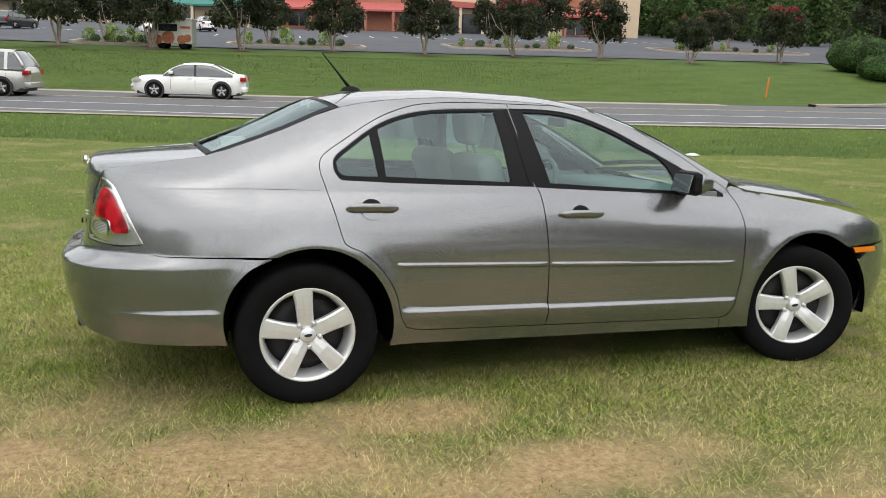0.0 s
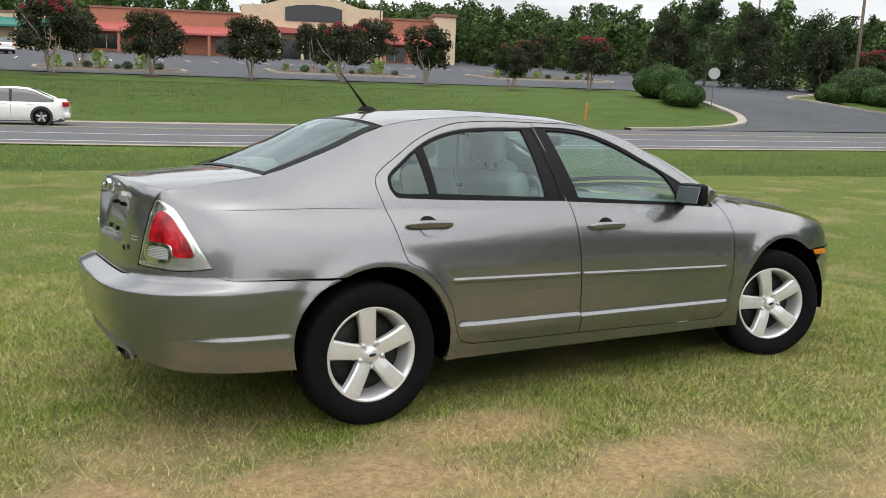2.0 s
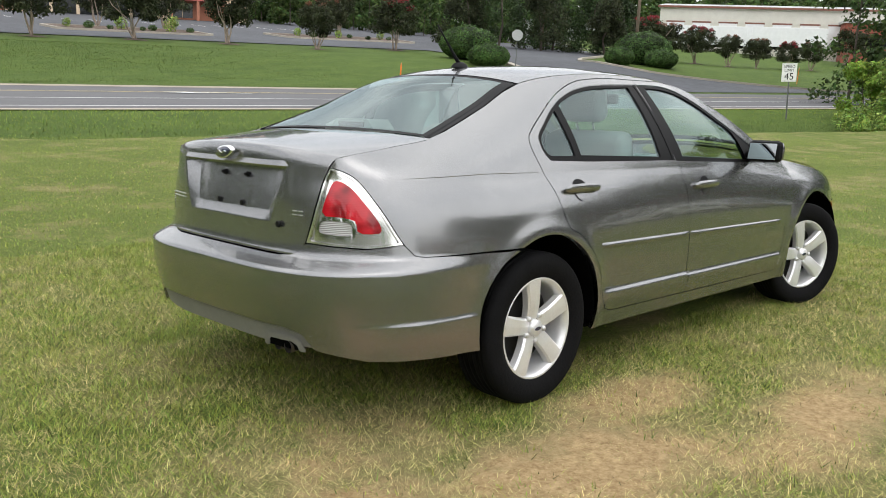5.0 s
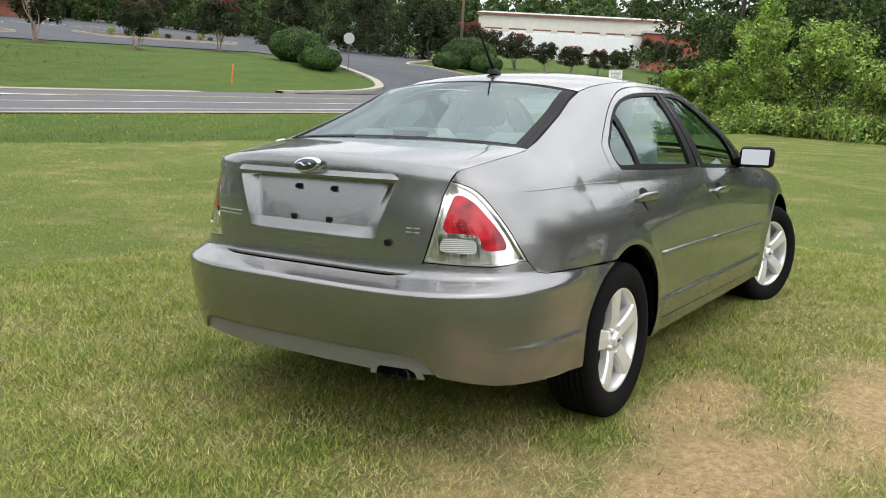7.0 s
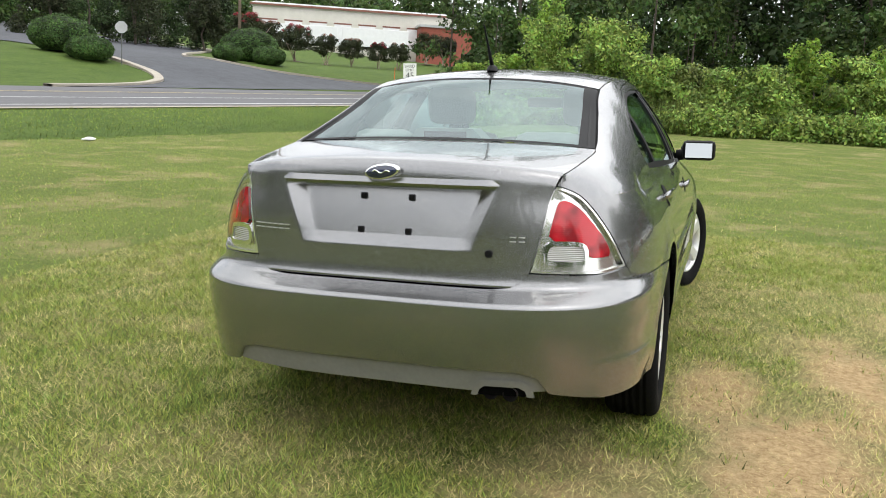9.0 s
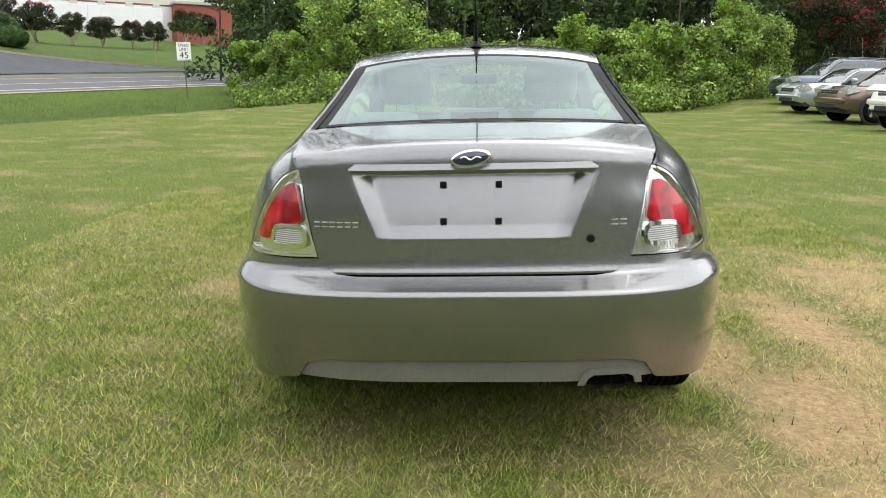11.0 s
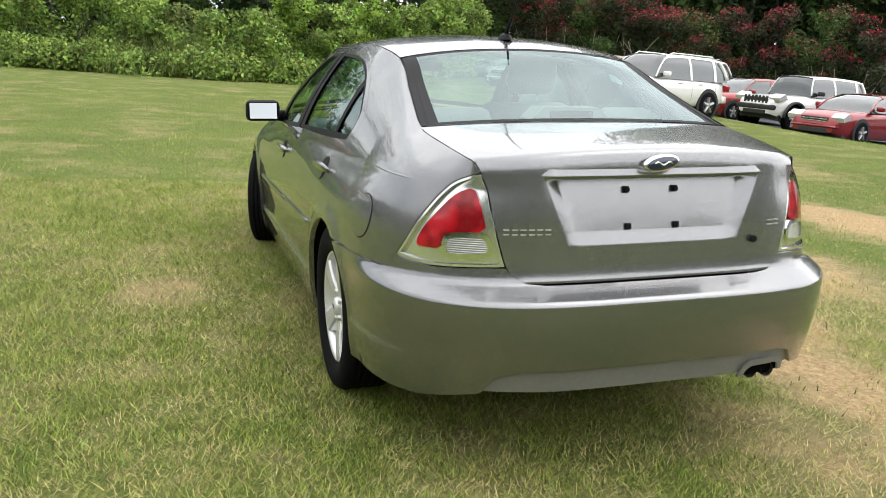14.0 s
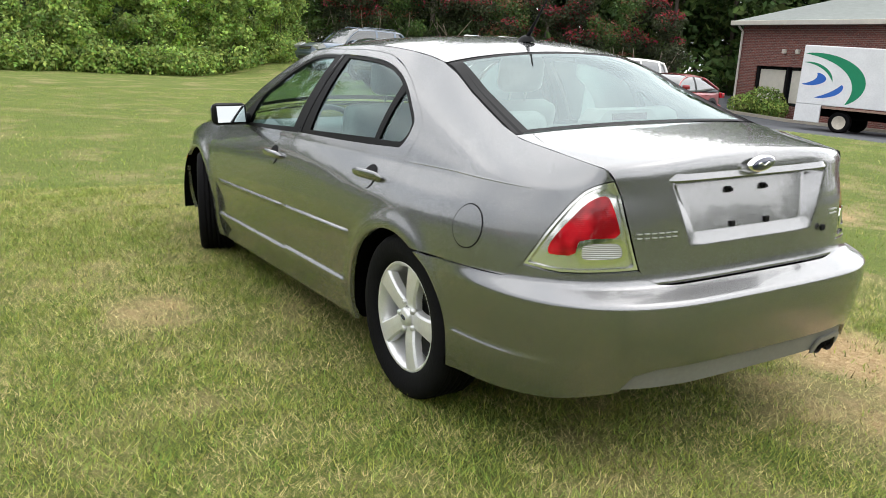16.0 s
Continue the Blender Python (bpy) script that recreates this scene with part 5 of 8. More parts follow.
def ribbon(name, pts, width, height, material, label, category="kerb", kind="structure", closed=False, lift=0.0):
    """A raised kerb along ground points (x, y)."""
    rows, n = [], len(pts)
    for i, (x, y) in enumerate(pts):
        a, b = pts[i - 1 if (closed or i) else 0], pts[(i + 1) % n if (closed or i < n - 1) else i]
        d = Vector((b[0] - a[0], b[1] - a[1])).normalized()
        o = Vector((-d.y, d.x)) * width / 2
        z = gz(x, y) + lift
        rows.append([(x - o.x, y - o.y, z - 0.05), (x - o.x, y - o.y, z + height), (x + o.x, y + o.y, z + height), (x + o.x, y + o.y, z - 0.05)])
    if closed:
        rows.append(rows[0])
    k = 4
    verts = [p for r in rows for p in r]
    faces = [(j * k + i, j * k + i + 1, (j + 1) * k + i + 1, (j + 1) * k + i) for j in range(len(rows) - 1) for i in range(k - 1)]
    ob = raw(name, verts, faces, material)
    return tagged(ob, label, category, "", kind)


ribbon("kerb", [sv(float(LEFT_KERB(v)), v) for v in np.arange(15.6, 26.0, 0.5)], 0.55, 0.14, M_KERB, "pale concrete kerb curving into the side road", lift=0.03)
ribbon("kerb", [sv(float(RIGHT_KERB(v)), v) for v in np.arange(16.0, 110.0, 1.0)], 0.35, 0.14, M_KERB, "pale concrete kerb along the side road", lift=0.05)
M_MULCH = mat("mulch", (0.095, 0.066, 0.048), 0.95, var=0.3, scale=3, bump=0.6, bscale=12)
ISLANDS = [(-11.5, -5.0, 39.8, 45.0), (-1.2, 9.4, 44.7, 50.0), (17.5, 30.2, 50.0, 57.0), (39.0, 54.0, 53.2, 60.0)]
for s0, s1, v0, v1 in ISLANDS:
    ring = [(s0 + 1, v0), (s1 - 1, v0), (s1, v0 + 1), (s1, v1 - 1), (s1 - 1, v1), (s0 + 1, v1), (s0, v1 - 1), (s0, v0 + 1)]
    ribbon("island_kerb", [sv(a, b) for a, b in resample(ring, 1.2)], 0.3, 0.16, M_KERB, "pale concrete kerb round a planted island", closed=True, lift=0.06)
    verts = [(*sv(a, b), gz(*sv(a, b)) + 0.20) for a, b in ring]
    tagged(raw("island_bed", verts, [tuple(range(len(verts)))], M_MULCH), "brown mulch bed of a parking island", "planting bed", "", "structure")
for s0, v0, n in ((-40, 66, 18), (10, 72, 16)):
    for k in range(n):
        a = s0 + 2.8 * k
        pts = [sv(a, v0), sv(a + 0.12, v0), sv(a + 0.12, v0 + 5), sv(a, v0 + 5)]
        tagged(raw("bay_line", [(x, y, gz(x, y) + 0.09) for x, y in pts], [(0, 1, 2, 3)], M_LINE), "faded white parking bay line", "parking line", "", "structure")
# arrow and stop bar on the asphalt
x0, y0 = 15.4, 28.6
arrow = [(-2.2, 0.0), (-1.0, 0.45), (-1.0, 0.12), (1.6, 0.12), (1.6, -0.12), (-1.0, -0.12), (-1.0, -0.45)]
tagged(raw("turn_arrow", [(x0 + a * RD[0] + b * RN[0], y0 + a * RD[1] + b * RN[1], gz(x0, y0) + 0.055) for a, b in arrow], [tuple(range(7))], M_LINE), "white turn arrow painted on the road", "road marking", "", "structure")

# ---- shops ----
M_BRICK_ORANGE = mat("orange_brick", (0.36, 0.150, 0.095), 0.9, var=0.15, scale=2.0, bump=0.3, bscale=20)
M_STUCCO = mat("tan_stucco", (0.56, 0.44, 0.31), 0.9, var=0.08, scale=1.0, bump=0.2, bscale=30)
M_AWNING = mat("red_canopy", (0.40, 0.10, 0.085), 0.7, var=0.12, scale=2)
M_TEAL = mat("teal_canopy", (0.03, 0.17, 0.14), 0.6, var=0.12, scale=2)
M_DARKGLASS = mat("dark_shop_glass", (0.012, 0.015, 0.018), 0.08, var=0.2, scale=2)
M_COPING = mat("brown_coping", (0.20, 0.085, 0.06), 0.6, var=0.1, scale=3)
SHOP = Matrix.Translation((20.0, 121.9, 5.2)) @ pose(0, 0, 0, 0, 0, math.degrees(math.atan2(-16.4, 40.4)))
shops = thing("shop_building", SHOP, "single-storey brick shopping parade with a tan stucco entrance", "building")


def shop_wing(u0, u1, top, wall, canopy, bays):
    part("wall", boxes((u0, u1, 0.0, 14.0, -1.5, top)), wall, shops)
    part("coping", boxes((u0 - 0.1, u1 + 0.1, -0.15, 0.35, top, top + 0.28), bevel=0.03), M_COPING, shops, "brown metal coping")
    bm = bmesh.new()
    prism(bm, [(-2.6, 2.9), (-2.6, 3.15), (-0.01, 4.25), (-0.01, 2.9)], u0, u1, "x")
    part("canopy", bm, canopy, shops, "sloping metal canopy over the walkway")
    w = (u1 - u0) / bays
    for k in range(bays + 1):
        x = u0 + 0.2 + (u1 - u0 - 0.4) * k / bays
        part("column", boxes((x - 0.18, x + 0.18, -2.5, -2.14, -1.2, 2.9), bevel=0.02), wall, shops)
    for k in range(bays):
        if k % 2 == 0:
            win = part("shop_window", boxes((u0 + w * (k + 0.12), u0 + w * (k + 0.88), -0.06, -0.01, 0.7, 2.6)), M_DARKGLASS, shops, "dark shop window")
            part("mullion", boxes((u0 + w * (k + 0.5) - 0.04, u0 + w * (k + 0.5) + 0.04, -0.1, -0.06, 0.7, 2.6)), M_STUCCO, win)
    part("walkway", boxes((u0, u1, -3.4, -0.01, -1.5, 0.12)), M_KERB, shops, "concrete walkway")


shop_wing(-60, -28.5, 5.0, M_STUCCO, M_TEAL, 8)
shop_wing(-28, -3.2, 4.8, M_STUCCO, M_TEAL, 6)
shop_wing(-2.8, 17.2, 6.05, M_BRICK_ORANGE, M_AWNING, 5)
shop_wing(36.8, 44.0, 6.4, M_BRICK_ORANGE, M_AWNING, 2)
bm = bmesh.new()
prism(bm, [(17.2, -1.5), (36.7, -1.5), (36.7, 7.5), (33.5, 7.6), (30.0, 8.7), (27.0, 9.0), (24.0, 8.7), (20.5, 7.6), (17.2, 7.4)], -1.2, 14, "y")
part("entrance_front", bm, M_STUCCO, shops, "tan stucco entrance front with an arched gable")
bm = bmesh.new()
prism(bm, [(23.2, 5.5), (31.0, 5.5), (31.0, 7.3), (29.5, 7.65), (27.1, 7.8), (24.7, 7.65), (23.2, 7.3)], -1.32, -1.21, "y")
part("arched_window", bm, M_DARKGLASS, shops, "dark arched sign window")
bm = bmesh.new()
prism(bm, [(19.0, 3.7), (35.0, 3.7), (35.0, 4.0), (19.0, 4.6)], -3.4, -1.21, "y")
part("entrance_canopy", bm, M_AWNING, shops, "red entrance canopy")
for k in range(6):
    part("entrance_column", boxes((19.2 + 3.1 * k, 19.6 + 3.1 * k, -3.3, -2.9, -1.2, 3.7), bevel=0.02), M_STUCCO, shops)
part("entrance_glass", boxes((19.5, 34.5, -1.30, -1.21, 0.0, 3.0)), M_DARKGLASS, shops, "dark entrance glazing")
part("end_pier", boxes((44.1, 47.2, -0.8, 14, -1.5, 7.1), bevel=0.03), M_STUCCO, shops, "tan stucco end pier")
part("pier_cap", boxes((43.9, 47.4, -1.0, 14.1, 7.1, 7.5), bevel=0.04), M_COPING, shops, "brown cap on the end pier")
part("roof", boxes((-60, 44, 0.4, 13.9, 4.2, 4.5)), M_COPING, shops, "flat roof")

# ---- warehouse, trailers and brick annex ----
M_METALWALL = mat("cream_metal_wall", (0.60, 0.58, 0.52), 0.6, var=0.08, scale=1.0)
M_METALROOF = mat("grey_metal_roof", (0.42, 0.43, 0.43), 0.45, 0.3, var=0.1, scale=1.0)
M_WHITE = mat("white_panel", (0.74, 0.75, 0.76), 0.5, var=0.06, scale=2)
M_BRICK_RED = mat("red_brick_far", (0.28, 0.085, 0.06), 0.9, var=0.15, scale=2)
WH = Matrix.Translation((124.7, 76.2, 5.6)) @ pose(0, 0, 0, 0, 0, math.degrees(math.atan2(-21.3, 10.8)))
wh = thing("warehouse", WH, "long cream metal warehouse with loading doors and grey roof", "warehouse")
part("wall", boxes((0, 33.5, 0, 24, -2, 6.8)), M_METALWALL, wh)
bm = bmesh.new()
prism(bm, [(-0.5, 6.8), (12, 8.0), (24.5, 6.8), (24.5, 6.55), (-0.5, 6.55)], -0.4, 34.0, "x")
part("roof", bm, M_METALROOF, wh, "low-pitched grey metal roof")
part("fascia", boxes((-0.4, 33.9, -0.56, -0.44, 6.50, 6.82)), M_COPING, wh, "dark eaves fascia")
for k in range(7):
    part("loading_door", boxes((1.2 + 4.1 * k, 4.0 + 4.1 * k, -0.08, -0.01, 0.6, 4.2)), M_WHITE, wh, "white roller door")
    part("door_header", boxes((1.1 + 4.1 * k, 4.1 + 4.1 * k, -0.12, -0.01, 4.2, 4.45)), M_COPING, wh, "dark door header")
annex = thing("brick_annex", WH @ pose(27.5, -6.2, 0), "low red brick office annex beside the warehouse", "building")
part("wall", boxes((0, 8.5, 0, 6.0, -2, 4.4)), M_BRICK_RED, annex)
part("roof", boxes((-0.3, 8.8, -0.4, 6.0, 4.4, 4.8)), M_METALROOF, annex)
part("window", boxes((2, 6, -0.08, -0.01, 0.8, 2.3)), M_DARKGLASS, annex)
for u, off in ((3.5, -9), (14.6, -10)):
    tr = thing("semi_trailer", WH @ pose(u, off, -0.6), "white box semi-trailer parked by the warehouse", "trailer", "trailers by the warehouse")
    part("box", boxes((0, 10.4, 0, 2.5, 1.1, 3.9), bevel=0.04), M_WHITE, tr)
    part("chassis", boxes((0.3, 10, 0.4, 2.1, 0.8, 1.1)), M_WELL, tr)
    for wx in (1.2, 2.4):
        bm = bmesh.new()
        revolve(bm, [(0.0001, -0.1), (0.3, -0.1), (0.5, -0.12), (0.5, 0.12), (0.3, 0.12)], 20, pose(wx, 0.3, 0.5))
        part("wheel", bm, M_RUBBER, tr)
    part("landing_leg", boxes((7.8, 7.95, 0.5, 0.65, 0.0, 0.9)), M_WELL, tr)
far_shed = thing("white_shed", Matrix.Translation((118, 118, 5.2)) @ pose(0, 0, 0, 0, 0, -40), "distant white shed among the trees", "shed")
part("wall", boxes((0, 30, 0, 10, -2, 5.0)), M_WHITE, far_shed)
part("roof", boxes((-0.3, 30.3, -0.4, 10.3, 5.0, 5.5)), M_METALROOF, far_shed)

# ---- brick office beside the lawn ----
def brick_mat():
    m = mat("dark_red_brick", (0.170, 0.055, 0.042), 0.9, var=0.12, scale=1.2, bump=0.2, bscale=60)
    n, l = m.node_tree.nodes, m.node_tree.links
    b = n["Principled BSDF"]
    co, br, mp = n.new("ShaderNodeTexCoord"), n.new("ShaderNodeTexBrick"), n.new("ShaderNodeMapping")
    mp.inputs["Rotation"].default_value = (radians(90), 0, 0)
    l.new(co.outputs["Object"], mp.inputs["Vector"])
    l.new(mp.outputs[0], br.inputs["Vector"])
    br.inputs["Scale"].default_value = 1.0
    br.inputs["Brick Width"].default_value, br.inputs["Row Height"].default_value, br.inputs["Mortar Size"].default_value = 0.22, 0.075, 0.007
    br.inputs["Color1"].default_value, br.inputs["Color2"].default_value, br.inputs["Mortar"].default_value = (0.20, 0.062, 0.047, 1), (0.115, 0.040, 0.036, 1), (0.24, 0.20, 0.18, 1)
    l.new(br.outputs["Color"], b.inputs["Base Color"])
    return m


M_BRICK = brick_mat()
M_TRIM = mat("pale_trim", (0.55, 0.52, 0.46), 0.6, var=0.08, scale=4)
M_SHINGLE = mat("grey_green_roof", (0.20, 0.22, 0.21), 0.8, var=0.15, scale=3)
office = thing("brick_office", Matrix.Translation((26.95, -32.8, -0.38)) @ pose(0, 0, 0, 0, 0, -5.7), "single-storey dark brick office with pale eaves", "building")
part("wall_left_of_window", boxes((-1.2, 0, -14, 0.0, -0.4, 4.25)), M_BRICK, office)
part("wall_over_window", boxes((-6.2, -1.2, -14, 0.0, 2.35, 4.25)), M_BRICK, office)
part("wall_under_window", boxes((-6.2, -1.2, -14, 0.0, -0.4, 0.55)), M_BRICK, office)
part("wall_right_of_window", boxes((-26, -6.2, -14, 0.0, -0.4, 4.25)), M_BRICK, office)
win = part("window", boxes((-6.2, -1.2, -0.26, -0.20, 0.55, 2.35)), M_DARKGLASS, office, "dark office window band")
for a, b in ((1.35, 2.9), (3.3, 4.0), (4.6, 6.0)):
    part("blind", boxes((-b, -a, -0.195, -0.18, 0.7, 2.2)), M_TRIM if a < 4.2 else M_VALANCE, win, "closed pale blind")
for a in (1.2, 3.05, 4.35, 6.1):
    part("window_frame", boxes((-a - 0.1, -a, -0.20, -0.06, 0.55, 2.35)), M_BLACK, win)
bm = bmesh.new()
prism(bm, [(0.45, 4.25), (0.45, 4.42), (-7.0, 6.2), (-14.6, 4.42), (-14.6, 4.25)], -26.6, 0.35, "x")
part("roof", bm, M_SHINGLE, office, "low grey-green roof with pale eaves")
part("gutter", boxes((-26.6, 0.37, 0.40, 0.54, 4.22, 4.44), bevel=0.02), M_TRIM, office, "pale gutter along the eaves")
bm = bmesh.new()
tube(bm, [(-0.10, 0.44, 4.2), (-0.08, 0.10, 3.95), (-0.08, 0.08, 0.0)], 0.055, 8)
part("downpipe", bm, M_TRIM, office, "pale downpipe at the corner")
for a in (2.8, 3.6):
    part("flood_light", boxes((-a - 0.16, -a, 0.0, 0.18, 2.95, 3.15), bevel=0.02), M_TRIM, office, "small wall flood light")
paved_keep = lambda x, y: y < -15.2 - 0.25 * np.clip(x - 14, 0, 30) - 0.9 * np.clip(9 - x, 0, 3) * 0.4 and y > -60 and -30 < x < 44
sheet("office_yard", np.arange(-30, 45, 0.8), np.arange(-60, -12, 0.6), ground_z, M_LOT, lift=0.04, keep=paved_keep, label="grey asphalt yard beside the brick office", category="pavement")
ribbon("kerb", [(x, -30.6) for x in np.arange(2, 28, 1.0)], 0.2, 0.14, M_KERB, "concrete kerb before the office", lift=0.03)

# ---- box truck ----
truck = thing("box_truck", Matrix.Translation((18.9, -27.5, gz(18.9, -27.5) + 0.04)) @ pose(0, 0, 0, 0, 0.8, 196), "white box truck with green and blue swirls", "truck")
part("box", boxes((0, 6.2, -1.2, 1.2, 0.98, 3.15), bevel=0.03), M_WHITE, truck, "white cargo box")
part("rear_skirt", boxes((0.0, 0.95, -1.19, -1.10, 0.32, 0.98), bevel=0.02), M_WHITE, truck, "white skirt with a latch")
part("chassis", boxes((0.2, 8.0, -0.5, 0.5, 0.55, 0.9)), M_WELL, truck)
part("under_rail", boxes((1.0, 6.2, -1.20, -1.14, 0.87, 0.95)), mat("rusty_rail", (0.30, 0.20, 0.15), 0.8, var=0.3, scale=10), truck, "scuffed lower rail")
part("cab", boxes((6.35, 8.3, -1.05, 1.05, 0.5, 2.4), bevel=0.15), M_WHITE, truck, "white cab")
for wx in (1.65, 7.3):
    for wy in (-0.95, 0.95):
        bm = bmesh.new()
        revolve(bm, [(0.0001, -0.05), (0.2, -0.05), (0.25, -0.12), (0.36, -0.14), (0.40, -0.1), (0.40, 0.12), (0.2, 0.14)], 28, pose(wx, wy, 0.40, 0, 0, 180 if wy > 0 else 0))
        w = part("wheel", bm, M_RUBBER, truck, smooth=True)
        bm = bmesh.new()
        revolve(bm, [(0.0001, -0.07), (0.08, -0.10), (0.2, -0.09), (0.23, -0.125), (0.25, -0.125)], 24, pose(wx, wy, 0.40, 0, 0, 180 if wy > 0 else 0))
        part("hub", bm, mat("pale_hub", (0.55, 0.50, 0.42), 0.6, var=0.15, scale=8), w, smooth=True)


def swirl(cx, cz, r, a0, a1, w, xs, material, label):
    n = 26
    o, i = [], []
    for k in range(n + 1):
        a = radians(a0 + (a1 - a0) * k / n)
        f = max(0.0, math.sin(math.pi * k / n)) ** 0.7 * w
        o.append((cx + (r + f) * math.cos(a) * xs, cz + (r + f) * math.sin(a)))
        i.append((cx + (r - f) * math.cos(a) * xs, cz + (r - f) * math.sin(a)))
    verts = [(x, -1.204, z) for x, z in o + i]
    faces = [(k, k + 1, n + 2 + k, n + 1 + k) for k in range(n)]
    raw("swirl", verts, faces, material, truck, label)


M_INK_SOFT = mat("dark_print", (0.06, 0.06, 0.065), 0.5, var=0.1, scale=6)
M_GREENINK = mat("green_print", (0.0, 0.22, 0.10), 0.5, var=0.05, scale=5)
M_BLUEINK = mat("blue_print", (0.02, 0.12, 0.48), 0.5, var=0.05, scale=5)
swirl(0.15, 1.72, 1.12, -36, 92, 0.15, 1.80, M_GREENINK, "broad green painted swirl")
swirl(0.15, 1.72, 0.80, 10, 94, 0.05, 1.35, M_GREENINK, "thin green painted swirl")
swirl(0.12, 1.98, 0.27, -92, 42, 0.08, 2.5, M_BLUEINK, "blue painted swirl")
swirl(0.30, 1.80, 0.58, -74, -2, 0.07, 2.2, M_BLUEINK, "blue painted swirl")
for k, (a, b) in enumerate(((3.0, 5.6), (3.0, 5.2))):
    raw("lettering_bar", [(a, -1.204, 2.75 - 0.42 * k), (b, -1.204, 2.75 - 0.42 * k), (b, -1.204, 2.98 - 0.42 * k), (a, -1.204, 2.98 - 0.42 * k)], [(0, 1, 2, 3)], M_INK_SOFT, truck, "dark grey bar of lettering")

# ---- signs, posts, poles ----
M_POST = mat("galvanised_post", (0.13, 0.135, 0.13), 0.6, 0.5, var=0.15, scale=12)
M_SIGNWHITE = mat("sign_white", (0.80, 0.80, 0.78), 0.45, var=0.04, scale=6)
M_SIGNBACK = mat("sign_back", (0.42, 0.43, 0.43), 0.45, 0.6, var=0.08, scale=6)
M_ORANGE = mat("orange_plastic", (0.80, 0.17, 0.015), 0.5, var=0.1, scale=8)
M_TIMBER = mat("weathered_pole", (0.15, 0.115, 0.085), 0.9, var=0.2, scale=5, bump=0.4, bscale=25)
M_INK = mat("sign_black", (0.012, 0.012, 0.012), 0.5, var=0.05, scale=8)


def text_mesh(name, body, size, m, material, parent, label):
    cu = bpy.data.curves.new(name, "FONT")
    cu.body, cu.size, cu.align_x, cu.align_y, cu.extrude = body, size, "CENTER", "CENTER", 0.002
    tmp = bpy.data.objects.new(name, cu)
    scene.collection.objects.link(tmp)
    me = bpy.data.meshes.new_from_object(tmp.evaluated_get(bpy.context.evaluated_depsgraph_get()))
    bpy.data.objects.remove(tmp)
    me.materials.clear()
    me.materials.append(material)
    ob = new(name, me)
    ob.parent, ob.matrix_local = parent, m
    return tagged(ob, label)


sx, sy = 34.6, 13.4
speed = thing("speed_limit_sign", Matrix.Translation((sx, sy, gz(sx, sy))) @ pose(0, 0, 0, 0, 3, 108), "white speed limit sign on a thin steel post", "road sign")
part("post", boxes((-0.03, 0.03, -0.02, 0.02, -0.3, 2.35), bevel=0.005), M_POST, speed)
plate = part("plate", boxes((-0.305, 0.305, 0.02, 0.03, 1.62, 2.40), bevel=0.004), M_SIGNWHITE, speed, "white rectangular plate")
for z0, z1 in ((1.65, 1.658), (2.362, 2.37)):
    part("border", boxes((-0.28, 0.28, 0.0305, 0.033, z0, z1)), M_INK, plate)
face = lambda z: pose(0, 0.0315, z, 90, 0, 180)
text_mesh("word_speed", "SPEED", 0.17, face(2.26), M_INK, plate, "black word SPEED")
text_mesh("word_limit", "LIMIT", 0.17, face(2.09), M_INK, plate, "black word LIMIT")
text_mesh("number_forty_five", "45", 0.40, face(1.83), M_INK, plate, "black number 45")

tx, ty = 44.0, 37.3
stop = thing("stop_sign", Matrix.Translation((tx, ty, gz(tx, ty))) @ pose(0, 0, 0, 0, 0, 131), "octagonal road sign seen from its grey back", "road sign")
part("post", boxes((-0.03, 0.03, -0.02, 0.02, -0.3, 2.8), bevel=0.005), M_POST, stop)
bm = bmesh.new()
prism(bm, [(0.40 * math.cos(radians(22.5 + 45 * k)), 2.42 + 0.40 * math.sin(radians(22.5 + 45 * k))) for k in range(8)], 0.02, 0.03, "y")
part("plate", bm, M_SIGNBACK, stop, "bare metal back of the octagonal plate")
for ox, oy, h in ((31.2, 35.1, 1.12), (73.0, 29.7, 1.45)):
    mk = thing("marker_post", Matrix.Translation((ox, oy, gz(ox, oy))) @ pose(0, 0, 0, 2, 4, 30), "slim orange plastic marker post in the grass", "marker", "marker posts")
    bm = bmesh.new()
    prism(bm, [(-0.07, -0.1), (0.07, -0.1), (0.075, h * 0.8), (0.03, h), (-0.03, h), (-0.075, h * 0.8)], -0.02, 0.02, "y")
    part("blade", bm, M_ORANGE, mk)
    part("cap", boxes((-0.03, 0.03, -0.025, 0.025, h * 0.86, h), bevel=0.004), M_YELLOW, mk)


def pole(x, y, h, r, label, arm=True):
    p = thing("utility_pole", Matrix.Translation((x, y, gz(x, y))) @ pose(0, 0, 0, 0, 1.5, 40), label, "pole", "utility poles")
    bm = bmesh.new()
    tube(bm, [(0, 0, -0.5), (0, 0, h * 0.5), (0, 0, h)], [r, r * 0.85, r * 0.65], 12)
    part("shaft", bm, M_TIMBER, p, smooth=True)
    if arm:
        part("crossarm", boxes((-1.3, 1.3, -0.06, 0.06, h - 1.0, h - 0.85), bevel=0.01), M_TIMBER, p)
        part("transformer", boxes((0.15, 0.5, -0.2, 0.2, h - 2.4, h - 1.5), bevel=0.08), M_POST, p)
    return p


pole(72.2, 46.0, 13, 0.17, "tall weathered timber utility pole", arm=False)
part("notice", boxes((-0.2, 0.2, -0.22, -0.2, 1.4, 1.9)), M_SIGNWHITE, bpy.data.objects["utility_pole"], "small pale notice nailed to the pole")
pole(82, 66, 12, 0.14, "weathered timber utility pole by the car park", arm=False)
pole(112, 30, 12.5, 0.16, "leaning timber utility pole with crossarm")
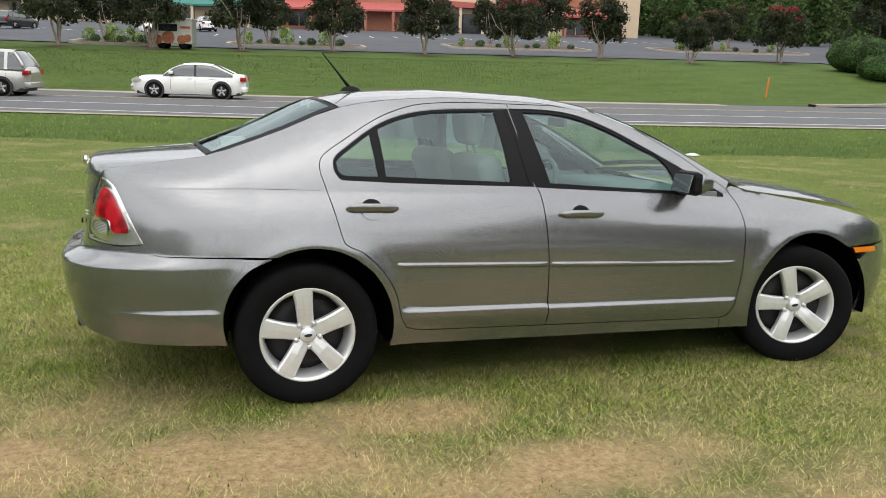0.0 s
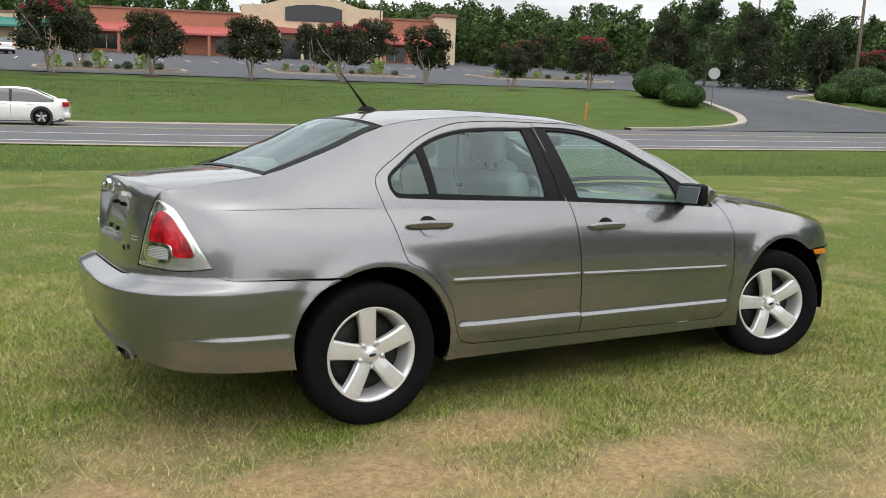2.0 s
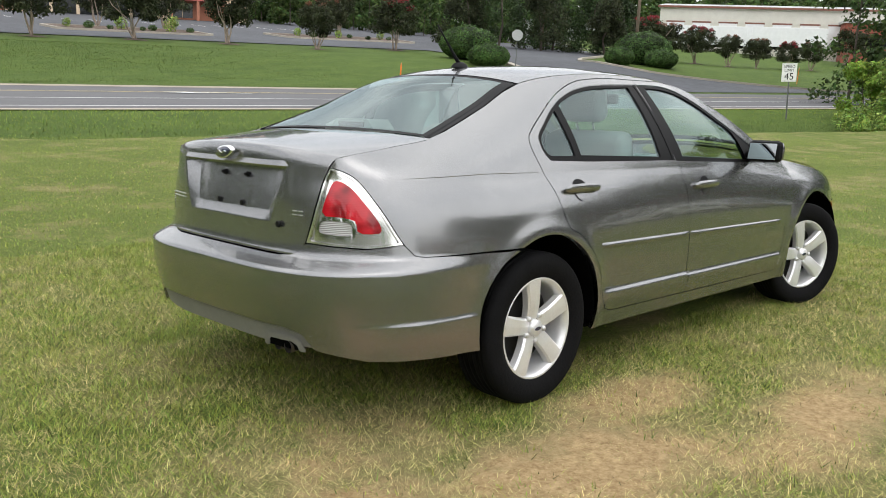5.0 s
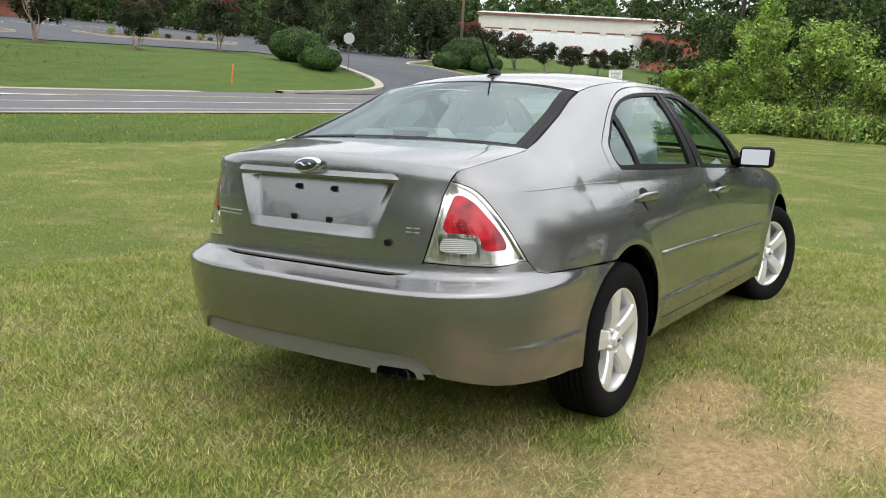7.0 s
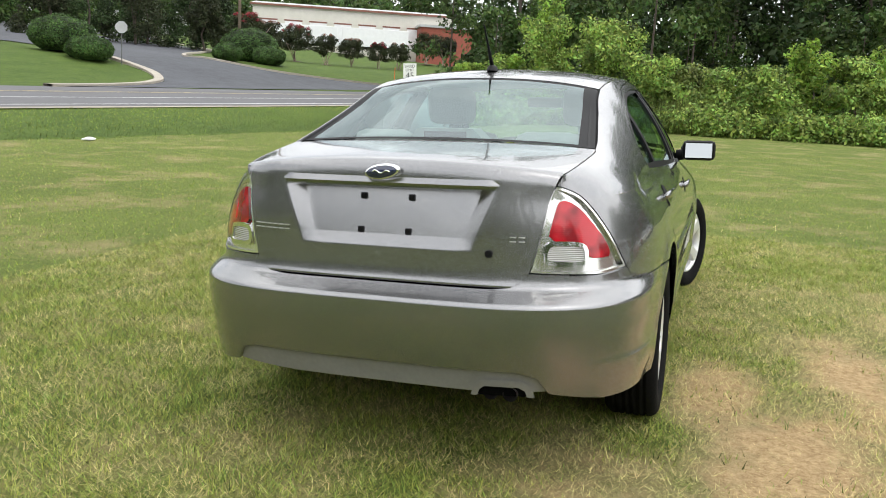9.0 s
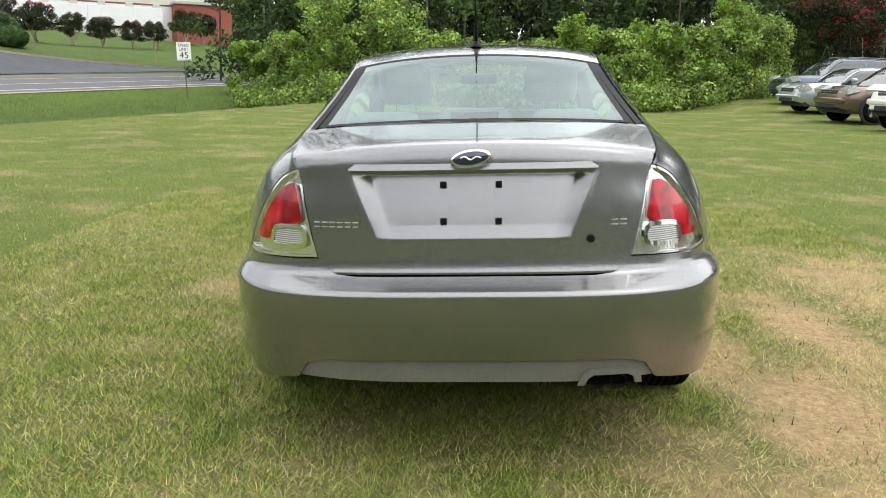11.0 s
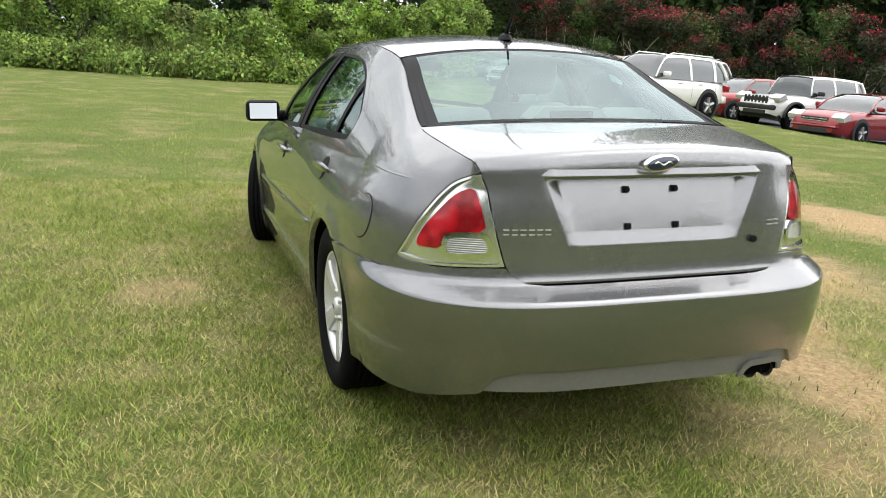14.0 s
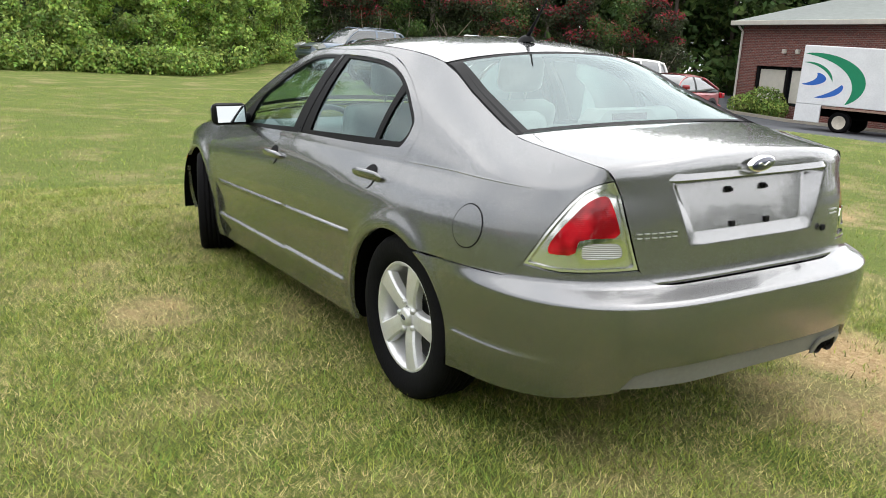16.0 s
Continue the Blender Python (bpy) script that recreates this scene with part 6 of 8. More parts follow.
for k, (za, zb) in enumerate(((16.6, 20), (16.0, 19.0), (15.0, 18))):
    bm = bmesh.new()
    a, b = Vector((72.2, 46.0, za - 1.5)), Vector((-60, 78, zb - 2))
    pts = [a.lerp(b, f / 20) - Vector((0, 0, 6 * (f / 20) * (1 - f / 20))) for f in range(21)]
    tube(bm, pts, 0.02, 5, cap=False)
    tagged(part("power_line", bm, M_INK), "thin black overhead power line", "cable", "overhead lines")
x, y = 38.0, 76.2
lp = thing("lamp_post", Matrix.Translation((x, y, gz(x, y))), "dark car park lamp post on a concrete foot", "lamp post")
bm = bmesh.new()
tube(bm, [(0, 0, 0.5), (0, 0, 9)], [0.09, 0.06], 10)
part("shaft", bm, M_POST, lp)
part("foot", boxes((-0.3, 0.3, -0.3, 0.3, -0.2, 0.8), bevel=0.04), M_YELLOW, lp)


# ---- a small painted trailer parked behind the bank ----
trailer = thing("painted_trailer", Matrix.Translation((0.75, 57.9, gz(0.75, 57.9) - 0.02)) @ pose(0, 0, 0, 0, 0, -12), "pale painted sales trailer with brown pictures on its lower sides", "trailer")
M_MURAL = mat("brown_mural", (0.30, 0.10, 0.04), 0.6, var=0.5, scale=4)
part("body", boxes((-1.3, 1.3, -0.9, 0.9, 0.35, 1.95), bevel=0.05), mat("trailer_skin", (0.46, 0.46, 0.42), 0.5, var=0.12, scale=2), trailer, "pale body")
part("roof", boxes((-1.34, 1.34, -0.94, 0.94, 1.95, 2.02), bevel=0.02), M_WHITE, trailer, "white roof")
part("serving_hatch", boxes((-1.05, 0.35, -0.93, -0.90, 1.15, 1.62), bevel=0.01), M_DARKGLASS, trailer, "dark serving hatch")
for k, (a, b, c) in enumerate(((-0.25, 0.75, 0.42), (0.62, 0.62, 0.30), (-0.92, 0.60, 0.30), (1.0, 0.72, 0.26))):
    bm = bmesh.new()
    revolve(bm, [(0.0001, -0.02 - 0.003 * k), (0.8 * c, -0.02 - 0.003 * k), (c, -0.008 - 0.003 * k), (c, 0.01)], 20, Matrix.Translation((a, -0.90, b)))
    part("picture", bm, M_MURAL, trailer, "round brown picture")
part("letter_bar", boxes((0.55, 1.2, -0.915, -0.90, 1.35, 1.5), bevel=0.004), mat("red_print", (0.42, 0.05, 0.04), 0.5, var=0.1, scale=6), trailer, "red print")
for sx in (-0.7, 0.7):
    for sy in (-0.8, 0.8):
        bm = bmesh.new()
        revolve(bm, [(0.0001, -0.09), (0.18, -0.09), (0.27, -0.08), (0.29, -0.05), (0.29, 0.05), (0.27, 0.08), (0.0001, 0.09)], 20, Matrix.Translation((sx, sy, 0.29)))
        part("wheel", bm, M_RUBBER, trailer, "black tyre", smooth=True)


# ---- foliage ----
def leaf_mat(name, color, var=0.35, hue=0.03, trans=0.35, clump=0.0):
    m = bpy.data.materials.new(name)
    m.use_nodes = True
    n, l = m.node_tree.nodes, m.node_tree.links
    b, out = n["Principled BSDF"], n["Material Output"]
    b.inputs["Roughness"].default_value, b.inputs["Specular IOR Level"].default_value = 0.6, 0.25
    ge, hs = n.new("ShaderNodeNewGeometry"), n.new("ShaderNodeHueSaturation")
    hs.inputs["Color"].default_value = (*color, 1)
    for key, lo, hi in (("Value", 1 - var, 1 + var), ("Hue", 0.5 - hue, 0.5 + hue)):
        mr = n.new("ShaderNodeMapRange")
        mr.inputs["To Min"].default_value, mr.inputs["To Max"].default_value = lo, hi
        if key == "Hue":
            wn_ = n.new("ShaderNodeTexWhiteNoise")
            wn_.noise_dimensions = "1D"
            l.new(ge.outputs["Random Per Island"], wn_.inputs["W"])
            l.new(wn_.outputs["Value"], mr.inputs["Value"])
        else:
            l.new(ge.outputs["Random Per Island"], mr.inputs["Value"])
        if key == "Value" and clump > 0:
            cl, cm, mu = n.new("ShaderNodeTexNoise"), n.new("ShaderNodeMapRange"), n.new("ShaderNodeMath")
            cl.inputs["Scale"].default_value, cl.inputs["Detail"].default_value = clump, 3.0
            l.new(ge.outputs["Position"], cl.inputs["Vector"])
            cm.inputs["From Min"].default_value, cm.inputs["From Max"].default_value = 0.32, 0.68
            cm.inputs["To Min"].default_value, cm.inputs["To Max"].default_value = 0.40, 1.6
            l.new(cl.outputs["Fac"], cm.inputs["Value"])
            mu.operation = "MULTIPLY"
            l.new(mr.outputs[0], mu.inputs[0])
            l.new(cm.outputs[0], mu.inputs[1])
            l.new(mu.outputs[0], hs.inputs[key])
        else:
            l.new(mr.outputs[0], hs.inputs[key])
    l.new(hs.outputs[0], b.inputs["Base Color"])
    tr, mx = n.new("ShaderNodeBsdfTranslucent"), n.new("ShaderNodeMixShader")
    l.new(hs.outputs[0], tr.inputs["Color"])
    mx.inputs[0].default_value = trans
    l.new(b.outputs[0], mx.inputs[1])
    l.new(tr.outputs[0], mx.inputs[2])
    l.new(mx.outputs[0], out.inputs["Surface"])
    return m


def quads_object(name, V, material, parent=None, label="", tris=False):
    """One mesh of many loose leaves; V holds four (or three) corners a leaf."""
    k = 3 if tris else 4
    V = np.ascontiguousarray(V.reshape(-1, 3), dtype=np.float32)
    nf = len(V) // k
    me = bpy.data.meshes.new(name)
    me.vertices.add(len(V))
    me.vertices.foreach_set("co", V.ravel())
    me.loops.add(len(V))
    me.loops.foreach_set("vertex_index", np.arange(len(V), dtype=np.int32))
    me.polygons.add(nf)
    me.polygons.foreach_set("loop_start", np.arange(0, len(V), k, dtype=np.int32))
    me.polygons.foreach_set("loop_total", np.full(nf, k, dtype=np.int32))
    me.update(calc_edges=True)
    me.materials.append(material)
    ob = new(name, me)
    if parent is not None:
        ob.parent = parent
    if label:
        tagged(ob, label)
    return ob


def leaves(rng, blobs, n, size, shell=0.55, up=0.35, slim=0.55):
    """n leaf quads spread over blobs (x, y, z, rx, ry, rz), mostly near their skins."""
    blobs = np.array(blobs, float)
    wgt = (blobs[:, 3] * blobs[:, 4] + blobs[:, 3] * blobs[:, 5] + blobs[:, 4] * blobs[:, 5])
    pick = rng.choice(len(blobs), n, p=wgt / wgt.sum())
    d = rng.normal(size=(n, 3))
    d /= np.linalg.norm(d, axis=1, keepdims=True)
    r = shell + (1.08 - shell) * rng.random(n) ** 0.6
    c = blobs[pick, :3] + d * blobs[pick, 3:] * r[:, None]
    nor = d * 0.7 + rng.normal(size=(n, 3)) * 0.6 + np.array([0, 0, up])
    nor /= np.linalg.norm(nor, axis=1, keepdims=True)
    a = np.cross(nor, rng.normal(size=(n, 3)))
    a /= np.linalg.norm(a, axis=1, keepdims=True)
    b = np.cross(nor, a)
    s = size * (0.6 + 0.8 * rng.random(n))[:, None]
    return np.stack([c - a * s * 0.5, c + b * s * slim * 0.5, c + a * s * 0.5, c - b * s * slim * 0.5], 1)


M_BARK = mat("grey_brown_bark", (0.085, 0.068, 0.055), 0.9, var=0.25, scale=6, bump=0.5, bscale=20)
M_BARK_PALE = mat("smooth_pale_bark", (0.30, 0.24, 0.19), 0.8, var=0.2, scale=5, bump=0.2, bscale=20)
L_MYRTLE = leaf_mat("myrtle_leaves", (0.038, 0.047, 0.020), 0.45, 0.035, clump=1.0)
L_BLOOM = leaf_mat("red_blooms", (0.27, 0.032, 0.045), 0.4, 0.02)
L_RUST = leaf_mat("rusty_seed_heads", (0.20, 0.085, 0.050), 0.4, 0.02)
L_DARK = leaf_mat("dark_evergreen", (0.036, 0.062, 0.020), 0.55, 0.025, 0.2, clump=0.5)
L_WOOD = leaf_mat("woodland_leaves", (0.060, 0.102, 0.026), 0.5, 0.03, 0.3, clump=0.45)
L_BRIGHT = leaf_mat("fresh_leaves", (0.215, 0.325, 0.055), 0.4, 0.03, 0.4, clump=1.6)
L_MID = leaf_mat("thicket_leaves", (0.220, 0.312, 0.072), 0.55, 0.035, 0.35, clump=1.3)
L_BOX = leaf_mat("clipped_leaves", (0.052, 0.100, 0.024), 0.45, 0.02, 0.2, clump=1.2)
L_STRAW = leaf_mat("tall_straw_grass", (0.170, 0.215, 0.060), 0.45, 0.03, 0.3, clump=1.5)


def trunk(rng, base, tops, r0, parent, material, name="trunk", label=""):
    bm = bmesh.new()
    for t in tops:
        b, t = Vector(base), Vector(t)
        m1 = b.lerp(t, 0.35) + Vector((rng.normal() * 0.06, rng.normal() * 0.06, 0)) * (t - b).length
        m2 = b.lerp(t, 0.7) + Vector((rng.normal() * 0.05, rng.normal() * 0.05, 0)) * (t - b).length
        tube(bm, [b + Vector((rng.normal() * r0, rng.normal() * r0, -0.1)), m1, m2, t], [r0, r0 * 0.75, r0 * 0.5, r0 * 0.25], 7, cap=False)
    return part(name, bm, material, parent, label, smooth=True)


def myrtle(rng, h, w, bloom, n=6000):
    """A small crape myrtle: several pale stems under a rounded dark crown with flower heads on top."""
    t = thing("crape_myrtle", Matrix.Identity(4), "dark-leaved crape myrtle with reddish blooms on a mulch ring", "tree", "car park trees")
    tops = [(rng.normal() * w * 0.22, rng.normal() * w * 0.22, h * (0.55 + 0.2 * rng.random())) for _ in range(5)]
    trunk(rng, (0, 0, 0), tops, 0.07, t, M_BARK_PALE)
    blobs = []
    for k in range(44):
        a, f = rng.random() * math.tau, rng.random()
        z = h * (0.36 + 0.56 * f)
        rad = w * 0.5 * math.sqrt(max(0.05, 1 - ((z / h - 0.58) / 0.46) ** 2)) * (0.35 + 0.65 * rng.random())
        q = w * (0.11 + 0.08 * rng.random())
        blobs.append((rad * math.cos(a), rad * math.sin(a), z, q, q, q * 0.75))
    quads_object("crown", leaves(rng, blobs, n, 0.21, 0.25), L_MYRTLE, t, "dark green crown")
    if bloom > 0:
        hi = sorted(blobs, key=lambda b: -b[2])[:int(12 * bloom) + 2]
        quads_object("blossom", leaves(rng, [(b[0], b[1], b[2] + b[5] * 0.8, b[3] * 0.5, b[4] * 0.5, b[5] * 0.5) for b in hi], int(1300 * bloom), 0.15, 0.3), L_BLOOM if bloom > 0.5 else L_RUST, t, "red flower heads")
    bm = bmesh.new()
    revolve(bm, [(0.0001, 0.10), (0.5, 0.08), (0.95, -0.02)], 18, pose(0, 0, 0, 90, 0, 0))
    part("mulch_ring", bm, M_MULCH, t, "brown mulch ring")
    return t


rng = np.random.default_rng(7)
MY = [myrtle(rng, 4.4, 3.8, 0.35), myrtle(rng, 4.4, 4.0, 0.9), myrtle(rng, 4.4, 3.6, 0.2)]
for t, (x, y) in zip(MY, ((11.6, 57.8), (46.5, 53.0), (31.2, 54.1))):
    t.matrix_world = Matrix.Translation((x, y, gz(x, y)))
for i, (x, y, k, hh) in enumerate(((-6.3, 56.2, 0, 5.0), (-4.1, 68.3, 2, 4.6), (-0.9, 56.5, 0, 5.0), (5.1, 57.6, 1, 4.9), (8.8, 71.5, 2, 4.4), (17.9, 55.6, 0, 4.4), (30.3, 74.8, 2, 4.4), (24.8, 55.7, 1, 4.3),
                                   (35.7, 73.1, 0, 5.3), (36.9, 51.0, 2, 3.3), (52.5, 70.5, 0, 4.0), (-14.0, 57.0, 1, 4.8), (-18.5, 60.0, 0, 4.6), (60.5, 79.0, 2, 4.5))):
    copy_thing(MY[k], Matrix.Translation((x, y, gz(x, y))) @ pose(0, 0, 0, 0, 0, 67 * i) @ Matrix.Scale(hh / 4.4, 4))


def shrub(name, rng, blobs, n, size, lm, label, category="shrub", group="", shell=0.6, kind=""):
    t = thing(name, Matrix.Identity(4), label, category, group, kind)
    quads_object("foliage", leaves(rng, blobs, n, size, shell), lm, t)
    trunk(rng, (0, 0, 0), [(b[0] * 0.6, b[1] * 0.6, b[2]) for b in blobs[:4]], 0.03, t, M_BARK, "stems")
    return t


def clipped(w, d, h, n):
    """A clipped evergreen mound: a dense core under short leaves."""
    t = thing("clipped_bush", Matrix.Identity(4), "large rounded clipped evergreen bush on the grass", "bush", "clipped bushes")
    bm = bmesh.new()
    bmesh.ops.create_icosphere(bm, subdivisions=3, radius=1.0)
    for v in bm.verts:
        q = noise.noise(v.co * 2.3) * 0.07 + noise.noise(v.co * 6.0) * 0.03
        zz = max(v.co.z, -0.85)
        v.co = Vector((v.co.x * w / 2 * 0.94, v.co.y * d / 2 * 0.94, (zz + 0.85) / 1.85 * h * 0.96)) * (1 + q)
    # solid core, coloured near-black for the shade inside the bush
    part("core", bm, mat("bush_core_shade", (0.012, 0.020, 0.008), 0.95, var=0.3, scale=3), t, "near-black core for the shade between the leaves", smooth=True)
    u = rng.normal(size=(n, 3))
    u /= np.linalg.norm(u, axis=1, keepdims=True)
    u = u[u[:, 2] > -0.80]
    f = np.array([noise.noise(Vector(p) * 2.3) * 0.07 + noise.noise(Vector(p) * 6.0) * 0.03 for p in u])
    c = np.stack([u[:, 0] * w / 2, u[:, 1] * d / 2, (np.maximum(u[:, 2], -0.85) + 0.85) / 1.85 * h], 1) * (0.94 + f + 0.07 * rng.random(len(u)))[:, None]
    nor = u + rng.normal(size=u.shape) * 0.55
    nor /= np.linalg.norm(nor, axis=1, keepdims=True)
    a = np.cross(nor, rng.normal(size=u.shape))
    a /= np.linalg.norm(a, axis=1, keepdims=True)
    b = np.cross(nor, a)
    s = 0.11 * (0.6 + 0.8 * rng.random(len(u)))[:, None]
    quads_object("foliage", np.stack([c - a * s * 0.6, c + b * s * 0.4, c + a * s * 0.6, c - b * s * 0.4], 1), L_BOX, t, "short dense leaves")
    return t


for x, y, w, d, h, n in ((44.6, 42.6, 4.6, 4.0, 2.4, 11000), (43.0, 39.0, 3.4, 3.0, 1.55, 8000), (64.6, 40.2, 5.4, 4.2, 2.9, 11000), (59.6, 39.3, 2.6, 2.5, 1.5, 6000), (62.9, 37.3, 3.0, 2.8, 1.6, 6500)):
    clipped(w, d, h, n).matrix_world = Matrix.Translation((x, y, gz(x, y) - 0.05)) @ pose(0, 0, 0, 0, 0, float(rng.random() * 90))

# small planting on the islands
small = shrub("low_shrub", rng, [(0, 0, 0.28, 0.42, 0.42, 0.30), (0.2, 0.1, 0.35, 0.3, 0.3, 0.25)], 700, 0.10, L_BOX, "small rounded shrub in a mulch bed", group="island shrubs")
pale = shrub("pale_shrub", rng, [(0, 0, 0.5, 0.45, 0.45, 0.5), (0.25, 0.1, 0.7, 0.3, 0.3, 0.35)], 600, 0.12, L_MID, "loose pale green shrub in a mulch bed", group="island shrubs")
first = True
for (s0, s1, v0, v1) in ISLANDS:
    for k in range(8):
        s, v = s0 + 1 + (s1 - s0 - 2) * (k + 0.5 * rng.random()) / 8, v0 + 0.9 + 1.6 * rng.random()
        x, y = sv(s, v)
        src = small if k % 3 else pale
        m = Matrix.Translation((x, y, gz(x, y) + 0.18)) @ pose(0, 0, 0, 0, 0, 50 * k) @ Matrix.Scale(0.7 + 0.6 * float(rng.random()), 4)
        if first and src is small:
            src.matrix_world, first = m, False
        else:
            copy_thing(src, m)
x, y = sv(-8.0, 43.0)
pale.matrix_world = Matrix.Translation((x, y, gz(x, y) + 0.18))

# ---- the overgrown thicket along the lawn's far edge ----
def thicket_blobs(h, w, n):
    out = []
    for _ in range(n):
        z = h * rng.random() ** 0.8
        q = w * (0.08 + 0.11 * rng.random())
        k = 1.0 - 0.55 * z / h
        out.append((rng.normal() * w * 0.26 * k, rng.normal() * w * 0.26 * k, max(q * 0.6, z), q, q, q * 0.8))
    return out


TH = [(38.5, 11.5, 2.8, 2.4, 1), (36.0, 9.4, 3.2, 3.0, 0), (37.0, 7.6, 6.2, 3.2, 1), (39.0, 10.0, 3.6, 2.8, 1), (34.6, 6.6, 4.6, 4.0, 0), (34.2, 4.4, 4.4, 4.0, 0), (33.2, 2.6, 2.9, 3.4, 2), (34.5, 0.9, 2.6, 3.2, 3),
      (33.0, -0.5, 2.4, 3.2, 2), (32.0, -2.2, 2.7, 3.4, 2), (33.4, -3.4, 3.9, 3.2, 1), (32.2, -5.2, 3.2, 3.2, 0), (33.6, -6.8, 3.6, 3.0, 1), (32.8, -8.6, 3.2, 3.0, 2), (34.4, -10.2, 4.1, 3.0, 1), (36.0, -12.0, 3.6, 3.4, 0), (38.5, -13.0, 3.4, 3.4, 0)]
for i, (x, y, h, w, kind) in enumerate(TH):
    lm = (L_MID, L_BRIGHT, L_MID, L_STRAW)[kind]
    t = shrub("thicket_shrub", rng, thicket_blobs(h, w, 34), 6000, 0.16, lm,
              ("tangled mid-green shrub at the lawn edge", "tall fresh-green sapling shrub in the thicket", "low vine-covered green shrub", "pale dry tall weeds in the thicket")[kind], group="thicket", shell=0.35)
    t.matrix_world = Matrix.Translation((x, y, gz(x, y) - 0.1))
# trailing vines at its foot
blobs = []
for k in range(150):
    f = k / 149
    x = np.interp(f, [0, 0.25, 0.5, 0.75, 1.0], [35.2, 32.6, 30.8, 30.8, 35.0]) + rng.normal() * 0.6
    y = 11.0 - 23.0 * f + rng.normal() * 0.3
    q = 0.5 + 0.45 * rng.random()
    blobs.append((x, y, gz(x, y) + 0.25 + 0.5 * rng.random(), q, q, q * 0.7))
tagged(quads_object("ground_vines", leaves(rng, blobs, 30000, 0.16, 0.5), L_MID), "leafy vines sprawling along the lawn edge", "vines", "", "stuff")
n = 1400
bx, by = 32.4 + rng.normal(size=n) * 0.9, 0.6 + rng.normal(size=n) * 1.6
bz = ground_z(bx, by)
hh, lean = 0.8 + 0.9 * rng.random(n), rng.normal(size=(n, 2)) * 0.25
w = 0.018
V = np.stack([np.stack([bx - w, by - w, bz], 1), np.stack([bx + w, by + w, bz], 1), np.stack([bx + lean[:, 0], by + lean[:, 1], bz + hh], 1)], 1)
tagged(quads_object("tall_grass", V, L_STRAW, tris=True), "tall seeding grass in the thicket", "grass", "", "stuff")

# ---- crape myrtle row behind the parked cars ----
for i in range(11):
    f = i / 10
    x, y = 41.0 - 13.5 * f, -15.5 - 12.0 * f
    h = 4.4 + 0.5 * rng.random()
    t = thing("flowering_myrtle", Matrix.Translation((x, y, gz(x, y))), "large crape myrtle with rust and red flower heads", "tree", "myrtle row")
    bl = thicket_blobs(h, 4.2, 26)
    quads_object("crown", leaves(rng, bl, 5200, 0.15, 0.35), L_MYRTLE if i % 3 else L_WOOD, t, "dark green crown")
    top = sorted(bl, key=lambda b: -b[2])[:15]
    quads_object("blossom", leaves(rng, [(b[0], b[1], b[2] + b[5] * 0.7, b[3] * 0.8, b[4] * 0.8, b[5] * 0.6) for b in top], 900, 0.13, 0.5), L_RUST if i % 3 == 0 else L_BLOOM, t, "rust-red flower heads")
    trunk(rng, (0, 0, 0), [(rng.normal(), rng.normal(), 2.6) for _ in range(4)], 0.06, t, M_BARK_PALE)

# ---- woodland ----
def wood(name, spots, size, per, lm, label, conifer=0.0, base_z=None):
    """Many trees too far or dense to count: trunks and crowns of leaf clumps."""
    allv, bm = [], bmesh.new()
    for x, y, h in spots:
        z = gz(x, y) if base_z is None else base_z
        con = rng.random() < conifer
        bl = []
        for _ in range(22):
            f = rng.random()
            if con:
                zz, rr = h * (0.06 + 0.92 * f), h * 0.18 * (1.05 - f)
            else:
                zz, rr = h * (0.05 + 0.88 * f), h * 0.25 * math.sqrt(max(0.1, 1 - ((f - 0.45) / 0.6) ** 2))
            a = rng.random() * math.tau
            q = h * (0.075 + 0.05 * rng.random())
            bl.append((x + rr * math.cos(a), y + rr * math.sin(a), z + zz, q, q, q * 0.8))
        allv.append(leaves(rng, bl, per, size, 0.3))
        tube(bm, [(x, y, z - 0.5), (x, y, z + h * 0.8)], [h * 0.009, h * 0.004], 6, cap=False)
    tagged(quads_object(name, np.concatenate(allv), lm), label, "woodland", "", "stuff")
    tagged(part(name + "_trunks", bm, M_BARK), "grey-brown trunks of the woodland", "tree trunks", "", "stuff")


def spread(n, az0, az1, d0, d1, h0, h1):
    out = []
    for k in range(n):
        a = radians(az0 + (az1 - az0) * (k + rng.random()) / n)
        d = d0 + (d1 - d0) * rng.random()
        out.append((d * math.sin(a), d * math.cos(a), h0 + (h1 - h0) * rng.random()))
    return out


# upper crowns, out of view, are raised to darken the boot deck's reflections
wood("near_woods", spread(60, 76, 130, 54, 82, 17, 22), 0.46, 2900, L_DARK, "dark mixed woodland behind the thicket", 0.45)
wood("office_woods", spread(50, 118, 156, 58, 80, 18, 23), 0.60, 2300, L_WOOD, "green woodland behind the myrtles and office", 0.2)
wood("bright_woods", spread(22, 71, 112, 44, 56, 6, 10), 0.30, 1900, L_WOOD, "younger trees at the wood's edge", 0.1)
wood("far_woods", spread(150, -24, 76, 180, 245, 12, 17), 0.95, 1150, L_WOOD, "wooded hillside behind the shops", 0.25)
wood("hill_woods", spread(60, 24, 68, 158, 182, 8, 12), 0.8, 900, L_WOOD, "trees in front of the wooded hillside", 0.2)
wood("farther_woods", spread(110, -26, 84, 260, 330, 16, 21), 1.5, 650, L_DARK, "distant wooded ridge", 0.25)
wood("park_woods", spread(40, 29, 50, 125, 150, 6, 9), 0.6, 800, L_WOOD, "trees beyond the car park", 0.3)
# added out of view: low far trees, then nearer ones darkening the car's tail
wood("unseen_far_woods", spread(24, 155, 200, 190, 250, 9, 13), 1.8, 300, L_WOOD, "unseen distant trees added as a low horizon for reflections", 0.3)
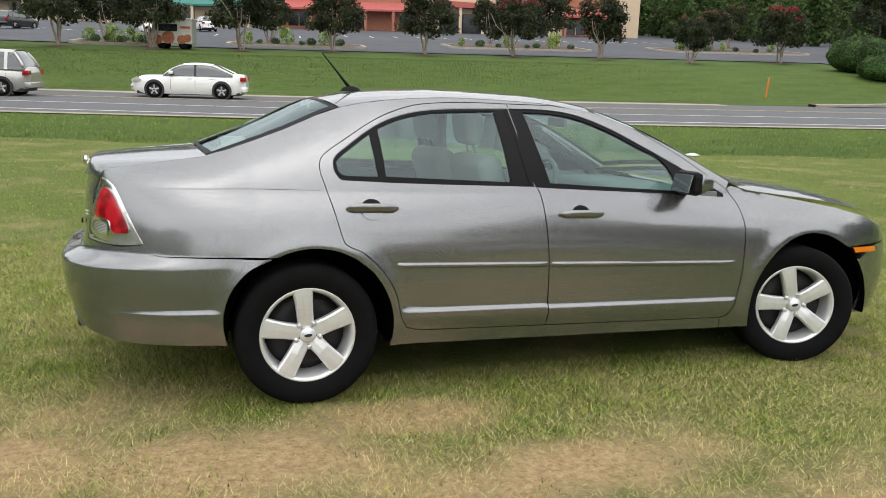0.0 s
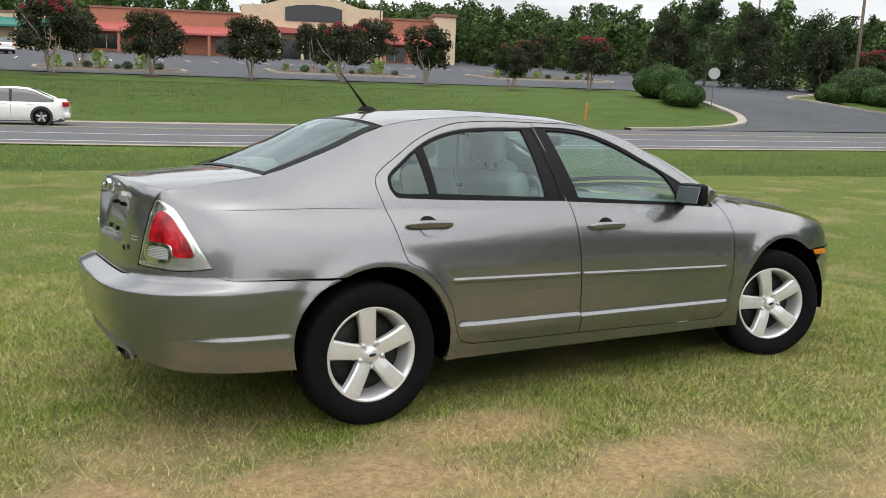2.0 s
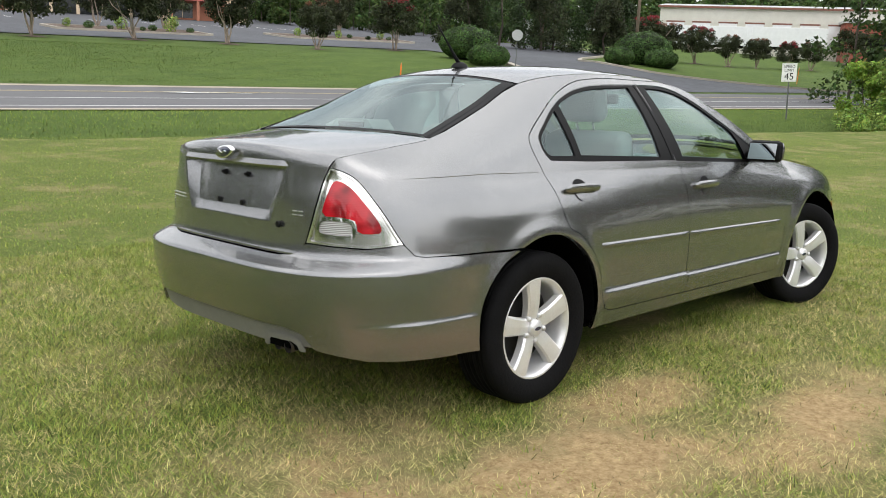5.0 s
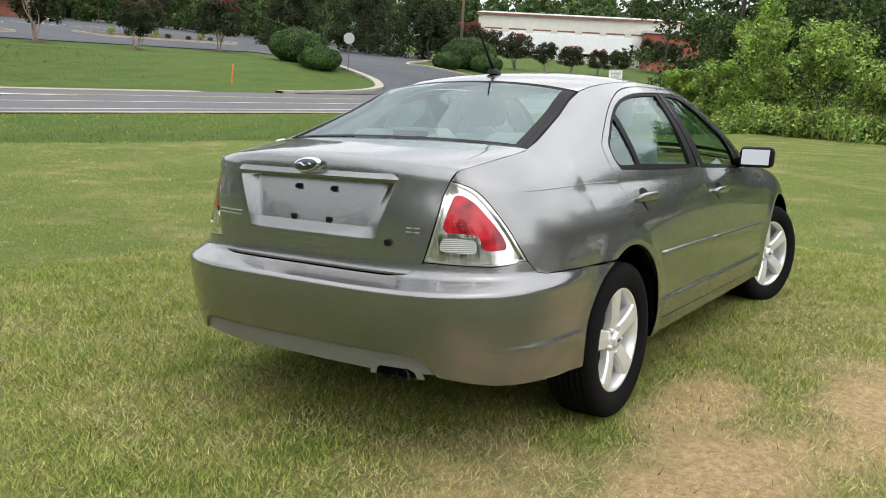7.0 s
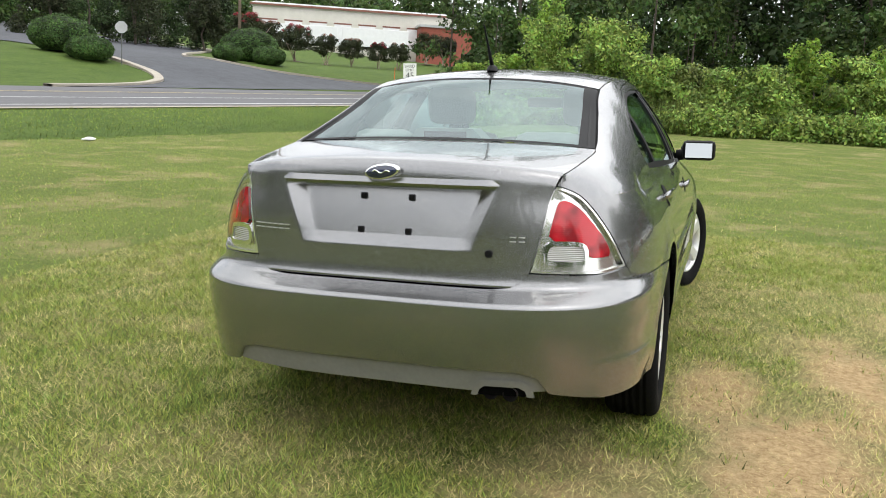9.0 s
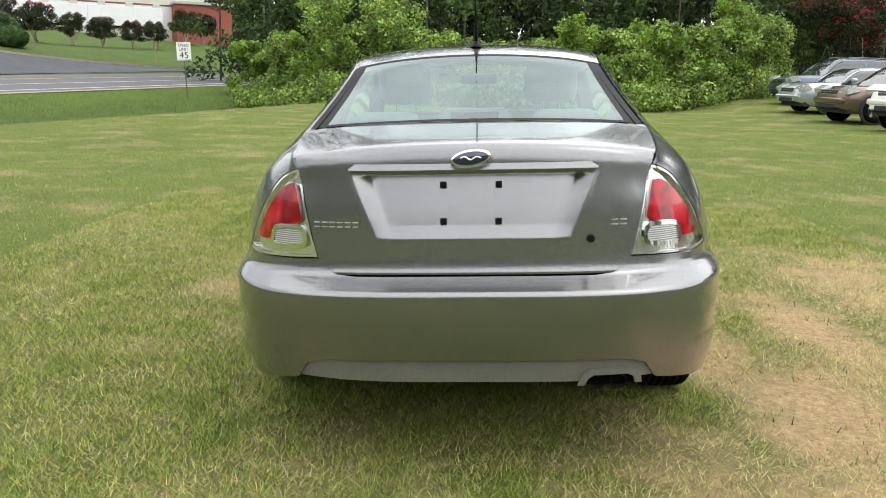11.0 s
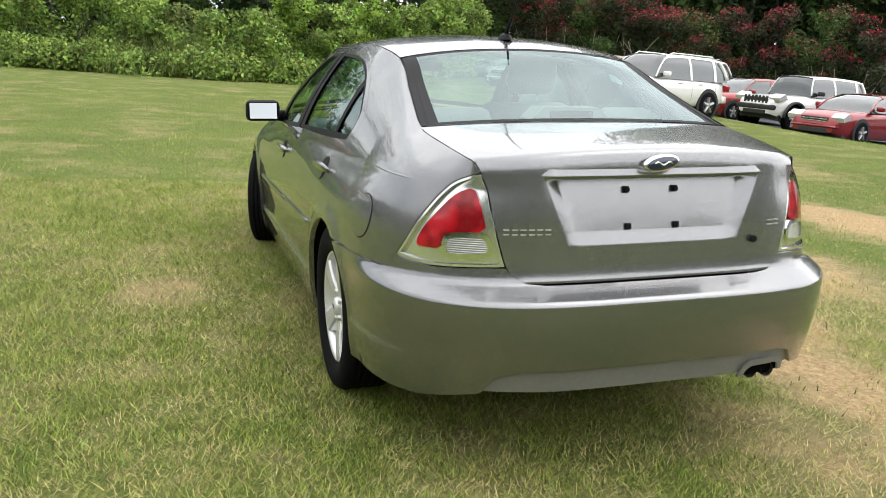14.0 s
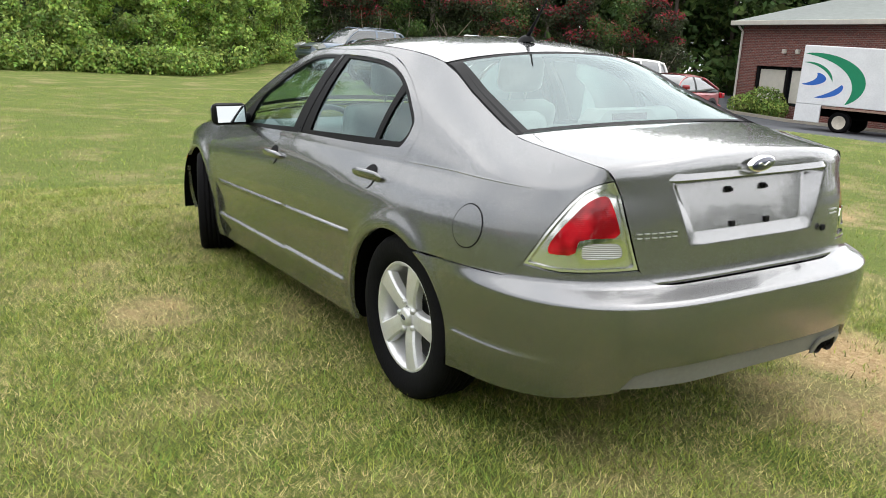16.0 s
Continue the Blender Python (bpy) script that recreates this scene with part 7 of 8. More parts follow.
wood("unseen_side_woods", spread(80, 200, 335, 42, 66, 11, 15), 1.0, 420, L_WOOD, "unseen trees added to darken the sedan's reflections", 0.3)


def cedar(x, y, h, w, lm=L_DARK):
    t = thing("evergreen_tree", Matrix.Translation((x, y, gz(x, y))), "dense dark evergreen tree by the side road", "tree", "roadside evergreens")
    bl = []
    w = w * 1.25
    for _ in range(46):
        f = rng.random()
        a = rng.random() * math.tau
        rr = w * 0.42 * (1.08 - f) ** 0.8
        q = w * (0.10 + 0.08 * rng.random())
        bl.append((rr * math.cos(a), rr * math.sin(a), 0.4 + (h - 0.8) * f, q, q, q * 0.9))
    quads_object("crown", leaves(rng, bl, 9500, 0.27, 0.2), lm, t)
    trunk(rng, (0, 0, 0), [(0, 0, h * 0.8)], 0.16, t, M_BARK)
    return t


for x, y, h, w in ((74, 66, 9.5, 6.0), (78, 63, 9.0, 6.0), (70, 68, 8.0, 5.0), (88, 62, 9.0, 6.5), (90, 60, 8.0, 5.5), (84, 66, 9.5, 5.0), (83.5, 57.5, 7.0, 4.6)):
    cedar(x, y, h, w, L_DARK if rng.random() < 0.7 else L_MYRTLE)
for i, (x, y, h) in enumerate(((88, 52, 4.4), (92, 50.5, 4.4), (93.5, 47, 3.6), (97.5, 45.5, 3.6), (101.5, 43.5, 3.5), (105, 42.0, 3.4), (116, 42, 4.6), (84, 52, 5.0), (121, 41, 4.2))):
    copy_thing(MY[i % 3], Matrix.Translation((x, y, gz(x, y))) @ pose(0, 0, 0, 0, 0, 40 * i) @ Matrix.Scale(h / 4.4, 4))
bush = shrub("office_shrub", rng, [(0, 0, 0.7, 1.0, 0.8, 0.7), (1.0, 0.1, 0.5, 0.8, 0.7, 0.5), (-0.7, 0.2, 0.45, 0.7, 0.6, 0.45)], 3500, 0.14, L_MID, "leafy shrub below the office window")
bush.matrix_world = Matrix.Translation((24.0, -31.4, gz(24.0, -31.4)))


# ---- other cars ----
M_WHEEL = mat("far_alloy", (0.45, 0.45, 0.45), 0.35, 0.8, var=0.08, scale=8)
M_DARKPLASTIC = mat("dark_bumper_plastic", (0.025, 0.025, 0.026), 0.6, var=0.1, scale=8)
M_CARGLASS = mat("dark_car_glass", (0.030, 0.038, 0.040), 0.04, var=0.1, scale=3, coat=1.0, spec=0.8)
M_HEADLAMP = mat("headlamp", (0.60, 0.61, 0.60), 0.1, 0.4, var=0.15, scale=20, coat=1.0)


def small_wheel(parent, x, y, r, w, chrome=True):
    sg = 1 if y > 0 else -1
    bm = bmesh.new()
    revolve(bm, [(r * 0.62, -w * 0.5), (r * 0.85, -w * 0.54), (r * 0.97, -w * 0.45), (r, -w * 0.3), (r, w * 0.3), (r * 0.9, w * 0.5), (r * 0.6, w * 0.5)], 32, pose(x, y, r, 0, 0, 180 if sg > 0 else 0))
    wh_ = part("wheel", bm, M_RUBBER, parent, smooth=True)
    bm = bmesh.new()
    revolve(bm, [(0.0001, -w * 0.2), (r * 0.55, -w * 0.15), (r * 0.62, -w * 0.49), (r * 0.66, -w * 0.49)], 28, pose(x, y, r, 0, 0, 180 if sg > 0 else 0))
    part("barrel", bm, M_ALLOY_DARK, wh_, smooth=True)
    for k in range(5):
        a = math.tau * k / 5 + 0.3
        bm = bmesh.new()
        tube(bm, [(x + 0.03 * math.cos(a), y + sg * w * 0.42, r + 0.03 * math.sin(a)), (x + r * 0.62 * math.cos(a), y + sg * w * 0.47, r + r * 0.62 * math.sin(a))], [r * 0.14, r * 0.11], 6)
        part("spoke", bm, M_WHEEL, wh_)
    return wh_


def other_car(name, m, label, paint, L, W, H, wb, hood, belt, trunk_z, ws0, ws1, rw1, rw0, wheel_r=0.33, ride=0.20, nose=0.62, grille="bar", rails=False, clad=False, group="", front_lamps=None, wagon=False):
    """A whole car from a few dimensions; its own x runs forward."""
    t = thing(name, m, label, "car", group)
    xs = np.concatenate([np.linspace(-L / 2, -L / 2 + 0.25, 7), np.linspace(-L / 2 + 0.4, L / 2 - 0.4, 30), np.linspace(L / 2 - 0.25, L / 2, 7)])
    top = pchip([-L / 2, -L / 2 + 0.12, rw0 - 0.05, rw0 + 0.35, ws0 - 0.3, ws0 + 0.05, (ws0 + L / 2) / 2 + 0.1, L / 2 - 0.25, L / 2 - 0.06, L / 2],
                [trunk_z - 0.22, trunk_z - 0.03, trunk_z, belt, belt - 0.02, hood + 0.02, hood - 0.01, hood - 0.10, nose + 0.06, nose - 0.12])
    rows = []
    for x in xs:
        e = abs(2 * x / L)
        w = W / 2 * (1 - 0.28 * e ** 9 - 0.04 * e ** 2)
        z1, z0 = float(top(x)), ride + 0.13 * max(0, e - 0.82) / 0.18
        dz = z1 - z0
        half = [(w * 0.90, z0), (w * 0.975, z0 + dz * 0.15), (w, z0 + dz * 0.42), (w * 0.995, z0 + dz * 0.62), (w * 0.965, z0 + dz * 0.82), (w * 0.90, z0 + dz * 0.95), (w * 0.72, z1 - 0.005), (w * 0.35, z1 + 0.012), (0, z1 + 0.016)]
        rows.append([(x, -a, b) for a, b in half] + [(x, a, b) for a, b in half[-2::-1]])
    body = loft("body", rows, paint, t)
    n = len(rows[0])
    for nm, r in (("tail_panel", rows[0]), ("nose_panel", rows[-1])):
        raw(nm, r, [tuple(range(n)) if nm == "nose_panel" else tuple(range(n - 1, -1, -1))], paint, body)
    part("underbody", boxes((-L / 2 + 0.25, L / 2 - 0.25, -W / 2 * 0.85, W / 2 * 0.85, ride - 0.03, ride + 0.1)), M_DARKPLASTIC, t)
    # cabin glass with roof and pillars over it
    roof_z = pchip([rw0, rw0 + (rw1 - rw0) * 0.5, rw1, (rw1 + ws1) / 2, ws1, ws1 + (ws0 - ws1) * 0.5, ws0], [float(top(rw0)) - 0.02, (belt + H) / 2 + (0.07 if wagon else 0.02), H - 0.045, H - 0.005, H - 0.04, (belt + H) / 2 + 0.05, float(top(ws0)) - 0.02])

    def cab(x, k=1.0, lift=0.0):
        z = float(roof_z(x)) + lift
        f = max(0.02, (z - belt) / (H - belt))
        wbelt, wt = W / 2 * 0.925, W / 2 * (0.925 - 0.20 * f)
        zb = min(belt - 0.05, z - 0.02)
        half = [(wbelt * k, zb), ((wbelt * 0.45 + wt * 0.55) * k + 0.012, zb + (z - zb) * 0.55), (wt * k, zb + (z - zb) * 0.88), (wt * 0.92 * k, z - 0.01), (wt * 0.5 * k, z + 0.012 * f), (0, z + 0.018 * f)]
        return [(x, -a, b) for a, b in half] + [(x, a, b) for a, b in half[-2::-1]]
    cx = np.linspace(rw0, ws0, 34)
    loft("cabin_glass", [cab(x) for x in cx], M_CARGLASS, t, "dark car windows")
    rx = np.linspace(rw1 - (0.05 if not wagon else 0.02), ws1 + 0.02, 16)
    loft("roof", [cab(x, 1.012, 0.008)[2:-2] for x in rx], paint, t)
    for sg in (1, -1):
        idx = (lambda r: r[:3]) if sg < 0 else (lambda r: r[-3:][::-1])
        for nm, x0, x1, wd in (("front_pillar", ws0 - 0.02, ws1, 0.05), ("rear_pillar", rw0 + 0.02, rw1, 0.09 if not wagon else 0.12)):
            bm = bmesh.new()
            pts = []
            for f in np.linspace(0, 1, 7):
                x = x0 + (x1 - x0) * f
                r = cab(x, 1.012, 0.004)
                p = r[2] if sg < 0 else r[-3]
                pts.append(p)
            tube(bm, pts, wd * 0.5, 6)
            part(nm, bm, paint, t, smooth=True)
        xm = ws1 - (ws1 - rw1) * 0.42
        for xx, wd, mm in ((xm, 0.05, M_DARKPLASTIC if not wagon else paint),) + (((rw1 + 0.25, 0.06, paint),) if wagon else ()):
            r0, r1 = cab(xx - wd, 1.008), cab(xx + wd, 1.008)
            q0, q1 = idx(r0), idx(r1)
            raw("pillar", q0 + q1, [(0, 1, 4, 3), (1, 2, 5, 4)], mm, t)
        bm = bmesh.new()
        box(bm, ws0 - 0.42, ws0 - 0.26, W / 2 * 0.94, W / 2 + 0.16, belt + 0.01, belt + 0.15, bevel=0.04)
        for v in bm.verts:
            v.co.y *= sg
        bmesh.ops.recalc_face_normals(bm, faces=bm.faces[:])
        part("door_mirror", bm, paint if not clad else M_DARKPLASTIC, t, smooth=True)
        for xh in (ws0 - 1.05, ws0 - 1.95):
            part("door_handle", boxes((xh - 0.1, xh + 0.1, sg * W / 2 * 0.985 - 0.012, sg * W / 2 * 0.985 + 0.012, belt - 0.16, belt - 0.125), bevel=0.008), paint, t)
        for xd in (ws0 - 0.30, xm, rw1 - 0.30 if not wagon else rw1 + 0.25):
            rr = []
            for f in np.linspace(0.12, 0.93, 6):
                e = abs(2 * xd / L)
                w = W / 2 * (1 - 0.28 * e ** 9 - 0.04 * e ** 2)
                z = ride + (float(top(xd)) - ride) * f
                wf = np.interp(f, [0, 0.15, 0.42, 0.62, 0.82, 0.95], [0.90, 0.975, 1, 0.995, 0.965, 0.90]) * w + 0.003
                rr.append([(xd - 0.006, sg * wf, z), (xd + 0.006, sg * wf, z)])
            loft("door_joint", rr, M_DARKPLASTIC, t)
        # lamps
        bm = bmesh.new()
        fl = front_lamps or (0.34, 0.16)
        prism(bm, [(L / 2 - 0.46, nose + 0.07), (L / 2 - 0.10, nose - 0.02), (L / 2 - 0.06, nose + 0.10), (L / 2 - 0.30, nose + 0.07 + fl[1])], sg * W / 2 * 0.52, sg * W / 2 * 0.965, "y")
        part("headlamp", bm, M_HEADLAMP, t, "clear headlamp")
        part("tail_lamp", boxes((-L / 2 - 0.012, -L / 2 + 0.22, min(sg * W / 2 * 0.55, sg * W / 2 * 0.94), max(sg * W / 2 * 0.55, sg * W / 2 * 0.94), trunk_z - 0.30, trunk_z - 0.12), bevel=0.03), M_RED, t, "red tail lamp")
        for wx in (-wb / 2, wb / 2):
            # the body isn't cut: a dark disc stands for the shade round the wheel
            bm = bmesh.new()
            revolve(bm, [(0.0001, 0.0), (wheel_r + 0.075, 0.0), (wheel_r + 0.08, 0.05)], 32, pose(wx, sg * (W / 2 + 0.003), wheel_r + 0.01, 0, 0, 180 if sg > 0 else 0))
            part("wheel_shade_disc", bm, M_DARKPLASTIC if not clad else M_WELL, t, "flat dark disc for the shaded wheel opening")
            small_wheel(t, wx, sg * (W / 2 - 0.085), wheel_r, 0.22)
            if clad:
                bm = bmesh.new()
                tube(bm, [(wx + (wheel_r + 0.11) * math.cos(a), sg * (W / 2 + 0.02), wheel_r + 0.02 + (wheel_r + 0.11) * math.sin(a)) for a in np.linspace(0.1, math.pi - 0.1, 12)], 0.05, 6)
                part("wheel_flare", bm, M_DARKPLASTIC, t, smooth=True)
        if rails:
            bm = bmesh.new()
            tube(bm, [(rw1 + 0.1, sg * W / 2 * 0.66, H - 0.05), (rw1 + 0.25, sg * W / 2 * 0.67, H + 0.035), (ws1 - 0.3, sg * W / 2 * 0.67, H + 0.035), (ws1 - 0.1, sg * W / 2 * 0.66, H - 0.05)], 0.018, 6)
            part("roof_rail", bm, paint, t, smooth=True)
    # front end
    xg = L / 2 - 0.035
    part("grille", boxes((xg - 0.1, xg + 0.012, -W / 2 * 0.46, W / 2 * 0.46, nose - 0.09, nose + 0.09), bevel=0.02), M_DARKPLASTIC, t, "dark grille")
    if grille == "slots":
        for k in range(7):
            y = -0.42 + 0.14 * k
            part("grille_slot", boxes((xg + 0.0, xg + 0.03, y - 0.045, y + 0.045, nose - 0.10, nose + 0.14), bevel=0.02), M_DARKPLASTIC, t)
    else:
        for z in (nose - 0.03, nose + 0.03):
            part("grille_bar", boxes((xg, xg + 0.025, -W / 2 * 0.43, W / 2 * 0.43, z - 0.012, z + 0.012), bevel=0.005), M_CHROME, t)
    part("lower_intake", boxes((L / 2 - 0.15, L / 2 + 0.006, -W / 2 * 0.5, W / 2 * 0.5, ride + 0.10, ride + 0.24), bevel=0.02), M_DARKPLASTIC, t, "dark lower intake")
    part("bumper", boxes((L / 2 - 0.2, L / 2 + 0.025, -W / 2 * 0.80, W / 2 * 0.80, ride + 0.24, nose - 0.12), bevel=0.05), M_DARKPLASTIC if clad else paint, t, "front bumper", smooth=True)
    part("rear_bumper", boxes((-L / 2 - 0.03, -L / 2 + 0.2, -W / 2 * 0.85, W / 2 * 0.85, ride + 0.12, ride + 0.34), bevel=0.05), M_DARKPLASTIC if clad else paint, t, smooth=True)
    return t


P_WHITE = paint_mat("white_paint", (0.78, 0.78, 0.76), 0.3, 0.0)
P_BRONZE = paint_mat("bronze_paint", (0.17, 0.115, 0.085), 0.3, 0.6)
P_SILVER = paint_mat("silver_blue_paint", (0.45, 0.50, 0.54), 0.3, 0.6)
P_BLUEGREY = paint_mat("dark_blue_grey_paint", (0.09, 0.12, 0.16), 0.3, 0.6)
P_RED = paint_mat("deep_red_paint", (0.26, 0.012, 0.016), 0.3, 0.4)
P_TAN = paint_mat("pale_silver_paint", (0.46, 0.45, 0.42), 0.3, 0.6)
P_BLACKCAR = paint_mat("black_paint", (0.012, 0.012, 0.014), 0.3, 0.2)

SUV = dict(hood=1.08, belt=1.12, trunk_z=1.12, ws0=0.95, ws1=0.35, rw1=-1.95, rw0=-2.25, wagon=True)


def place(x, y, yaw, lift=0.0):
    return Matrix.Translation((x, y, gz(x, y) + lift)) @ pose(0, 0, 0, 0, 0, yaw)


other_car("white_off_roader", place(19.24, -12.25, 107), "white boxy four-wheel-drive wagon parked on the grass", P_WHITE, 4.82, 1.93, 1.76, 2.79, wheel_r=0.39, ride=0.34, nose=0.86, rails=True, group="parked cars", front_lamps=(0.36, 0.18), **SUV)
other_car("bronze_crossover", place(22.7, -12.2, 98), "bronze crossover parked on the grass", P_BRONZE, 4.63, 1.89, 1.66, 2.77, wheel_r=0.36, ride=0.27, nose=0.80, hood=1.02, belt=1.08, trunk_z=1.08, ws0=0.95, ws1=0.2, rw1=-1.75, rw0=-2.15, wagon=True, group="parked cars")
other_car("silver_sedan", place(26.6, -12.4, 98), "pale silver-blue sedan parked on the grass", P_SILVER, 4.80, 1.82, 1.47, 2.78, wheel_r=0.325, ride=0.2, nose=0.66, hood=0.94, belt=0.98, trunk_z=1.06, ws0=0.95, ws1=0.25, rw1=-1.05, rw0=-1.7, group="parked cars")
other_car("blue_grey_crossover", place(30.6, -13.4, 98), "dark blue-grey crossover parked on the grass", P_BLUEGREY, 4.83, 1.91, 1.72, 2.79, wheel_r=0.36, ride=0.25, nose=0.78, rails=True, hood=1.04, belt=1.08, trunk_z=1.1, ws0=1.05, ws1=0.3, rw1=-1.75, rw0=-2.2, wagon=True, group="parked cars")
other_car("red_sedan", place(17.2, -18.1, 106, 0.04), "deep red compact sedan parked on the asphalt", P_RED, 4.65, 1.80, 1.416, 2.70, wheel_r=0.325, ride=0.17, nose=0.62, hood=0.90, belt=0.95, trunk_z=1.02, ws0=1.0, ws1=0.15, rw1=-0.95, rw0=-1.85, group="parked cars")
other_car("white_jeep", place(20.4, -18.7, 102, 0.04), "white open-style off-roader with black flares and soft top", P_WHITE, 4.60, 1.80, 1.84, 2.95, wheel_r=0.42, ride=0.45, nose=0.98, hood=1.16, belt=1.22, trunk_z=1.2, ws0=0.75, ws1=0.5, rw1=-1.9, rw0=-2.1, wagon=True, grille="slots", clad=True, group="parked cars")
other_car("red_hatchback", place(23.6, -18.8, 98, 0.04), "red car parked between larger vehicles", P_RED, 4.5, 1.80, 1.55, 2.65, wheel_r=0.33, ride=0.2, nose=0.68, hood=0.98, belt=1.0, trunk_z=1.05, ws0=0.95, ws1=0.2, rw1=-1.5, rw0=-2.0, wagon=True, group="parked cars")
other_car("grey_van", place(26.6, -17.6, 98, 0.04), "silver-grey sport utility wagon with roof rails", P_TAN, 4.8, 1.90, 1.78, 2.8, wheel_r=0.37, ride=0.3, nose=0.84, rails=True, group="parked cars", **SUV)
# traffic on the road, standing still here
other_car("white_road_sedan", Matrix.Translation((0.85, 33.7, gz(0.85, 33.7) + 0.03)) @ pose(0, 0, 0, 0, 0, 169), "white sedan with dark wheels on the road", P_WHITE, 4.64, 1.80, 1.44, 2.70, wheel_r=0.325, ride=0.17, nose=0.62, hood=0.91, belt=0.96, trunk_z=1.04, ws0=1.0, ws1=0.2, rw1=-0.95, rw0=-1.8, group="cars on the road")
other_car("silver_minivan", Matrix.Translation((-7.4, 33.2, gz(-7.4, 33.2) + 0.03)) @ pose(0, 0, 0, 0, 0, 169), "silver minivan on the road", P_TAN, 4.9, 1.95, 1.75, 2.95, wheel_r=0.33, ride=0.2, nose=0.72, hood=1.02, belt=1.05, trunk_z=1.1, ws0=1.35, ws1=0.55, rw1=-1.9, rw0=-2.3, wagon=True, group="cars on the road")
for (a, b, p, lab, yaw) in ((-13, 88, P_BLACKCAR, "black car parked by the shops", 60), (0.5, 84, P_WHITE, "white wagon parked by the shops", 160), (5, 100, P_WHITE, "white car parked by the shops", 100)):
    other_car("shop_car", place(a, b, yaw, 0.07), lab, p, 4.7, 1.85, 1.6, 2.75, hood=1.0, belt=1.04, trunk_z=1.08, ws0=1.0, ws1=0.3, rw1=-1.7, rw0=-2.1, wagon=True, nose=0.74, ride=0.22, group="cars by the shops")


# ---- turf: short blades round the sedan, coarser tufts farther out ----
def soft_noise(x, y, k, seed):
    """Cheap smooth noise from a few turned waves."""
    r = np.random.default_rng(seed)
    v = np.zeros_like(x)
    for i in range(7):
        a, ph, f = r.random() * math.tau, r.random() * math.tau, k * (0.6 + 1.6 * r.random())
        v += np.sin((x * math.cos(a) + y * math.sin(a)) * f + ph + 1.3 * np.sin((y * math.cos(a) - x * math.sin(a)) * f * 0.7 + ph * 2))
    return v / 7


def worn_amount(x, y):
    w = np.full_like(x, -9.0)
    for cx, cy, rx, ry, k in WORN:
        w = np.maximum(w, (1 - ((x - cx) / rx) ** 2 - ((y - cy) / ry) ** 2) * k)
    return w + 1.0 * soft_noise(x, y, 4.0, 5)


def blades(name, n, spots, h0, h1, width, material, label, keep, lie=0.0):
    x, y = spots
    ok = keep(x, y)
    x, y = x[ok], y[ok]
    n = len(x)
    z = ground_z(x, y) - 0.004
    a = grass_rng.random(n) * math.tau
    h = h0 + (h1 - h0) * grass_rng.random(n) ** 1.5
    lean = (0.35 + 0.9 * grass_rng.random(n)) * h + lie * (0.4 + grass_rng.random(n))
    w = width * (0.6 + 0.8 * grass_rng.random(n))
    dx, dy = np.cos(a), np.sin(a)
    p0 = np.stack([x - dy * w, y + dx * w, z], 1)
    p1 = np.stack([x + dy * w, y - dx * w, z], 1)
    p2 = np.stack([x + dx * lean, y + dy * lean, z + h], 1)
    return tagged(quads_object(name, np.stack([p0, p1, p2], 1), material, tris=True), label, "grass", "", "stuff")


grass_rng = np.random.default_rng(21)
G_GREEN = leaf_mat("green_blades", (0.222, 0.284, 0.054), 0.85, 0.045, 0.4)
G_STRAW = leaf_mat("straw_blades", (0.520, 0.450, 0.205), 0.75, 0.03, 0.3)
F_GREEN = leaf_mat("far_green_blades", (0.195, 0.285, 0.045), 0.45, 0.03, 0.4)
F_PALE = leaf_mat("far_pale_blades", (0.310, 0.375, 0.080), 0.35, 0.03, 0.4)
G_CLOVER = leaf_mat("pale_green_blades", (0.375, 0.418, 0.098), 0.7, 0.03, 0.4)


def field(n, x0, x1, y0, y1):
    return x0 + (x1 - x0) * grass_rng.random(n), y0 + (y1 - y0) * grass_rng.random(n)


def turf(x, y):
    return (worn_amount(x, y) + 0.5 * (grass_rng.random(len(x)) - 0.5) < 0.05)


def dryness(x, y):
    return 0.58 + 0.9 * soft_noise(x, y, 1.6, 9) + 0.9 * soft_noise(x, y, 7.0, 11) + 0.8 * soft_noise(x, y, 19.0, 12) + 0.45 * np.clip(worn_amount(x, y) + 0.9, 0, 1.5) - 0.22 * smooth01(0.6, 2.2, y)


NEAR = (-2.3, 5.2, -3.0, 3.2)


def round_car(n, reach):
    """Random spots round the parked sedan, thinning out with the distance from its sides."""
    x, y = field(n, *NEAR)
    d = np.hypot(np.maximum(np.maximum(-0.95 - x, x - 3.6), 0), np.maximum(np.abs(y) - 0.8, 0))
    ok = ((d > 0.02) | (x < 0.2) | (np.abs(y) > 0.55)) & (grass_rng.random(n) < 1.15 - 0.55 * d / reach)
    return x[ok], y[ok]


blades("turf_green", 0, round_car(560000, 2.4), 0.010, 0.042, 0.0016, G_GREEN, "short green lawn blades", lambda x, y: turf(x, y) & (dryness(x, y) < 0.02 + 0.95 * grass_rng.random(len(x))), lie=0.014)
blades("turf_pale", 0, round_car(240000, 2.4), 0.010, 0.036, 0.0014, G_CLOVER, "paler lawn blades", lambda x, y: turf(x, y) & (dryness(x, y) < 0.40 + 0.8 * grass_rng.random(len(x))), lie=0.010)
blades("turf_straw", 0, round_car(600000, 2.4), 0.004, 0.030, 0.0014, G_STRAW, "dry straw blades lying in the lawn", lambda x, y: (worn_amount(x, y) < 0.35 + 0.6 * grass_rng.random(len(x))) & (dryness(x, y) > -0.30 + 0.85 * grass_rng.random(len(x))), lie=0.024)


def ring_field(n, d0, d1):
    a, d = grass_rng.random(n) * math.tau, d0 + (d1 - d0) * grass_rng.random(n) ** 0.8
    return 0.5 + d * np.cos(a), d * np.sin(a)


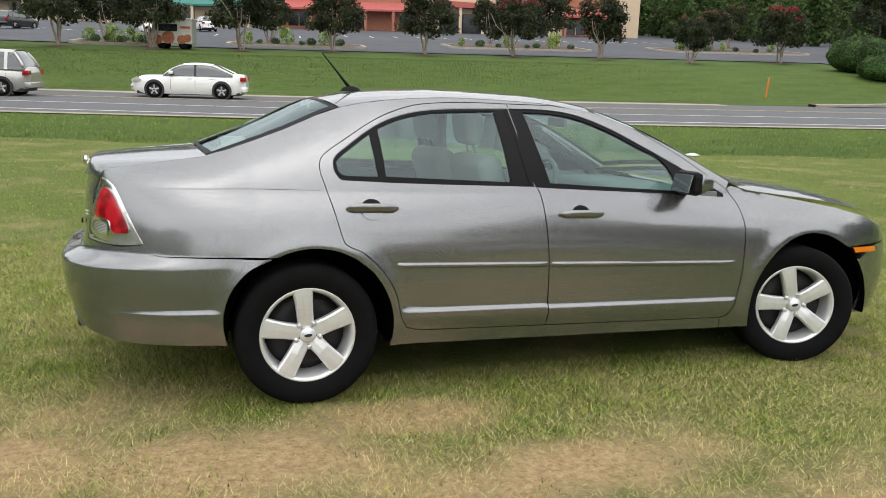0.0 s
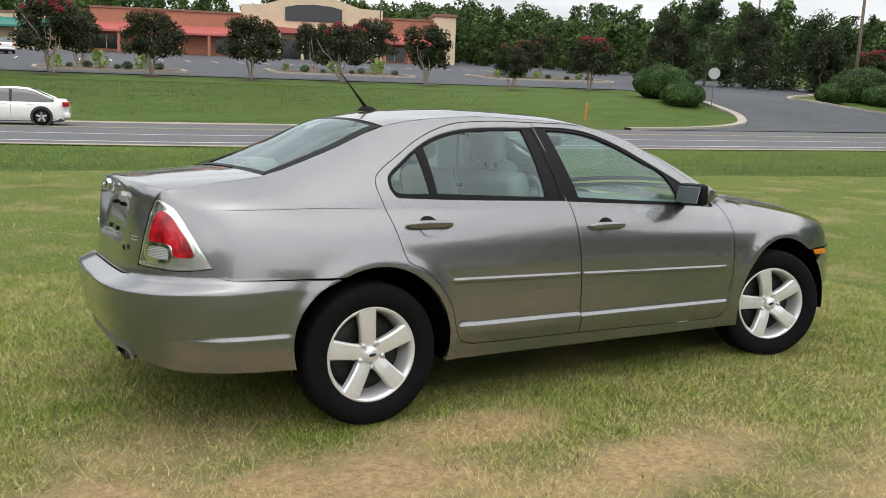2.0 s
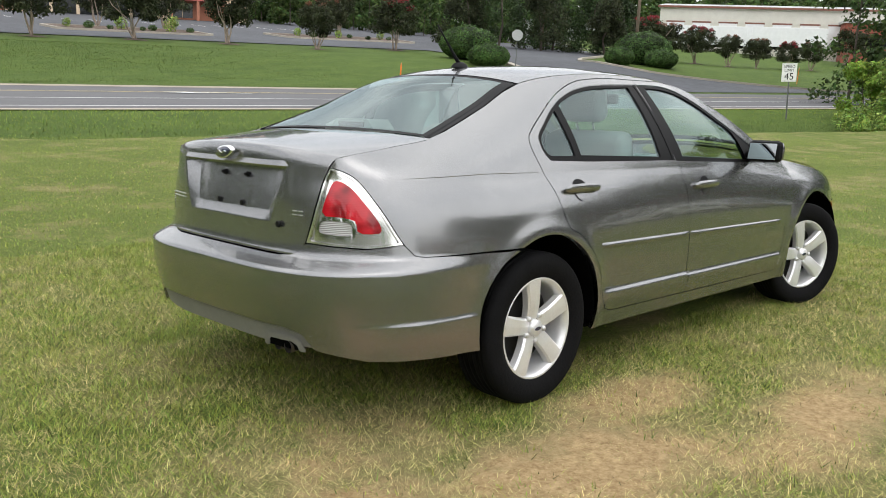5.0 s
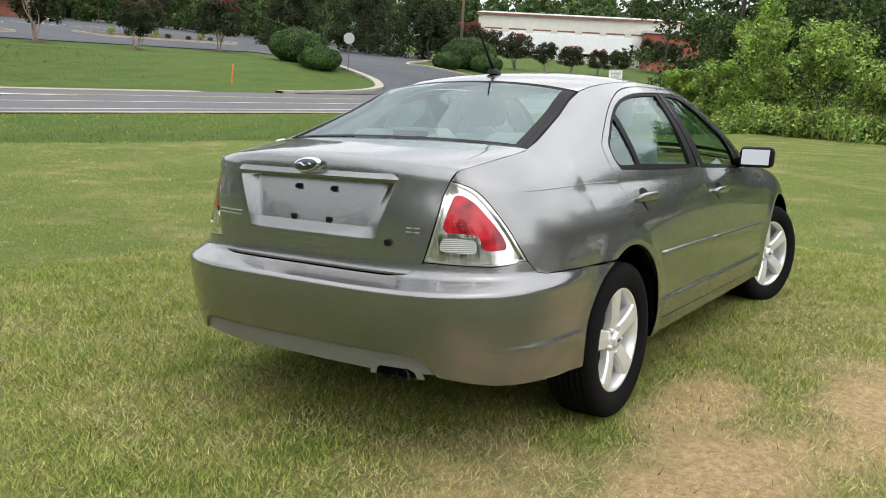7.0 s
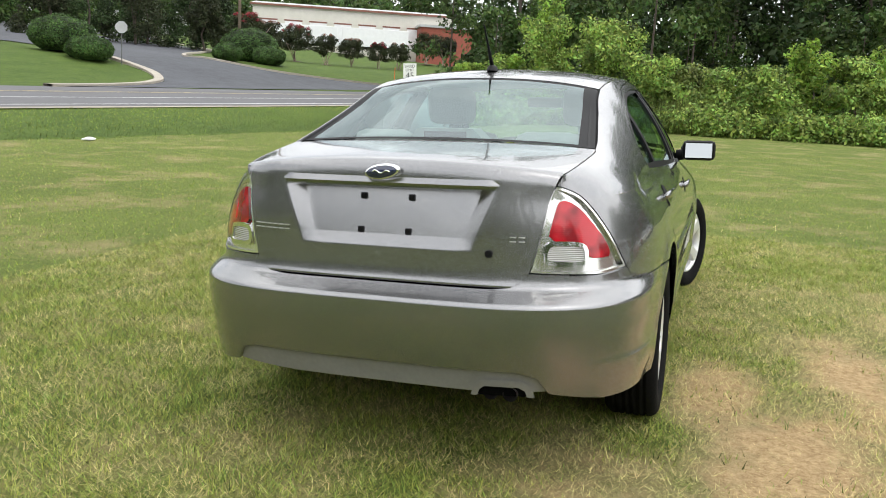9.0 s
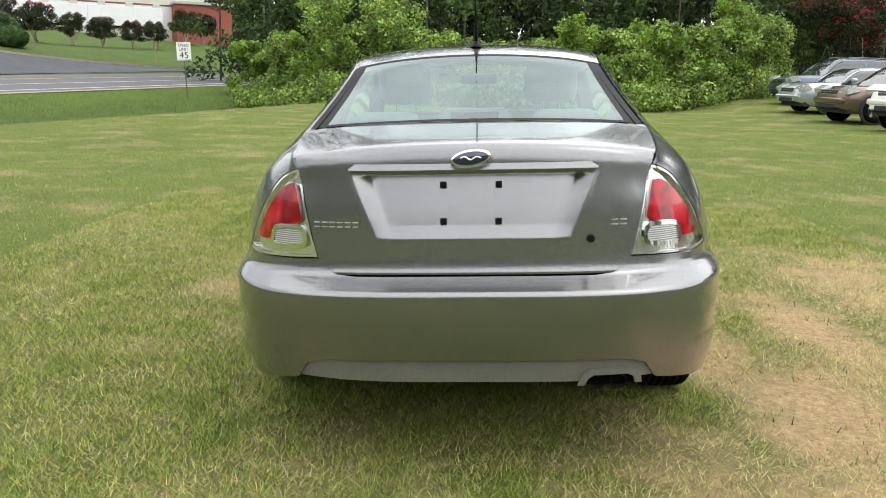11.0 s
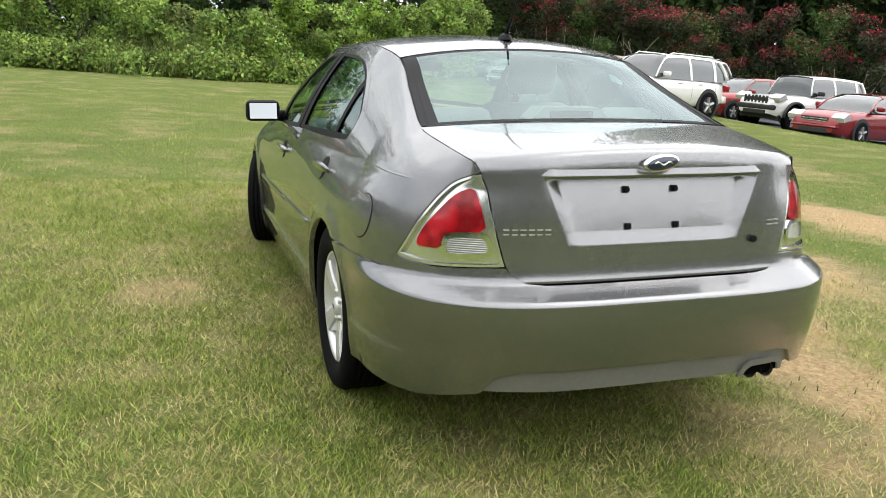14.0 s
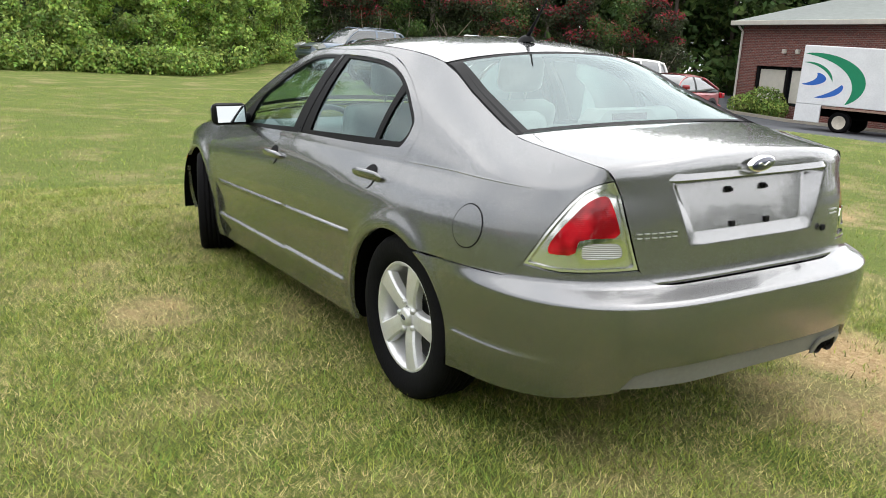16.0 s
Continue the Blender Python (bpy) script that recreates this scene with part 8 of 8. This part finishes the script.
OUT = lambda x, y: ((x < NEAR[0]) | (x > NEAR[1]) | (y < NEAR[2]) | (y > NEAR[3])) & (lane_v(x, y) < -8.4 - 1.0 * grass_rng.random(len(x))) & (y > -14)
blades("lawn_green", 0, ring_field(170000, 3.0, 21), 0.02, 0.045, 0.0032, F_GREEN, "green blades of the farther lawn", lambda x, y: OUT(x, y) & (worn_amount(x, y) < 0.2))
blades("lawn_pale", 0, ring_field(90000, 3.0, 21), 0.02, 0.040, 0.0032, F_PALE, "pale blades of the farther lawn", lambda x, y: OUT(x, y) & (worn_amount(x, y) < 0.2))
blades("lawn_straw", 0, ring_field(95000, 3.0, 21), 0.012, 0.035, 0.0032, G_STRAW, "straw blades of the farther lawn", lambda x, y: OUT(x, y) & (dryness(x, y) > 0.1 + 0.6 * grass_rng.random(len(x))))

DITCH = lambda x, y: (lane_v(x, y) > -8.6 + 0.8 * grass_rng.random(len(x))) & (lane_v(x, y) < -2.6 - 2.0 * grass_rng.random(len(x)))
blades("ditch_grass", 0, field(120000, -16, 40, 5, 24), 0.05, 0.13, 0.008, leaf_mat("ditch_blades", (0.090, 0.128, 0.030), 0.4, 0.03, 0.3), "longer, darker grass in the roadside ditch", DITCH)
blades("verge_grass", 0, field(110000, -22, 44, 6, 24), 0.03, 0.08, 0.007, F_GREEN, "mown grass on the slope up to the road", lambda x, y: (lane_v(x, y) > -4.6 + 1.5 * grass_rng.random(len(x))) & (lane_v(x, y) < -0.5))
blades("verge_pale_grass", 0, field(70000, -22, 44, 6, 24), 0.03, 0.07, 0.007, F_PALE, "paler grass on the slope up to the road", lambda x, y: (lane_v(x, y) > -4.6 + 1.5 * grass_rng.random(len(x))) & (lane_v(x, y) < -0.5))
blades("clay_tufts", 0, field(40000, *NEAR), 0.012, 0.040, 0.0026, G_GREEN, "stray green blades in the bare clay", lambda x, y: soft_noise(x, y, 9.0, 31) > 0.12)
blades("clay_straw", 0, field(170000, *NEAR), 0.003, 0.014, 0.0013, G_STRAW, "flattened straw lying on the clay", lambda x, y: (worn_amount(x, y) > -0.1) & (soft_noise(x, y, 12.0, 41) > -0.25 + 0.4 * grass_rng.random(len(x))), lie=0.035)
G_BANK = leaf_mat("bank_blades", (0.080, 0.122, 0.026), 0.35, 0.03, 0.3)
BANK_W = lambda x, y: (lane_v(x, y) > 14.7) & (lane_v(x, y) < 29.0) & (x < 18 + 15 * grass_rng.random(len(x)))
blades("bank_grass", 0, field(120000, -34, 33, 30, 60), 0.04, 0.11, 0.014, G_BANK, "mown green grass on the bank", BANK_W)
blades("bank_pale_grass", 0, field(50000, -34, 33, 30, 60), 0.04, 0.10, 0.014, leaf_mat("bank_pale", (0.118, 0.152, 0.038), 0.35, 0.03, 0.3), "paler tufts on the bank", lambda x, y: BANK_W(x, y) & (soft_noise(x, y, 1.1, 51) > 0.0))
# a scrap of white litter on the lawn
LITTER = (9.78, 10.48)
bm = bmesh.new()
bmesh.ops.create_icosphere(bm, subdivisions=2, radius=1.0)
for v in bm.verts:
    v.co = Vector((v.co.x * 0.16, v.co.y * 0.09, max(v.co.z, -0.2) * 0.05)) * (1 + 0.5 * noise.noise(v.co * 2.5))
litter = part("paper_scrap", bm, M_WHITE, None, smooth=True)
tagged(litter, "crumpled scrap of white paper on the lawn", "litter")
litter.matrix_world = Matrix.Translation((LITTER[0], LITTER[1], gz(*LITTER) + 0.03))
